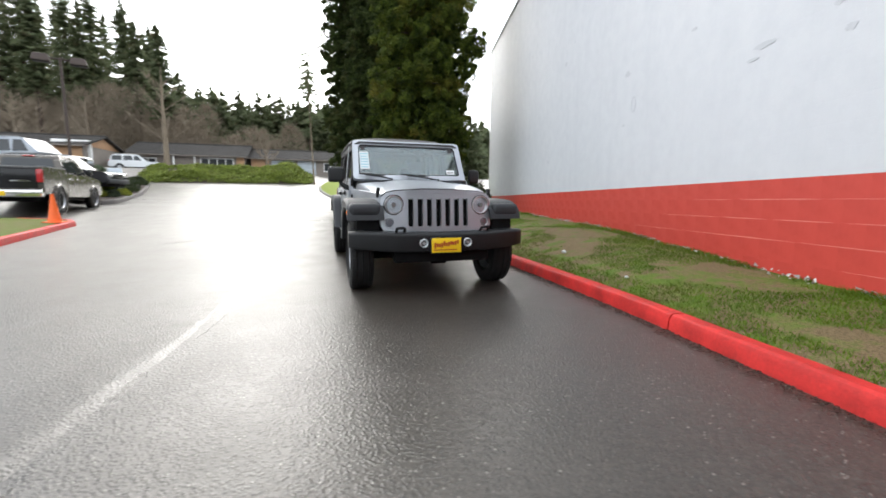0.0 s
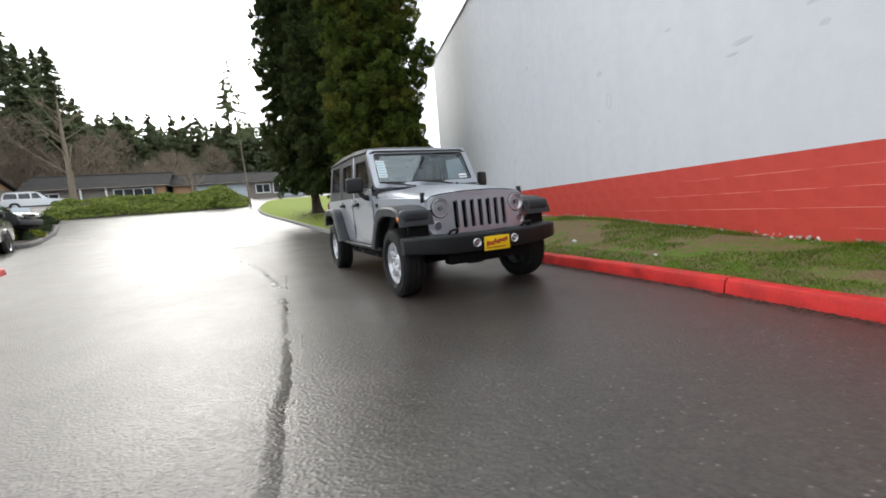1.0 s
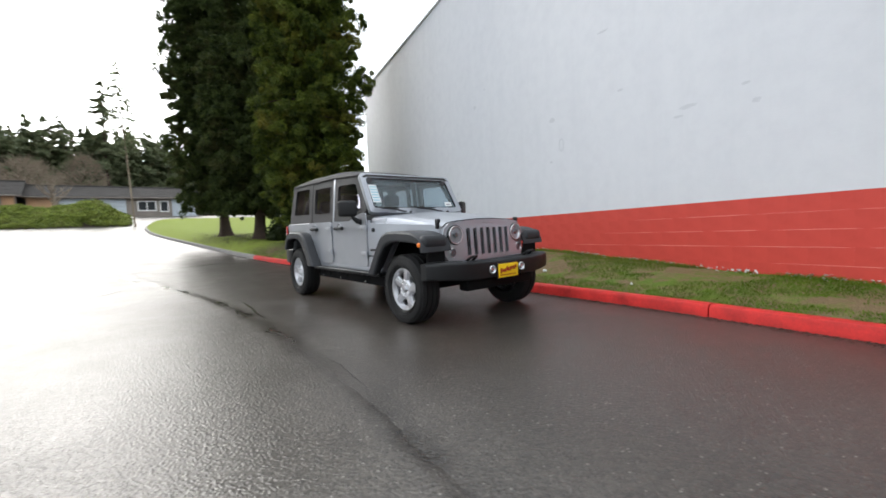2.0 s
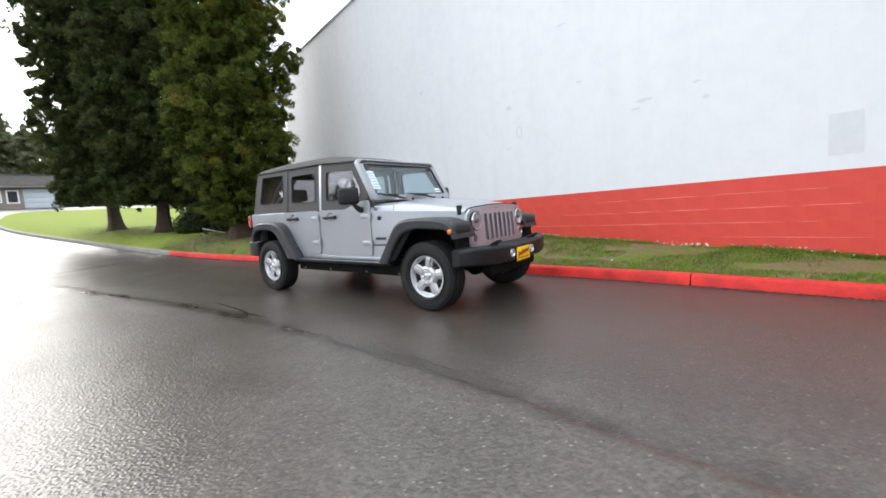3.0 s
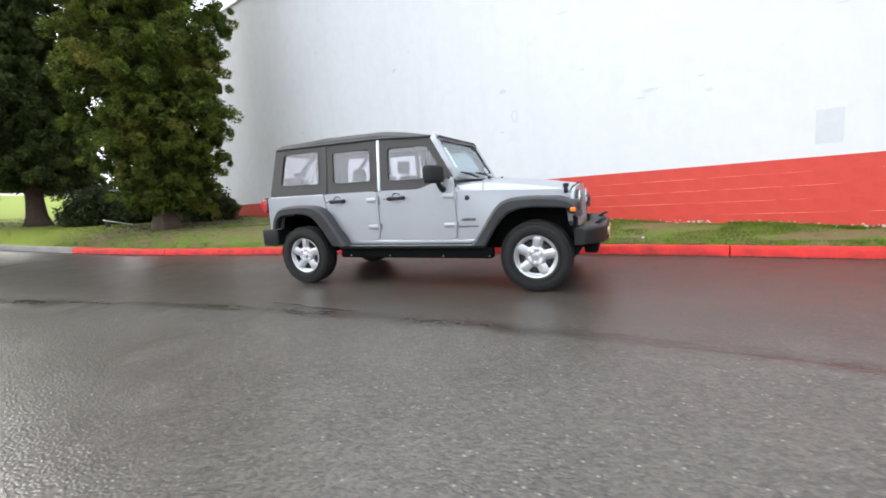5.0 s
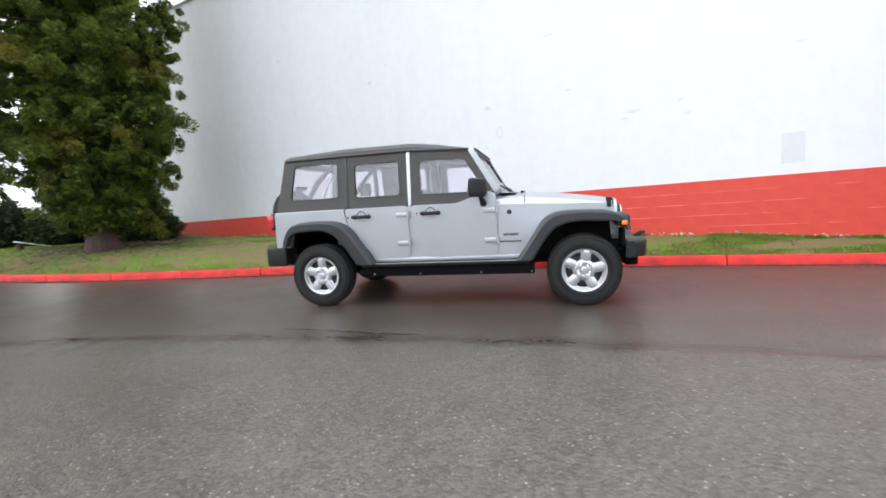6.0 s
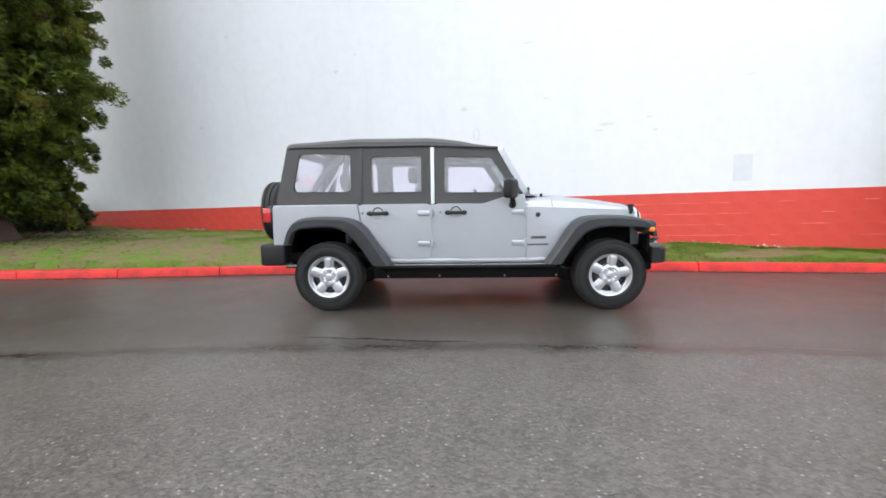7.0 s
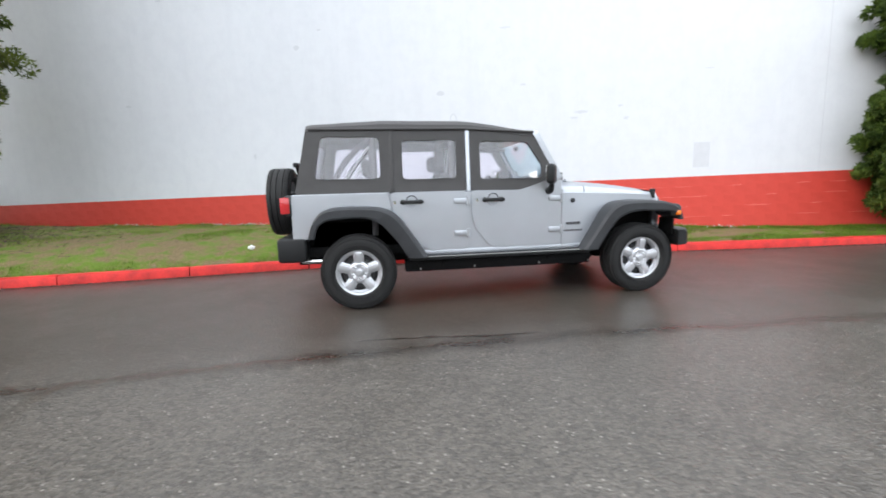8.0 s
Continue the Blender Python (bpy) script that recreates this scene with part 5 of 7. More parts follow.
def parked_suv(name, label, paint, x, y, turn, length=4.7, h=1.72, group=""):
    z = ground_z(x, y)
    c = thing(name, label, "car", (x, y, z), turn, group)
    L = length / 2
    side_shell(c, "body", rounded([(-L, 0.42), (-L + 0.02, 0.82), (-L + 0.15, 0.93), (-0.95, 1.05), (L - 0.12, 1.06), (L, 0.9), (L, 0.40)], 0.08), 0.91, paint, 0.08, 0.9)
    side_shell(c, "cabin", rounded([(-1.0, 1.03), (-0.30, h - 0.05), (0.0, h), (L - 0.5, h - 0.02), (L - 0.25, h - 0.1), (L - 0.08, 1.04)], 0.08), 0.84, paint, 0.20, 1.05)
    for s in (-1, 1):
        for a, b in ((-0.55, 0.15), (0.25, 1.05), (1.15, L - 0.35)):
            lean_top = 0.32 if a < 0 else 0.05
            bm = prism(B(), rounded([(a, 1.09), (a + lean_top, h - 0.14), (b, h - 0.14), (b + (0.10 if b > 1.5 else 0), 1.09)], 0.04), "x", 0.826, 0.846)
            for v in bm.verts:
                v.co.x *= s * (1 - 0.20 * (v.co.z - 1.05))
            part("window", bm, DARK_GLASS, c)
        for yy in (-L + 0.9, L - 0.95):
            part("wheel_arch", lathe(B(), [(0.865, 0.40), (0.925, 0.40), (0.925, 0.36), (0.865, 0.36)], "x", 28, (0, yy, 0.36), caps=False) if s > 0 else lathe(B(), [(-0.865, 0.40), (-0.925, 0.40), (-0.925, 0.36), (-0.865, 0.36)], "x", 28, (0, yy, 0.36), caps=False), BLACK, c)
            simple_wheel(c, s * 0.84, yy, 0.35, 0.22)
        bm = box(B(), s * 0.62 - 0.2, s * 0.62 + 0.2, -L - 0.01, -L + 0.12, 0.72, 0.86, 0.03)
        part("headlight", bm, CHROME, c)
        bm = box(B(), s * 0.76 - 0.1, s * 0.76 + 0.1, L - 0.1, L + 0.012, 0.86, 1.1, 0.03)
        part("tail_lamp", bm, RED_LENS, c)
    bm = prism(B(), [(-0.72, 1.08), (0.72, 1.08), (0.62, 1.60), (-0.62, 1.60)], "y", -0.01, 0.01)
    for v in bm.verts:
        v.co.y += -1.02 + (v.co.z - 1.03) * 1.06
    part("windscreen", bm, DARK_GLASS, c)
    part("bumper", box(B(), -0.88, 0.88, -L - 0.05, -L + 0.1, 0.38, 0.6, 0.04), PLASTIC, c)
    part("grille", box(B(), -0.42, 0.42, -L - 0.02, -L + 0.05, 0.64, 0.86, 0.02), GLOSS_BLACK, c)
    part("underbody", box(B(), -0.8, 0.8, -L + 0.1, L - 0.1, 0.25, 0.45, 0.03), BLACK, c)
    for s in (-1, 1):
        part("roof_rail", tube(B(), [(s * 0.62, -0.1, h - 0.02), (s * 0.62, 0.0, h + 0.04), (s * 0.62, L - 0.7, h + 0.03), (s * 0.62, L - 0.6, h - 0.03)], 0.018, 6), STEEL, c)
    return c


# crew-cab pickup nosed into the planter
tx, ty = -10.42, 12.5
pick = thing("pickup_truck", "dark grey-brown crew-cab pickup with chrome rear bumper", "truck", (tx, ty, ground_z(tx, ty)), 188.6)
side_shell(pick, "body", rounded([(-2.9, 0.55), (-2.88, 1.05), (-2.75, 1.18), (-1.35, 1.28), (1.0, 1.30), (1.0, 0.50), (-1.3, 0.48)], 0.08), 1.0, BRONZE, 0.06, 1.0)
side_shell(pick, "cabin", rounded([(-1.45, 1.26), (-0.75, 1.86), (-0.4, 1.92), (0.75, 1.92), (1.0, 1.28)], 0.09), 0.94, BRONZE, 0.30, 1.3)
bm = ring_prism(B(), [(-0.99, 1.02), (0.99, 1.02), (0.99, 2.9), (-0.99, 2.9)], [(-0.86, 1.10), (0.86, 1.10), (0.86, 2.82), (-0.86, 2.82)], "z", 0.62, 1.42, 40)
part("cargo_bed", bm, BRONZE, pick, "painted cargo bed")
part("bed_floor", box(B(), -0.9, 0.9, 1.05, 2.85, 0.60, 0.70), BLACK, pick)
tg = part("tailgate", box(B(), -0.84, 0.84, 2.88, 2.96, 0.78, 1.40, 0.02), BLACK_PAINT, pick, "near-black tailgate")
part("ledge", box(B(), -0.84, 0.84, 2.90, 2.985, 1.36, 1.405, 0.015), PLASTIC, tg)
# the rail is bright steel to carry the highlight along the bed's top
bm = ring_prism(B(), rounded([(-0.995, 1.02), (0.995, 1.02), (0.995, 2.9), (-0.995, 2.9)], 0.02), [(-0.90, 1.10), (0.90, 1.10), (0.90, 2.82), (-0.90, 2.82)], "z", 1.421, 1.445, 40)
part("bed_rail", bm, STEEL, pick, "cargo bed rail, its highlight put in as bright steel")
part("handle", box(B(), -0.12, 0.12, 2.955, 2.975, 1.18, 1.26, 0.01), PLASTIC, tg)
for i in range(6):
    part("badge_bar", box(B(), -0.68 + 0.075 * i, -0.62 + 0.075 * i, 2.958, 2.964, 0.98, 1.02), CHROME, tg)
part("rear_bumper", box(B(), -0.98, 0.98, 2.90, 3.10, 0.52, 0.74, 0.03), CHROME, pick, "chrome rear bumper")
part("plate", box(B(), -0.16, 0.16, 3.098, 3.108, 0.56, 0.70, 0.004), YELLOW, pick, "yellow dealer plate")
for s in (-1, 1):
    part("tail_lamp", box(B(), s * 0.915 - 0.075, s * 0.915 + 0.075, 2.78, 2.965, 0.96, 1.36, 0.02), RED_LENS, pick)
    for yy in (-1.85, 1.75):
        simple_wheel(pick, s * 0.91, yy, 0.42, 0.26)
        part("wheel_arch", lathe(B(), [(s * 0.95, 0.52), (s * 1.02, 0.515), (s * 1.045, 0.49), (s * 1.04, 0.455), (s * 0.95, 0.45)], "x", 36, (0, yy, 0.42), caps=False), BRONZE, pick, "flared wheel arch")
        part("wheel_well", lathe(B(), [(s * 0.80, 0.455), (s * 1.006, 0.455)], "x", 30, (0, yy, 0.42)), BLACK, pick)
    for a, b, k in ((-0.95, -0.12, 0.42), (-0.02, 0.72, 0.0)):
        bm = prism(B(), rounded([(a, 1.33), (a + k, 1.80), (b, 1.80), (b + (0.1 if b > 0.5 else 0), 1.33)], 0.04), "x", 0.925, 0.945)
        for v in bm.verts:
            v.co.x *= s * (1 - 0.30 * (v.co.z - 1.3))
        part("window", bm, DARK_GLASS, pick)
    m = part("side_mirror", box(B(), s * 1.14 - 0.1, s * 1.14 + 0.1, -0.95, -0.83, 1.30, 1.52, 0.03), GLOSS_BLACK, pick)
    part("mirror_arm", box(B(), s * 1.0 - 0.1, s * 1.0 + 0.1, -0.92, -0.86, 1.34, 1.40, 0.01), GLOSS_BLACK, m)
    for y in (-0.1, 0.65):
        part("handle", box(B(), s * 0.995 - 0.02, s * 0.995 + 0.02, y - 0.1, y + 0.1, 1.10, 1.14, 0.01), CHROME, pick)
bm = prism(B(), rounded([(-0.70, 1.36), (0.70, 1.36), (0.62, 1.80), (-0.62, 1.80)], 0.05), "y", 0, 0.02)
for v in bm.verts:
    v.co.y += 0.985 - (v.co.z - 1.36) * 0.36
part("rear_window", bm, DARK_GLASS, pick)
part("brake_light", box(B(), -0.15, 0.15, 0.76, 0.80, 1.86, 1.90, 0.01), RED_LENS, pick)
part("underbody", box(B(), -0.75, 0.75, -2.6, 2.8, 0.38, 0.58, 0.03), BLACK, pick)

sx, sy = far(42, 22.0)
parked_suv("parked_suv", "blue-grey parked SUV behind the pickup", BLUE_GREY, sx, sy, 82, 4.8, 1.80)
sx, sy = far(98, 20.3)
parked_suv("parked_suv", "black parked SUV beside the planter", BLACK_PAINT, sx, sy, 84)
sx, sy = far(234, 46.0)
parked_suv("parked_suv", "white parked SUV on the terrace behind the hedge", WHITE_PAINT, sx, sy, 98)
sx, sy = far(122, 42)
van = thing("box_trailer", "white box trailer with small wheels", "trailer", (sx, sy, ground_z(sx, sy)), 15)
part("box", box(B(), -1.45, 1.45, -1.0, 1.0, 0.55, 2.75, 0.06), WHITE_TRIM, van)
part("chassis", box(B(), -1.4, 1.4, -0.8, 0.8, 0.36, 0.55, 0.02), BLACK, van)
for s in (-1, 1):
    for k in (-0.4, 0.45):
        part("wheel", lathe(B(), [(s * 1.02, 0.0), (s * 1.04, 0.30), (s * 1.0, 0.34), (s * 0.86, 0.34)], "y", 22, (k, 0, 0.34)), RUBBER, van)

# planter with mulch and low kerb
pl = thing("planter", "raised mulch planter with a low concrete kerb", "planter", kind="structure")
pe = [(-15.2, 35.3), (-14.4, 35.0), (-13.9, 33.8), (-13.4, 32.2), (-12.4, 28.5), (-11.55, 25.2), (-11.0, 22.4), (-10.1, 18.3), (-9.85, 16.7), (-10.05, 16.0), (-10.65, 15.8)]
for (x0, y0), (x1, y1) in zip(pe, pe[1:]):
    kerb_segment([(x0 + (x1 - x0) * i / 5, y0 + (y1 - y0) * i / 5, ground_z(x0 + (x1 - x0) * i / 5, y0 + (y1 - y0) * i / 5) + 0.06) for i in range(6)], WET_KERB, pl)
vs, fs = [], []
for j in range(41):
    y = 15.6 + 19.4 * j / 40
    x1 = lerp_table([(b, a) for a, b in pe[::-1]], y) - 0.14
    for i in range(9):
        x = x1 - 3.4 * i / 8
        vs.append((x, y, ground_z(x, y) + 0.2 + 0.10 * math.sin(i / 8 * math.pi) + 0.03 * noise.noise((x * 2, y * 2, 2))))
fs = [(j * 9 + i, (j + 1) * 9 + i, (j + 1) * 9 + i + 1, j * 9 + i + 1) for j in range(40) for i in range(8)]
raw("mulch", vs, fs, MULCH, pl, "dark bark mulch", 60)
bx, by = far(192, 24)
sg = thing("notice_board", "small pale blue notice board on a post", "sign", (bx, by, ground_z(bx, by) + 0.4), 20)
part("post", box(B(), -0.04, 0.04, -0.04, 0.04, -0.4, 1.0, 0.008), STEEL, sg)
bm = box(B(), -0.34, 0.34, -0.02, 0.02, -0.25, 0.25, 0.008)
for v in bm.verts:
    v.co = pose(0, -0.06, 1.05, -35) @ v.co
part("board", bm, PALE_WALL, sg)

# lamp post with two heads
lx, ly = far(115, 30)
lz = ground_z(lx, ly)
lamp = thing("street_lamp", "tall steel lamp post with two box heads", "lamp", (lx, ly, lz), 17)
part("base", lathe(B(), [(0, 0.22), (0.5, 0.22), (0.55, 0.12)], "z", 16), FOOTING, lamp)
part("pole", tube(B(), [(0, 0, 0.5), (0, 0, 5), (0, 0, 8.85)], 0.09, 10, [0.10, 0.09, 0.075]), LAMP_BROWN, lamp)
part("arm", tube(B(), [(-0.95, 0, 8.72), (0.95, 0, 8.72)], 0.05, 8), LAMP_BROWN, lamp)
for s in (-1, 1):
    bm = box(B(), s * 0.98 - 0.48, s * 0.98 + 0.48, -0.36, 0.36, 8.42, 8.92, 0.06)
    for v in bm.verts:
        if v.co.z > 8.8:
            v.co.x, v.co.y = s * 0.98 + (v.co.x - s * 0.98) * 0.8, v.co.y * 0.8
    hd_ob = part("lamp_head", bm, LAMP_BROWN, lamp)
    part("diffuser", box(B(), s * 0.98 - 0.4, s * 0.98 + 0.4, -0.29, 0.29, 8.40, 8.425, 0.008), PANE, hd_ob, "dull glass under the lamp")


# houses on the terrace
def house(label, x0, x1, y0, y1, z, eave, ridge, walls, bays, gable=TAN):
    h = thing("house", label, "house", ((x0 + x1) / 2, (y0 + y1) / 2, z), 0, "houses on the terrace")
    hx, hy = (x1 - x0) / 2, (y1 - y0) / 2
    wl = part("wall", box(B(), -hx, hx, -hy, hy, -0.4, eave), walls, h)
    over = 0.6
    for s in (-1, 1):
        n = Vector((0, s * (ridge - eave), hy + over)).normalized() * 0.12
        a, b = Vector((0, s * (hy + over), eave - 0.1)), Vector((0, 0, ridge))
        lo = [Vector((-hx - 0.5, a.y, a.z)), Vector((hx + 0.5, a.y, a.z)), Vector((hx + 0.5, b.y, b.z)), Vector((-hx - 0.5, b.y, b.z))]
        rf = part("roof_slope", loft(B(), [lo, [p + n for p in lo]]), SHINGLE, h, "dark grey shingle roof")
        for i in range(9):
            p, q = a.lerp(b, i / 9), a.lerp(b, (i + 1) / 9)
            c = [Vector((-hx - 0.5, p.y, p.z)) + n * 1.02, Vector((hx + 0.5, p.y, p.z)) + n * 1.02, Vector((hx + 0.5, q.y, q.z)) + n * 1.02, Vector((-hx - 0.5, q.y, q.z)) + n * 1.02]
            part("shingle_course", loft(B(), [c, [c[0] + n * 0.25, c[1] + n * 0.25, c[2] + n * 0.06, c[3] + n * 0.06]]), SHINGLE, rf)
    part("ridge_cap", tube(B(), [(-hx - 0.5, 0, ridge + 0.14), (hx + 0.5, 0, ridge + 0.14)], 0.12, 8), SHINGLE, h)
    for s in (-1, 1):
        bm = prism(B(), [(-hy, eave), (hy, eave), (0, ridge - 0.05)], "x", s * hx - 0.06, s * hx + 0.06)
        part("gable", bm, gable, h)
    part("gutter", box(B(), -hx - 0.5, hx + 0.5, -hy - over - 0.1, -hy - over, eave - 0.15, eave - 0.02, 0.02), BEIGE, h)
    for kind, a, b, zl, zh in bays:
        yy = -hy
        if kind == "window":
            w = part("window", ring_prism(B(), [(a, zl), (b, zl), (b, zh), (a, zh)], [(a + 0.12, zl + 0.12), (b - 0.12, zl + 0.12), (b - 0.12, zh - 0.12), (a + 0.12, zh - 0.12)], "y", yy - 0.10, yy + 0.02, 24), WHITE_TRIM, h, "white-framed window")
            part("pane", box(B(), a + 0.1, b - 0.1, yy - 0.03, yy - 0.02, zl + 0.1, zh - 0.1), PANE, w)
            k = max(1, int((b - a) / 0.9))
            for i in range(1, k):
                x = a + (b - a) * i / k
                part("mullion", box(B(), x - 0.05, x + 0.05, yy - 0.09, yy - 0.025, zl + 0.1, zh - 0.1), WHITE_TRIM, w)
        elif kind == "garage":
            g = part("garage_door", box(B(), a, b, yy - 0.06, yy - 0.01, zl, zh, 0.01), PALE_WALL, h, "pale panelled garage door")
            for i in range(4):
                part("panel", box(B(), a + 0.1, b - 0.1, yy - 0.085, yy - 0.062, zl + 0.08 + (zh - zl) / 4 * i, zl - 0.04 + (zh - zl) / 4 * (i + 1), 0.008), PALE_WALL, g)
        elif kind == "siding":
            part("siding_panel", box(B(), a, b, yy - 0.10, yy - 0.01, zl, zh, 0.01), TAN, h, "tan wood siding panel")
        elif kind == "post":
            part("porch_post", box(B(), a, b, yy - 0.55, yy - 0.43, zl, zh, 0.01), WHITE_TRIM, h)
    return h


house("low house with tan gable and dark shingle roof", -48, -22.2, 43.5, 51.5, 3.3, 2.2, 3.35, BEIGE, [("window", -8, -5.5, 0.9, 2.1), ("window", 2, 4.5, 0.9, 2.1), ("siding", 10.5, 12.8, 0.0, 2.3)])
house("long low house with a white window bay", -21.4, -9.2, 52.0, 60.0, 3.3, 2.2, 3.75, BEIGE, [("window", 1.2, 4.9, 0.25, 1.95), ("window", -5.2, -3.4, 0.7, 1.8), ("post", 0.6, 0.75, 0, 2.15), ("post", -1.6, -1.45, 0, 2.15), ("siding", 5.2, 6.05, 0, 2.15)])
house("low house with pale garage doors", -8.6, 6.5, 53.2, 61.5, 3.3, 2.15, 3.5, BEIGE, [("siding", -7.5, -5.4, 0, 2.1), ("garage", -5.1, -2.3, 0.0, 1.95), ("garage", -1.9, 0.4, 0.0, 1.95), ("window", 1.4, 3.2, 0.6, 1.8), ("garage", 4.7, 7.2, 0.0, 1.95), ("window", 3.5, 4.4, 0.5, 1.8)], BEIGE)


# ---- foliage ----
def leaves(rng, centres, outs, spread_r, per, length, width, droop, flat=0.75, lift=0.45):
    """Small sprays over each clump's surface, lapping outwards and down. Returns verts and faces."""
    n = len(centres) * per
    c, o = np.repeat(centres, per, 0), np.repeat(outs, per, 0)
    r = np.repeat(spread_r, per)[:, None]
    d = rng.normal(size=(n, 3))
    d /= np.linalg.norm(d, axis=1)[:, None]
    rad = rng.uniform(0.35, 1.0, (n, 1)) ** 0.5
    d2 = d * np.array([1, 1, flat])
    p = c + d2 * rad * r
    way = o * 0.8 + rng.normal(size=(n, 3)) * 0.7 + np.array([0, 0, -droop])
    way -= d * (way * d).sum(1)[:, None] * (1 - lift)
    way += d * lift
    way /= np.linalg.norm(way, axis=1)[:, None] + 1e-9
    side = np.cross(way, d + rng.normal(size=(n, 3)) * 0.45)
    side /= np.linalg.norm(side, axis=1)[:, None] + 1e-9
    L = (length * rng.uniform(0.6, 1.4, n))[:, None]
    W = (width * rng.uniform(0.6, 1.4, n))[:, None]
    v = np.stack([p - side * W, p + side * W, p + way * L + np.array([0, 0, -0.15]) * L], 1).reshape(-1, 3)
    return v, np.arange(3 * n).reshape(-1, 3)


def mesh_of(name, chunks, mat):
    vs, fs, k = [], [], 0
    for v, f in chunks:
        vs.append(v)
        fs.append(f + k)
        k += len(v)
    v, f = np.concatenate(vs).astype(np.float32), np.concatenate(fs).astype(np.int32)
    me = bpy.data.meshes.new(name)
    me.vertices.add(len(v))
    me.vertices.foreach_set("co", v.ravel())
    w = f.shape[1]
    me.loops.add(f.size)
    me.loops.foreach_set("vertex_index", f.ravel())
    me.polygons.add(len(f))
    me.polygons.foreach_set("loop_start", np.arange(0, f.size, w, dtype=np.int32))
    me.update(calc_edges=True)
    me.validate()
    me.materials.append(mat)
    return me


def child(name, me, parent, label=""):
    ob = new(name, me)
    ob.parent = parent
    return tagged(ob, label)


def trunk_mesh(h, r, seed, n=14, flare=1.7, wob=0.05):
    rng = random.Random(seed)
    bm, rows = B(), []
    levels = [-0.3, 0.0, 0.12, 0.35, 0.8, 1.5, 2.5, 4, 6, h * 0.7, h]
    for z in levels:
        k = r * (1 - 0.85 * max(0, z) / h) * (1 + (flare - 1) * math.exp(-max(0, z) / 0.3))
        row = []
        for j in range(n):
            a = 2 * math.pi * j / n
            q = k * (1 + 0.16 * math.sin(3 * a + seed) * math.exp(-max(0, z) / 0.8) + 0.07 * noise.noise((math.cos(a) * 2, math.sin(a) * 2, z * 1.5 + seed)))
            row.append((q * math.cos(a) + wob * math.sin(z * 0.7 + seed), q * math.sin(a) + wob * math.cos(z * 0.5), z))
        rows.append(row)
    return loft(bm, rows)


COLUMN = [(0, 0.72), (0.05, 0.88), (0.15, 1.0), (0.35, 1.0), (0.6, 0.85), (0.85, 0.45), (1.0, 0.05)]


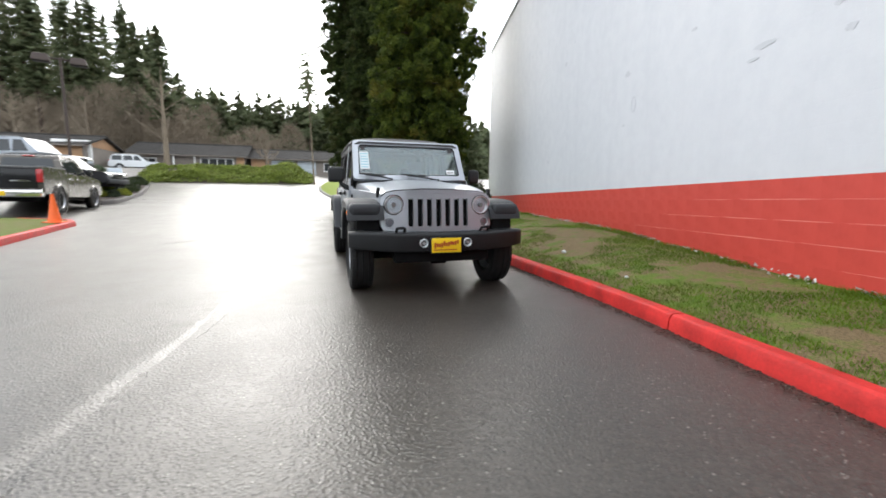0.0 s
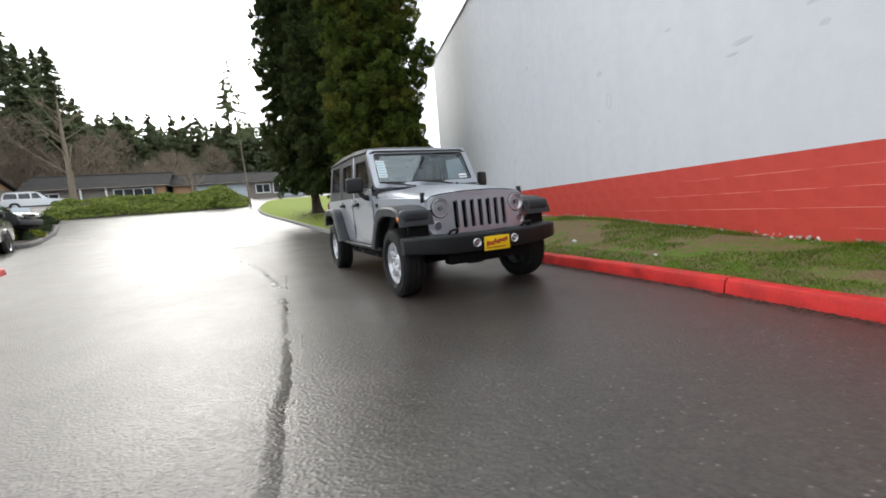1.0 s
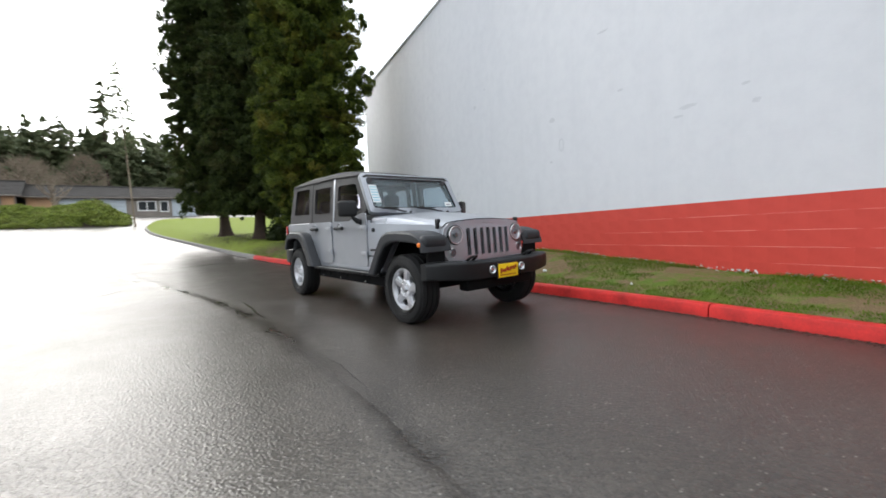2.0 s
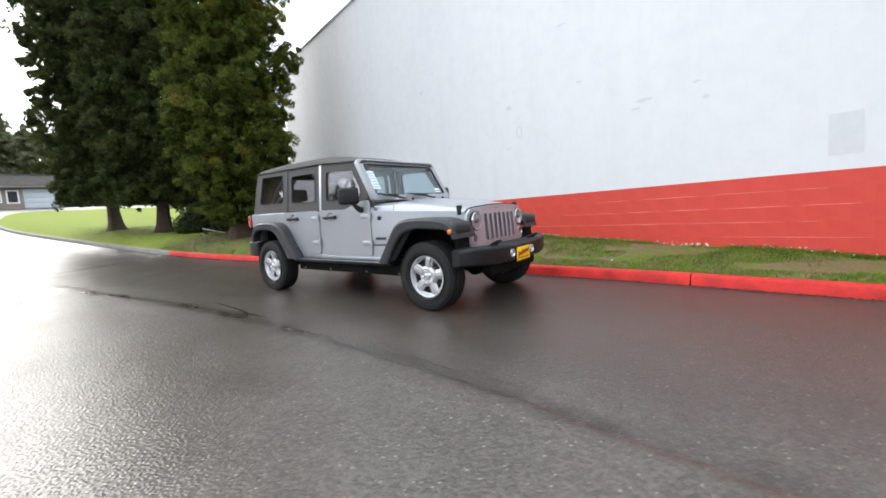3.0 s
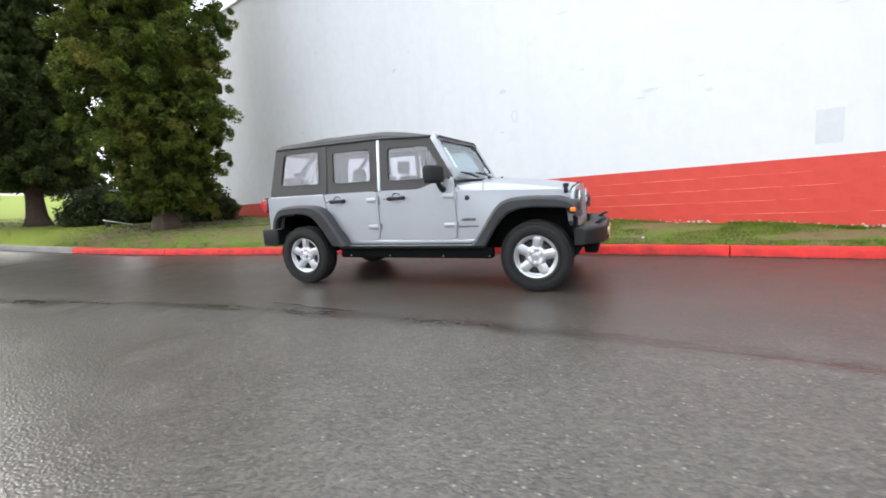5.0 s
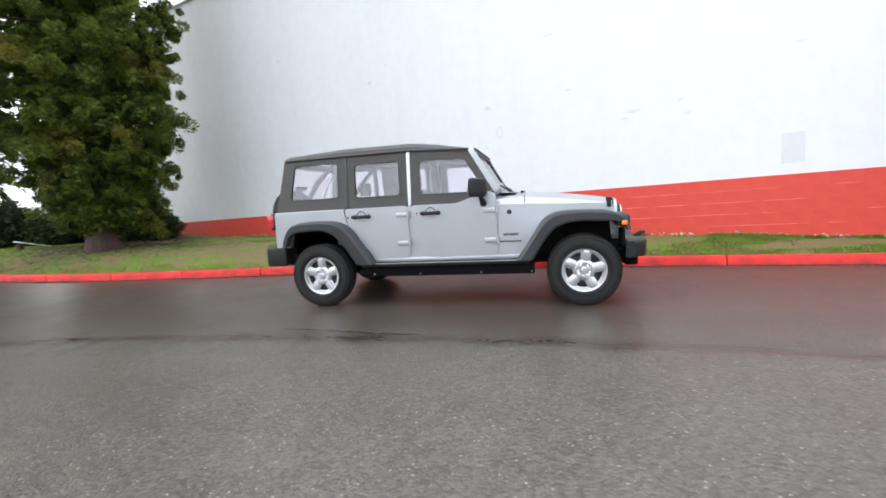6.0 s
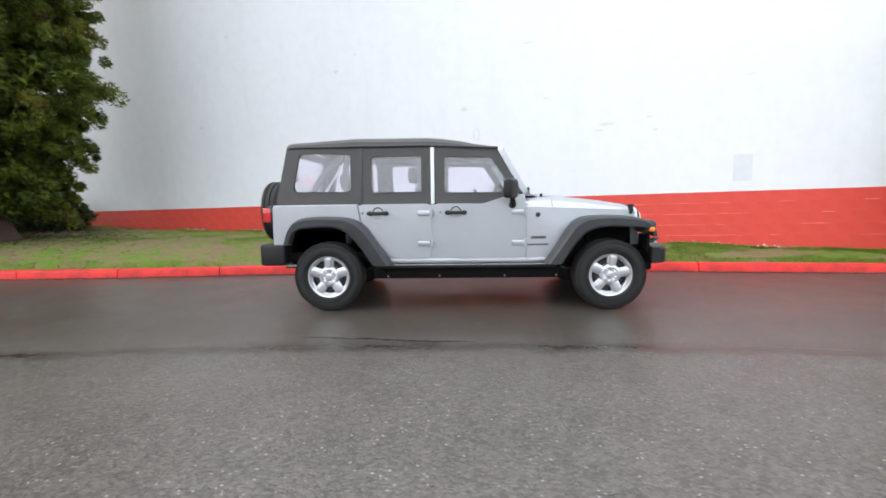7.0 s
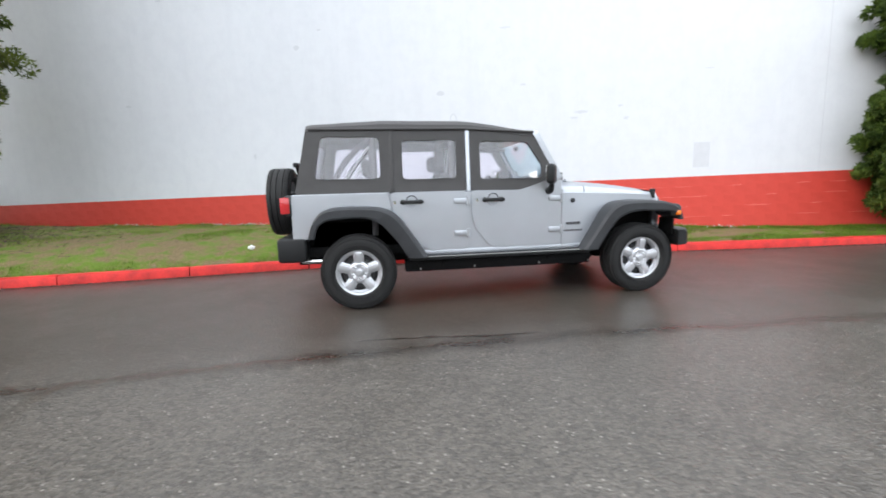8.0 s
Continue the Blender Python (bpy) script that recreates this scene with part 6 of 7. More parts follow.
def cedar(name, label, x, y, h, radius, base, mat, pads, per, seed, off=(0, 0), leaf_len=0.07, top_z=11.0, boughs=40, trunk_r=0.24, pad_size=1.0, shape=COLUMN, inner=1.0, wall_side=False):
    """A columnar conifer: tapered trunk, limbs, and separate puffed pads of sprays with dark hollows between them."""
    z = lawn_top(x, y)
    t = thing(name, label, "tree", (x, y, z - 0.02))
    part("trunk", trunk_mesh(h * 0.92, trunk_r, seed), BARK, t, "fluted red-brown trunk")
    rng = np.random.default_rng(seed)

    def width(s):
        return radius * np.interp(s, [a for a, _ in shape], [b for _, b in shape])

    def kept(c):
        """Nothing grows into the masonry."""
        if wall_side:
            lim = 3.55 + (c[:, 1] + y + 1.2) * math.tan(radians(A_WALL)) - x - 0.16
            c[:, 0] = np.minimum(c[:, 0], lim)
        return c

    zt = min(h, top_z)
    zs = base + (zt - base) * (np.arange(pads) + rng.uniform(0, 1, pads)) / pads
    a = np.arange(pads) * 2.399 + rng.uniform(-0.35, 0.35, pads)
    lump = 1 + 0.08 * np.sin(3 * a + zs * 1.1 + seed) + 0.06 * np.sin(7 * a - zs * 2.3)
    rr = width((zs - base) / (h - base)) * lump * rng.choice([0.70, 0.84, 0.93, 0.99], pads, p=[0.16, 0.26, 0.32, 0.26])
    size = rng.uniform(0.62, 1.25, pads) * pad_size
    tip = np.stack([rr * np.cos(a) + off[0], rr * np.sin(a) + off[1], zs], 1)
    out = np.stack([np.cos(a), np.sin(a), np.full(pads, 0.05)], 1)
    tan = np.stack([-np.sin(a), np.cos(a), a * 0], 1)
    lobes = 10
    u, q = rng.uniform(-0.5, 0.5, (2, pads, lobes))
    rise = 0.26 - 1.0 * (u ** 2 + (q * 0.8) ** 2) + rng.normal(size=(pads, lobes)) * 0.09
    rise -= 0.16 * np.clip(q, 0, 1)
    lean_k = rng.normal(size=(pads, 1)) * 0.22
    cen = tip[:, None] + size[:, None, None] * (tan[:, None] * (u * 0.95)[..., None] + out[:, None] * (q * 0.75 - 0.18)[..., None] + np.array([0, 0, 1.0]) * (rise + lean_k * u)[..., None])
    cen = kept(cen.reshape(-1, 3))
    o2 = np.repeat(out, lobes, 0) + rng.normal(size=(pads * lobes, 3)) * 0.35 + np.array([0, 0, 0.35])
    chunks = [leaves(rng, cen, o2, rng.uniform(0.09, 0.185, pads * lobes) * np.repeat(size, lobes), per, leaf_len, leaf_len * 0.24, -0.1, 0.95)]
    k = int(pads * 1.3 * inner)
    zs = base + 0.2 + (zt - base) * rng.uniform(0, 1, k)
    a = rng.uniform(0, 2 * math.pi, k)
    rr = width((zs - base) / (h - base)) * rng.uniform(0.12, 0.58, k)
    cen = kept(np.stack([rr * np.cos(a) + off[0], rr * np.sin(a) + off[1], zs], 1))
    chunks.append(leaves(rng, cen, np.stack([np.cos(a), np.sin(a), a * 0], 1), np.full(k, 0.36 * min(1.0, radius / 1.6)), 90, 0.17, 0.05, 0.2))
    if h > top_z:
        k = int((h - top_z) * 26)
        zs = top_z - 0.4 + (h - top_z) * rng.uniform(0, 1, k)
        a = rng.uniform(0, 2 * math.pi, k)
        rr = width((zs - base) / (h - base)) * rng.uniform(0.5, 1.0, k)
        cen = np.stack([rr * np.cos(a) + off[0], rr * np.sin(a) + off[1], zs], 1)
        chunks.append(leaves(rng, cen, np.stack([np.cos(a), np.sin(a), a * 0], 1), np.full(k, 0.6), 60, 0.34, 0.12, 0.3))
    child("crown", mesh_of("crown", chunks, mat), t, "puffed pads of scale-leaved sprays")
    r2 = random.Random(seed)
    bm = B()
    for i in range(boughs):
        zz = base * 0.8 + (zt - base) * (i + r2.random()) / boughs
        ang = r2.uniform(0, 6.283)
        w = float(width((zz - base) / (h - base))) * r2.uniform(0.5, 0.8)
        if wall_side and math.cos(ang) > 0.2:
            ang += math.pi
        tube(bm, [(0, 0, zz + 0.25), (0.5 * w * math.cos(ang), 0.5 * w * math.sin(ang), zz + 0.10), (w * math.cos(ang) + off[0], w * math.sin(ang) + off[1], zz - 0.05)], 0.03, 5, [0.05, 0.03, 0.012])
    tagged(part("limb_set", bm, BARK, t), kind="stuff")
    return t


cedar("cedar_tree", "tall dense cedar with yellow-green puffed sprays", 2.48, 9.07, 15, 1.88, 0.5, CEDAR, 270, 150, 3, (0.25, 0.1), 0.070, 10.0, 60, pad_size=0.95, inner=1.6, shape=[(0, 0.42), (0.04, 0.55), (0.08, 0.68), (0.12, 0.90), (0.16, 0.98), (0.35, 0.97), (0.6, 0.85), (0.85, 0.45), (1.0, 0.05)])
cedar("cedar_tree", "tall dark green cedar beside the kerb", 2.79, 15.9, 18, 2.3, 1.15, CEDAR_DARK, 270, 90, 5, (0.0, 0.0), 0.11, 12.5, 50, inner=1.7)
cedar("cedar_tree", "tall dark green cedar at the end of the lawn", 1.88, 19.3, 20, 1.9, 1.3, CEDAR_DARK, 270, 80, 8, (-0.3, 0.0), 0.12, 14.5, 50, inner=1.7)
cedar("cedar_shrub", "bushy cedar growing against the masonry wall", 1.2, -8.3, 6.2, 1.0, 0.45, JUNIPER, 150, 110, 12, (0.0, 0.0), 0.09, 6.1, 24, 0.11, 0.62,
      [(0, 0.55), (0.06, 0.9), (0.2, 1.05), (0.32, 0.98), (0.38, 0.72), (0.42, 0.4), (0.46, 0.42), (0.5, 1.2), (0.57, 1.28), (0.60, 0.5), (0.8, 0.5), (1.0, 0.1)], 0.5, True)


def shrub(name, label, x, y, z, rx, ry, h, mat, n, per, seed, size=0.07, group=""):
    t = thing(name, label, "shrub", (x, y, z), 0, group)
    rng = np.random.default_rng(seed)
    u = rng.normal(size=(n, 3))
    u /= np.linalg.norm(u, axis=1)[:, None]
    u[:, 2] = np.abs(u[:, 2])
    cen = u * np.array([rx, ry, h]) * rng.uniform(0.55, 1.0, (n, 1)) * 0.85 + np.array([0, 0, 0.08])
    child("foliage", mesh_of("foliage", [leaves(rng, cen, u, np.full(n, min(rx, ry) * 0.35), per, size, size * 0.4, 0.0)], mat), t)
    bm = B()
    r2 = random.Random(seed)
    for i in range(7):
        a = r2.uniform(0, 6.283)
        tube(bm, [(0, 0, -0.08), (rx * 0.3 * math.cos(a), ry * 0.3 * math.sin(a), h * 0.4), (rx * 0.6 * math.cos(a), ry * 0.6 * math.sin(a), h * 0.75)], 0.015, 5, [0.02, 0.012, 0.005])
    tagged(part("stem_set", bm, BARK, t), kind="stuff")
    return t


shrub("evergreen_shrub", "dark evergreen shrub against the wall", 5.15, 10.75, lawn_top(5.15, 10.75), 0.95, 0.9, 1.25, SHRUB, 130, 60, 21, 0.09)
shrub("evergreen_shrub", "dark spreading shrub under the cedars", 4.6, 15.8, lawn_top(4.6, 15.8), 1.3, 1.0, 1.3, SHRUB, 120, 60, 23, 0.09)
shrub("evergreen_shrub", "dark low shrub under the cedars", 4.3, 12.7, lawn_top(4.3, 12.7), 1.0, 0.9, 1.0, SHRUB, 120, 90, 22, 0.09)
shrub("evergreen_shrub", "dark broad shrub behind the white board", 3.6, 13.9, lawn_top(3.6, 13.9), 1.2, 1.1, 1.25, SHRUB, 140, 90, 24, 0.09)
for i, (px, d, rx, h, m) in enumerate([(172, 19.5, 0.55, 0.75, GOLD), (160, 18.6, 0.45, 0.5, GOLD), (182, 21.0, 0.7, 1.05, BLUE_GREEN), (205, 23.5, 0.85, 0.75, SHRUB), (222, 25.0, 0.75, 0.65, SHRUB), (170, 22.5, 0.8, 1.4, BLUE_GREEN), (190, 19.4, 0.4, 0.3, BLUE_GREEN), (238, 30.0, 0.8, 0.55, SHRUB), (212, 21.2, 0.35, 0.25, GOLD)]):
    x, y = far(px - 10, d + 1.4)
    shrub("planter_shrub", {GOLD: "golden-green low shrub in the mulch planter", SHRUB: "dark rounded shrub in the mulch planter", BLUE_GREEN: "grey-green bushy shrub in the mulch planter"}[m], x, y, ground_z(x, y) + 0.2, rx, rx, h, m, 60, 60, 30 + i, 0.09, "shrubs in the planter")

# ground-cover hedge on the bank
hd = thing("hedge", "long green ground-cover hedge along the bank", "hedge", (-7.6, 38.0, 0))
rng = np.random.default_rng(41)
n = 1600
hx = rng.uniform(-15.4, -1.3, n)
hy = 35.75 + rng.uniform(0, 1, n) ** 0.8 * 4.6
top = np.array([0.30 + 0.5 * noise.noise((float(a) * 0.55, float(b) * 0.55, 3)) + 0.2 * noise.noise((float(a) * 1.6, float(b) * 1.6, 5)) + 0.55 * math.exp(-((a + 3.6) / 1.3) ** 2) for a, b in zip(hx, hy)]) * np.clip((hy - 35.5) / 1.2, 0.35, 1) * np.clip((-hx - 1.0) / 1.6, 0.3, 1)
hz = np.array([ground_z(float(a), float(b)) for a, b in zip(hx, hy)]) + top * rng.uniform(0.35, 1.0, n)
cen = np.stack([hx + 7.6, hy - 38.0, hz], 1)
child("foliage", mesh_of("foliage", [leaves(rng, cen, np.tile([0, -0.4, 0.8], (n, 1)), np.full(n, 0.36), 60, 0.13, 0.06, 0.0, 0.6)], HEDGE), hd)
vs, fs = [], []
for j in range(13):
    for i in range(29):
        x, y = -15.5 + 14.3 * i / 28, 35.7 + 4.8 * j / 12
        vs.append((x + 7.6, y - 38.0, ground_z(x, y) + 0.03 + 0.2 * math.sin(min(1, j / 4) * math.pi / 2)))
fs = [(j * 29 + i, j * 29 + i + 1, (j + 1) * 29 + i + 1, (j + 1) * 29 + i) for j in range(12) for i in range(28)]
raw("soil_bank", vs, fs, MULCH, hd, "", 60)


# ---- conifers and bare trees behind ----
def fir_leaves(rng, x, y, z, h, r, bare, n, size, tilt=0.0, boughs=70, wide=0.17):
    """Needle sprays hung along single drooping boughs, so that gaps stay between them."""
    k = boughs
    s = rng.uniform(0, 1, k) ** 0.9
    zb = h * (bare + (1 - bare) * s)
    ab = rng.uniform(0, 2 * math.pi, k)
    lb = r * np.interp(s, [0, 0.2, 0.55, 0.85, 1], [0.7, 1.0, 0.82, 0.45, 0.06]) * rng.uniform(0.3, 1.1, k) + 0.12
    w = lb / lb.sum()
    i = rng.choice(k, n, p=w)
    t = rng.uniform(0.05, 1, n)
    a = ab[i] + rng.normal(size=n) * 0.10
    rr = lb[i] * t
    p = np.stack([x + rr * np.cos(a) + tilt * zb[i], y + rr * np.sin(a), z + zb[i] - rr * 0.30 + 0.10 * rr * t + rng.normal(size=n) * 0.06 * size], 1)
    p += rng.normal(size=(n, 3)) * np.array([0.22, 0.22, 0.10]) * (lb[i] * 0.35)[:, None]
    way = np.stack([np.cos(a), np.sin(a), rng.uniform(-0.9, 0.0, n)], 1) + rng.normal(size=(n, 3)) * 0.35
    way /= np.linalg.norm(way, axis=1)[:, None]
    side = np.cross(way, np.array([0, 0, 1.0]) + rng.normal(size=(n, 3)) * 0.4)
    side /= np.linalg.norm(side, axis=1)[:, None]
    L, W = (size * rng.uniform(0.6, 1.5, n))[:, None], (size * wide * rng.uniform(0.6, 1.4, n))[:, None]
    v = np.stack([p - way * L * 0.4 - side * W, p - way * L * 0.4 + side * W, p + way * L * 0.6 + np.array([0, 0, -0.2]) * L], 1).reshape(-1, 3)
    return v, np.arange(3 * n).reshape(-1, 3)


def fir(label, px, d, h, r, bare, n, seed, size=0.8, tilt=0.0, at=None, name="fir_tree", thick=1.0, boughs=90, bark=BARK):
    x, y = far(px, d) if at is None else at
    z = ground_z(x, y)
    t = thing(name, label, "tree", (x, y, z - 0.05))
    rng = np.random.default_rng(seed)
    bm = tube(B(), [(0, 0, -0.2), (tilt * h * 0.3, 0, h * 0.3), (tilt * h * 0.7, 0, h * 0.7), (tilt * h, 0, h)], 0.3, 9, [thick * (h * 0.012 + 0.05), thick * (h * 0.009 + 0.03), thick * (h * 0.005 + 0.02), 0.02])
    part("trunk", bm, bark, t)
    child("crown", mesh_of("crown", [fir_leaves(rng, 0, 0, 0, h, r, bare, n, size, tilt, boughs, 0.26)], FIR), t)


TALL = "tall thin-crowned fir rising behind the houses"
for i, (px, d, top, r, bare) in enumerate([(8, 68, -60, 4.2, 0.30), (52, 70, -40, 4.0, 0.34), (85, 80, 20, 3.6, 0.3), (128, 72, -5, 3.8, 0.36), (172, 76, 8, 3.6, 0.38), (228, 70, 28, 3.6, 0.36), (262, 84, 80, 3.0, 0.3), (286, 62, 66, 2.7, 0.40), (-40, 70, -60, 4.2, 0.3), (-95, 72, -40, 4.2, 0.3), (28, 84, -30, 3.4, 0.28), (70, 62, 10, 2.6, 0.42), (112, 90, 20, 3.2, 0.3), (152, 66, 30, 2.4, 0.4), (196, 88, 50, 3.0, 0.36), (246, 66, 60, 2.2, 0.42), (272, 76, 70, 2.4, 0.4)]):
    x, y = far(px, d)
    fir(TALL, px, d, 1.02 + (344 - top) / 735 * d - ground_z(x, y), r * 0.8, bare, 15000, 100 + i, 0.38, boughs=300)
for i, (px, d, top) in enumerate([(352, 95, 168), (424, 100, 186), (380, 98, 192), (545, 86, 120), (500, 98, 200)]):
    x, y = far(px, d)
    fir("dark fir standing out of the wood", px, d, 1.02 + (344 - top) / 735 * d - ground_z(x, y), 3.4, 0.08, 9000, 140 + i, 0.5)
fir("slender half-bare larch at the foot of the hedge", 0, 0, 12.6, 1.5, 0.45, 900, 160, 0.26, -0.035, (-1.0, 35.3), "larch_tree", 0.4, 60, BARE)

# the wood behind, too many to count
rng = np.random.default_rng(7)
chunks = []
for i in range(135):
    x, y = rng.uniform(-76, 36), rng.uniform(84, 104)
    h = rng.uniform(14.0, 18.0) + (y - 84) * 0.09 + 3.5 * max(0, min(1, (-x - 16) / 14))
    chunks.append(fir_leaves(rng, x, y, 3.2, h, rng.uniform(3.8, 5.4), 0.0, 2800, 0.6, 0.0, 140, 0.4))
for i in range(110):
    chunks.append(fir_leaves(rng, rng.uniform(-95, 55), rng.uniform(104, 118), 3.2, rng.uniform(14, 18), 6.5, 0.0, 800, 1.6, 0.0, 70, 0.42))
for i in range(60):
    x, y = rng.uniform(28, 120), rng.uniform(-20, 84)
    if x > 40:
        chunks.append(fir_leaves(rng, x, y, 1.5, rng.uniform(12, 18), 3.4, 0.03, 120, 2.2, 0.0, 40, 0.35))
# unseen trees added west and south of the yard, to shape reflections
for i in range(90):
    chunks.append(fir_leaves(rng, rng.uniform(-72, -52), rng.uniform(-75, 45), 1.0, rng.uniform(5, 8), 4.2, 0.0, 140, 2.2, 0.0, 60, 0.35))
for i in range(50):
    chunks.append(fir_leaves(rng, rng.uniform(-45, 40), rng.uniform(-75, -55), 0.5, rng.uniform(10, 15), 4.2, 0.0, 120, 2.2, 0.0, 50, 0.35))
tagged(new("far_wood", mesh_of("far_wood", chunks, FIR)), "dense dark conifer wood behind the houses, with unseen trees added behind the camera", "wood", kind="stuff")


def twigs(rng, x, y, z, h, r, n):
    s = rng.uniform(0, 1, n)
    a = rng.uniform(0, 2 * math.pi, n)
    rr = r * np.sqrt(rng.uniform(0, 1, n)) * np.sin(np.clip(s * 0.9 + 0.1, 0, 1) * math.pi) ** 0.6
    p = np.stack([x + rr * np.cos(a), y + rr * np.sin(a), z + h * (0.15 + 0.85 * s)], 1)
    way = np.stack([np.cos(a) * 0.6, np.sin(a) * 0.6, rng.uniform(0.3, 1.2, n)], 1) + rng.normal(size=(n, 3)) * 0.3
    way /= np.linalg.norm(way, axis=1)[:, None]
    side = np.cross(way, rng.normal(size=(n, 3)))
    side /= np.linalg.norm(side, axis=1)[:, None]
    L, W = rng.uniform(0.5, 1.5, (n, 1)), rng.uniform(0.015, 0.045, (n, 1))
    v = np.stack([p - side * W, p + side * W, p + way * L], 1).reshape(-1, 3)
    return v, np.arange(3 * n).reshape(-1, 3)


chunks = []
for i in range(95):
    px = rng.uniform(-150, 560) if i % 3 == 0 else rng.uniform(-150, 330)
    x, y = far(px, rng.uniform(62, 80))
    chunks.append(twigs(rng, x, y, 3.0, rng.uniform(9, 14.5) - max(0, px - 250) * 0.022, rng.uniform(2.2, 3.6), 1500))
tagged(new("bare_thicket", mesh_of("bare_thicket", chunks, BARE)), "leafless brown thicket below the firs", "thicket", kind="stuff")


def bare_tree(label, x, y, h, seed, r=0.14):
    z = ground_z(x, y)
    t = thing("bare_tree", label, "tree", (x, y, z - 0.05))
    r2 = random.Random(seed)
    bm = tube(B(), [(0, 0, -0.1), (0.05, 0, h * 0.3), (0, 0.05, h * 0.6), (0.05, 0, h)], 0.1, 7, [r, r * 0.8, r * 0.5, 0.02])
    part("trunk", bm, BARE, t)
    bm = B()
    for i in range(26):
        zz, a = h * r2.uniform(0.25, 0.9), r2.uniform(0, 6.283)
        w = (h - zz) * 0.55 + 0.3
        e = Vector((w * math.cos(a), w * math.sin(a), zz + w * 0.8))
        tube(bm, [(0, 0, zz), e * 0.5 + Vector((0, 0, zz * 0.5)), e], 0.02, 4, [0.05, 0.03, 0.01])
        for k in range(3):
            f = e + Vector((r2.uniform(-0.6, 0.6), r2.uniform(-0.6, 0.6), r2.uniform(0.1, 0.7)))
            tube(bm, [e * 0.7 + Vector((0, 0, zz * 0.3)), f], 0.01, 3, [0.02, 0.006])
    tagged(part("twig_crown", bm, BARE, t), kind="stuff")


for px, d, h, r in ((466, 50, 3.4, 0.2), (287, 46, 11.0, 0.32), (20, 44, 8.0, 0.14), (150, 50, 9.5, 0.14), (60, 50, 9.0, 0.14)):
    x, y = far(px, d)
    bare_tree("small leafless tree in front of the houses", x, y, h, px, r)


# ---- small things on the lawn ----
pk = thing("white_plank", "white board lying aslant in the grass under the cedars", "board", (3.06, 12.2, lawn_top(3.06, 12.2)), -9.7)
bm = box(B(), -0.36, 0.36, -0.07, 0.07, 0.0, 0.03, 0.005)
for v in bm.verts:
    v.co.z += 0.10 - 0.28 * v.co.x
part("board", bm, WHITE_TRIM, pk)
bm = box(B(), -0.32, -0.22, -0.10, 0.10, -0.02, 0.165, 0.03)
part("prop_log", bm, BARK, pk, "dark log under the board's end")
for i, (x, y, s) in enumerate([(1.95, 3.3, 0.05), (2.05, -1.1, 0.03), (1.8, -2.6, 0.02)]):
    lt = thing("litter", "crumpled pale litter on the grass", "litter", (x, y, lawn_top(x, y)), 40 * i)
    bm = B()
    bmesh.ops.create_icosphere(bm, subdivisions=2, radius=s)
    for v in bm.verts:
        v.co *= 1 + 0.5 * noise.noise(v.co * 40 + Vector((i, 0, 0)))
        v.co.z = v.co.z * 0.7 + s * 0.55
    part("paper", bm, PAPER, lt)

# grass blades: a stretch near the camera's side, thinner further off
rng = np.random.default_rng(5)
pts = []
for _ in range(150000):
    y = -9.5 + 21.0 * rng.random() ** 1.0
    x0, x1 = kerb_x(y) + 0.15, wall_x(y) - 0.01
    x = x0 + (x1 - x0) * rng.random()
    k = noise.noise((x * 0.8, y * 0.8, 5)) + 0.5 * noise.noise((x * 3, y * 3, 9))
    edge_k = min(x - x0, x1 - x)
    if k > -0.10 + 0.12 * clamp(y, 0, 2) + 0.3 * rng.random() - (0.5 if edge_k < 0.25 else 0):
        pts.append((x, y, lawn_top(x, y) - 0.005, 1.9 if x1 - x < 0.2 else 1.0))
pts = np.array(pts)
n = len(pts)
a = rng.uniform(0, 2 * math.pi, n)
L = rng.uniform(0.014, 0.036, n) * pts[:, 3]
w = rng.uniform(0.003, 0.007, n)
p = pts[:, :3]
sd = np.stack([np.cos(a) * w, np.sin(a) * w, a * 0], 1)
tip = p + np.stack([rng.normal(size=n) * L * 0.5, rng.normal(size=n) * L * 0.5, L], 1)
v = np.stack([p - sd, p + sd, tip], 1).reshape(-1, 3)
tagged(new("grass", mesh_of("grass", [(v, np.arange(3 * n).reshape(-1, 3))], GRASS)), "short uneven winter grass with mossy tufts", "grass", kind="stuff")

# flaked paint and rubble along the foot of the wall
vs, fs = [], []
r2 = random.Random(9)
for i in range(420):
    y = r2.choice([-5.6, -4.6, -3.4, -2.6, -1.6, -1.0, 0.4, 1.6, 2.4, 4.0, 4.6, 5.0, 7.0]) + r2.gauss(0, 0.35)
    x = wall_x(y) - abs(r2.gauss(0.02, 0.05)) - 0.01
    z, s = lawn_top(x, y) + r2.uniform(0.0, 0.035), r2.uniform(0.008, 0.04)
    k = len(vs)
    q = [Vector((r2.uniform(-1, 1), r2.uniform(-1, 1), r2.uniform(-0.6, 1))) * s for _ in range(4)]
    vs += [(x + e.x, y + e.y, z + e.z) for e in q]
    fs += [(k, k + 1, k + 2), (k, k + 2, k + 3), (k, k + 1, k + 3), (k + 1, k + 2, k + 3)]
tagged(raw("paint_flakes", vs, fs, FOOTING), "pale flaked paint and rubble along the wall foot", "rubble", kind="stuff")

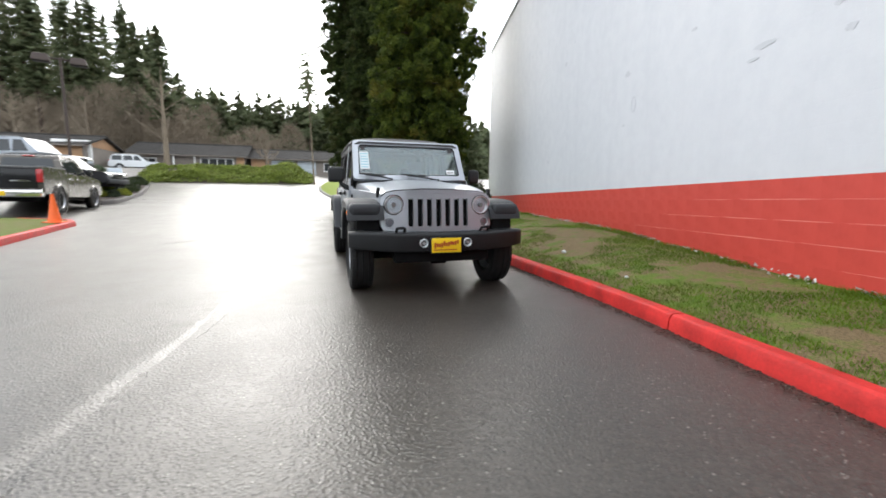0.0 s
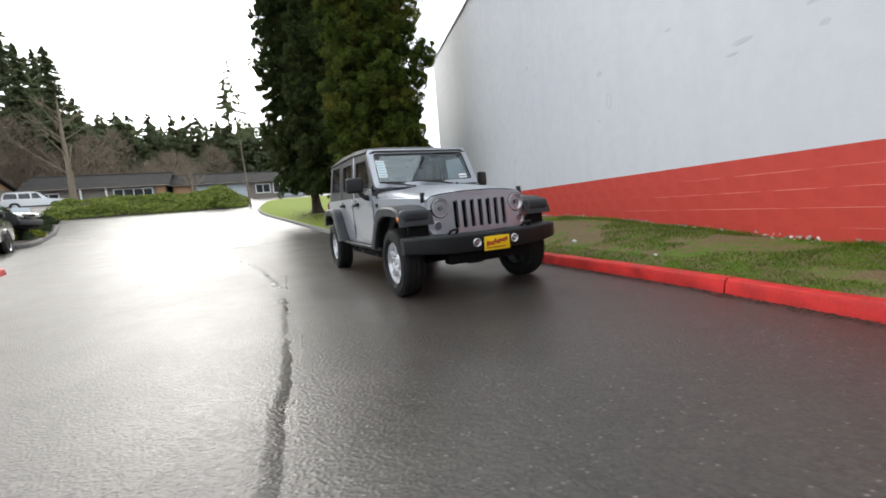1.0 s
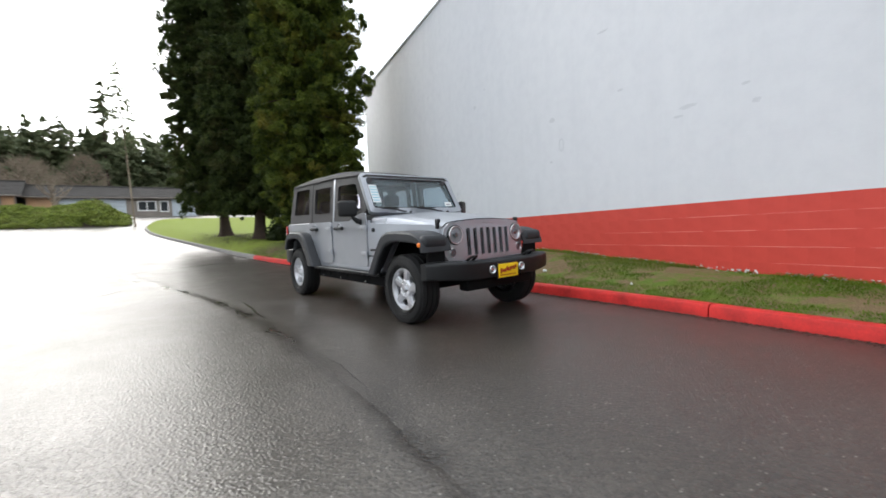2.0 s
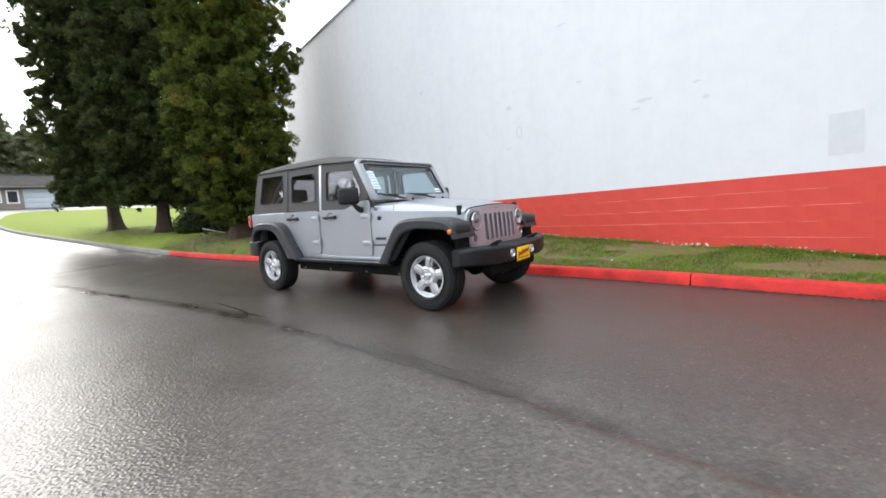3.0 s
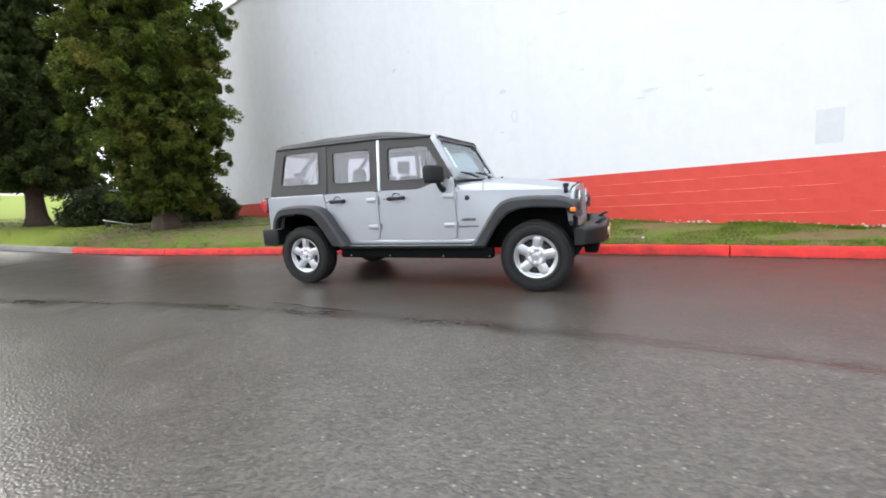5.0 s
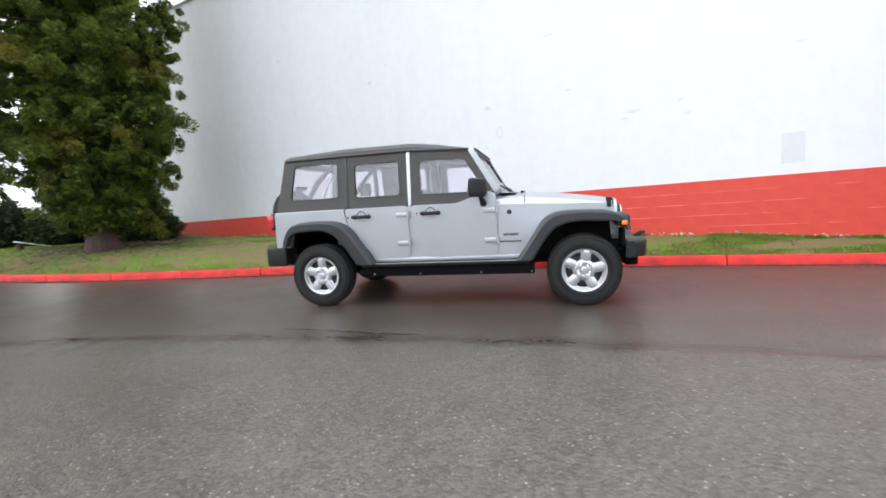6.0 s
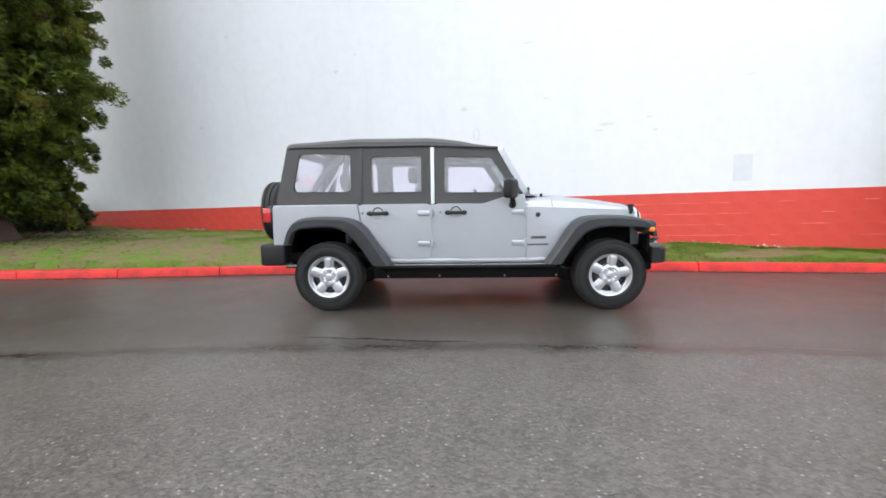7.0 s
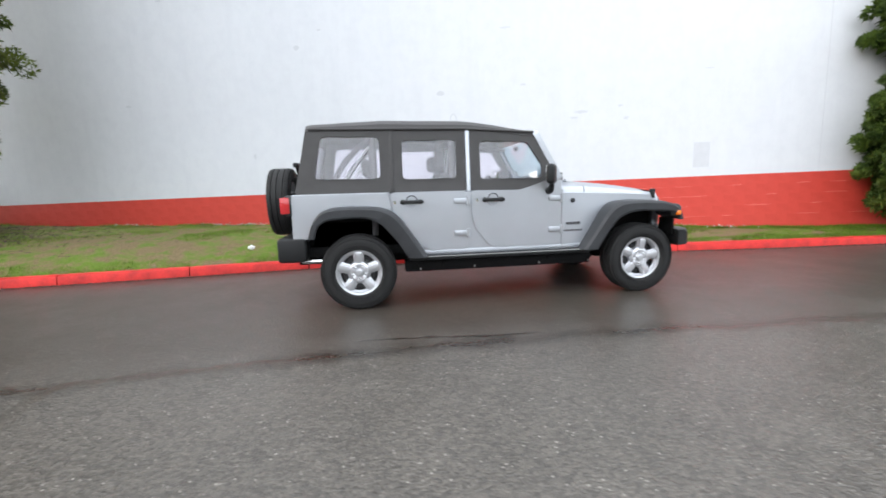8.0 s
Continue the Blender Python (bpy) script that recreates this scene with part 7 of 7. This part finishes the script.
# needles and grit in the gutter
vs, fs = [], []
for i in range(9000):
    y = r2.uniform(-9, 10)
    x = kerb_x(y) - abs(r2.gauss(0, 0.06)) - 0.005
    s, a = r2.uniform(0.006, 0.02), r2.uniform(0, 6.283)
    k = len(vs)
    z = ground_z(x, y) + 0.005 + r2.uniform(0, 0.004)
    vs += [(x + s * math.cos(a), y + s * math.sin(a), z), (x - s * math.cos(a), y - s * math.sin(a), z), (x - 0.3 * s * math.sin(a), y + 0.3 * s * math.cos(a), z + 0.004)]
    fs.append((k, k + 1, k + 2))
tagged(raw("gutter_litter", vs, fs, BARK), "brown needles and grit along the kerb", "debris", kind="stuff")

# fallen brown sprays under the cedars
vs, fs = [], []
for i in range(17000):
    tx0, ty0, spread = r2.choice([(2.6, 9.0, 1.35), (3.0, 10.6, 1.5), (2.8, 15.9, 1.3), (1.9, 19.3, 1.3), (4.6, 10.4, 1.0)])
    x, y = tx0 + r2.gauss(0, spread), ty0 + r2.gauss(0, spread)
    if kerb_x(y) + 0.17 < x < (wall_x(y) - 0.05 if y < 12.3 else 9):
        s, a = r2.uniform(0.015, 0.045), r2.uniform(0, 6.283)
        k, z = len(vs), lawn_top(x, y) + 0.012 + r2.uniform(0, 0.01)
        vs += [(x + s * math.cos(a), y + s * math.sin(a), z), (x - s * math.cos(a), y - s * math.sin(a), z), (x - 0.6 * s * math.sin(a), y + 0.6 * s * math.cos(a), z + 0.008)]
        fs.append((k, k + 1, k + 2))
tagged(raw("fallen_sprays", vs, fs, BARK), "brown fallen cedar sprays on the grass", "debris", kind="stuff")

# ---- painted masonry courses of the red band ----
def block_mesh(length, gap):
    return finish("block", box(B(), 0.0, 0.05, 0.0003, length - 0.0003, gap, 0.2 - gap), RED_WALL)


LONG, SHORT = block_mesh(0.4, 0.0006), block_mesh(0.2, 0.0006)
for row in range(5):
    z = BAND - 0.2 * (row + 1)
    y, half = -7.2, row % 2 == 1
    while y < WALL_END - 0.05:
        half = half or y + 0.4 > WALL_END + 0.01
        o = new("block", SHORT if half else LONG)
        o.parent = wall
        o.matrix_basis = Matrix.Translation((r2.uniform(-0.0002, 0.0002), y, z))
        y, half = y + (0.2 if half else 0.4), False
# paint has worn from the bed joints in broken stretches, where pale mortar shows
for k, y_end in ((1, -0.7), (2, -0.1), (3, 0.7), (4, -2.65)):
    y, z = y_end, BAND - 0.2 * k
    while y > -7.0:
        run = r2.uniform(0.5, 1.6) if y > -3.0 else r2.uniform(0.15, 0.6)
        thick = r2.uniform(0.0016, 0.0032)
        line = []
        for i in range(13):
            edge_k = min(1.0, min(i, 12 - i) / 2.5) * (0.75 + 0.5 * noise.noise((y + i * 0.3, z * 9, 2)))
            line.append((y - run * i / 12, z + thick * (0.15 + 0.85 * max(0, edge_k))))
        line += [(a, 2 * z - b) for a, b in line[::-1]]
        part("mortar_line", prism(B(), line, "x", -0.0014, 0.002), MORTAR, wall, "pale bed joint showing through red paint")
        y -= run + (r2.uniform(0.02, 0.2) if y > -3.0 else r2.uniform(0.3, 1.2))
bm = B()
for row in range(5):
    z = BAND - 0.2 * (row + 1)
    box(bm, 0.0, 0.05, WALL_NEAR, -7.203, z + 0.004, z + 0.196)
tagged(part("far_courses", bm, RED_WALL, wall), kind="stuff")
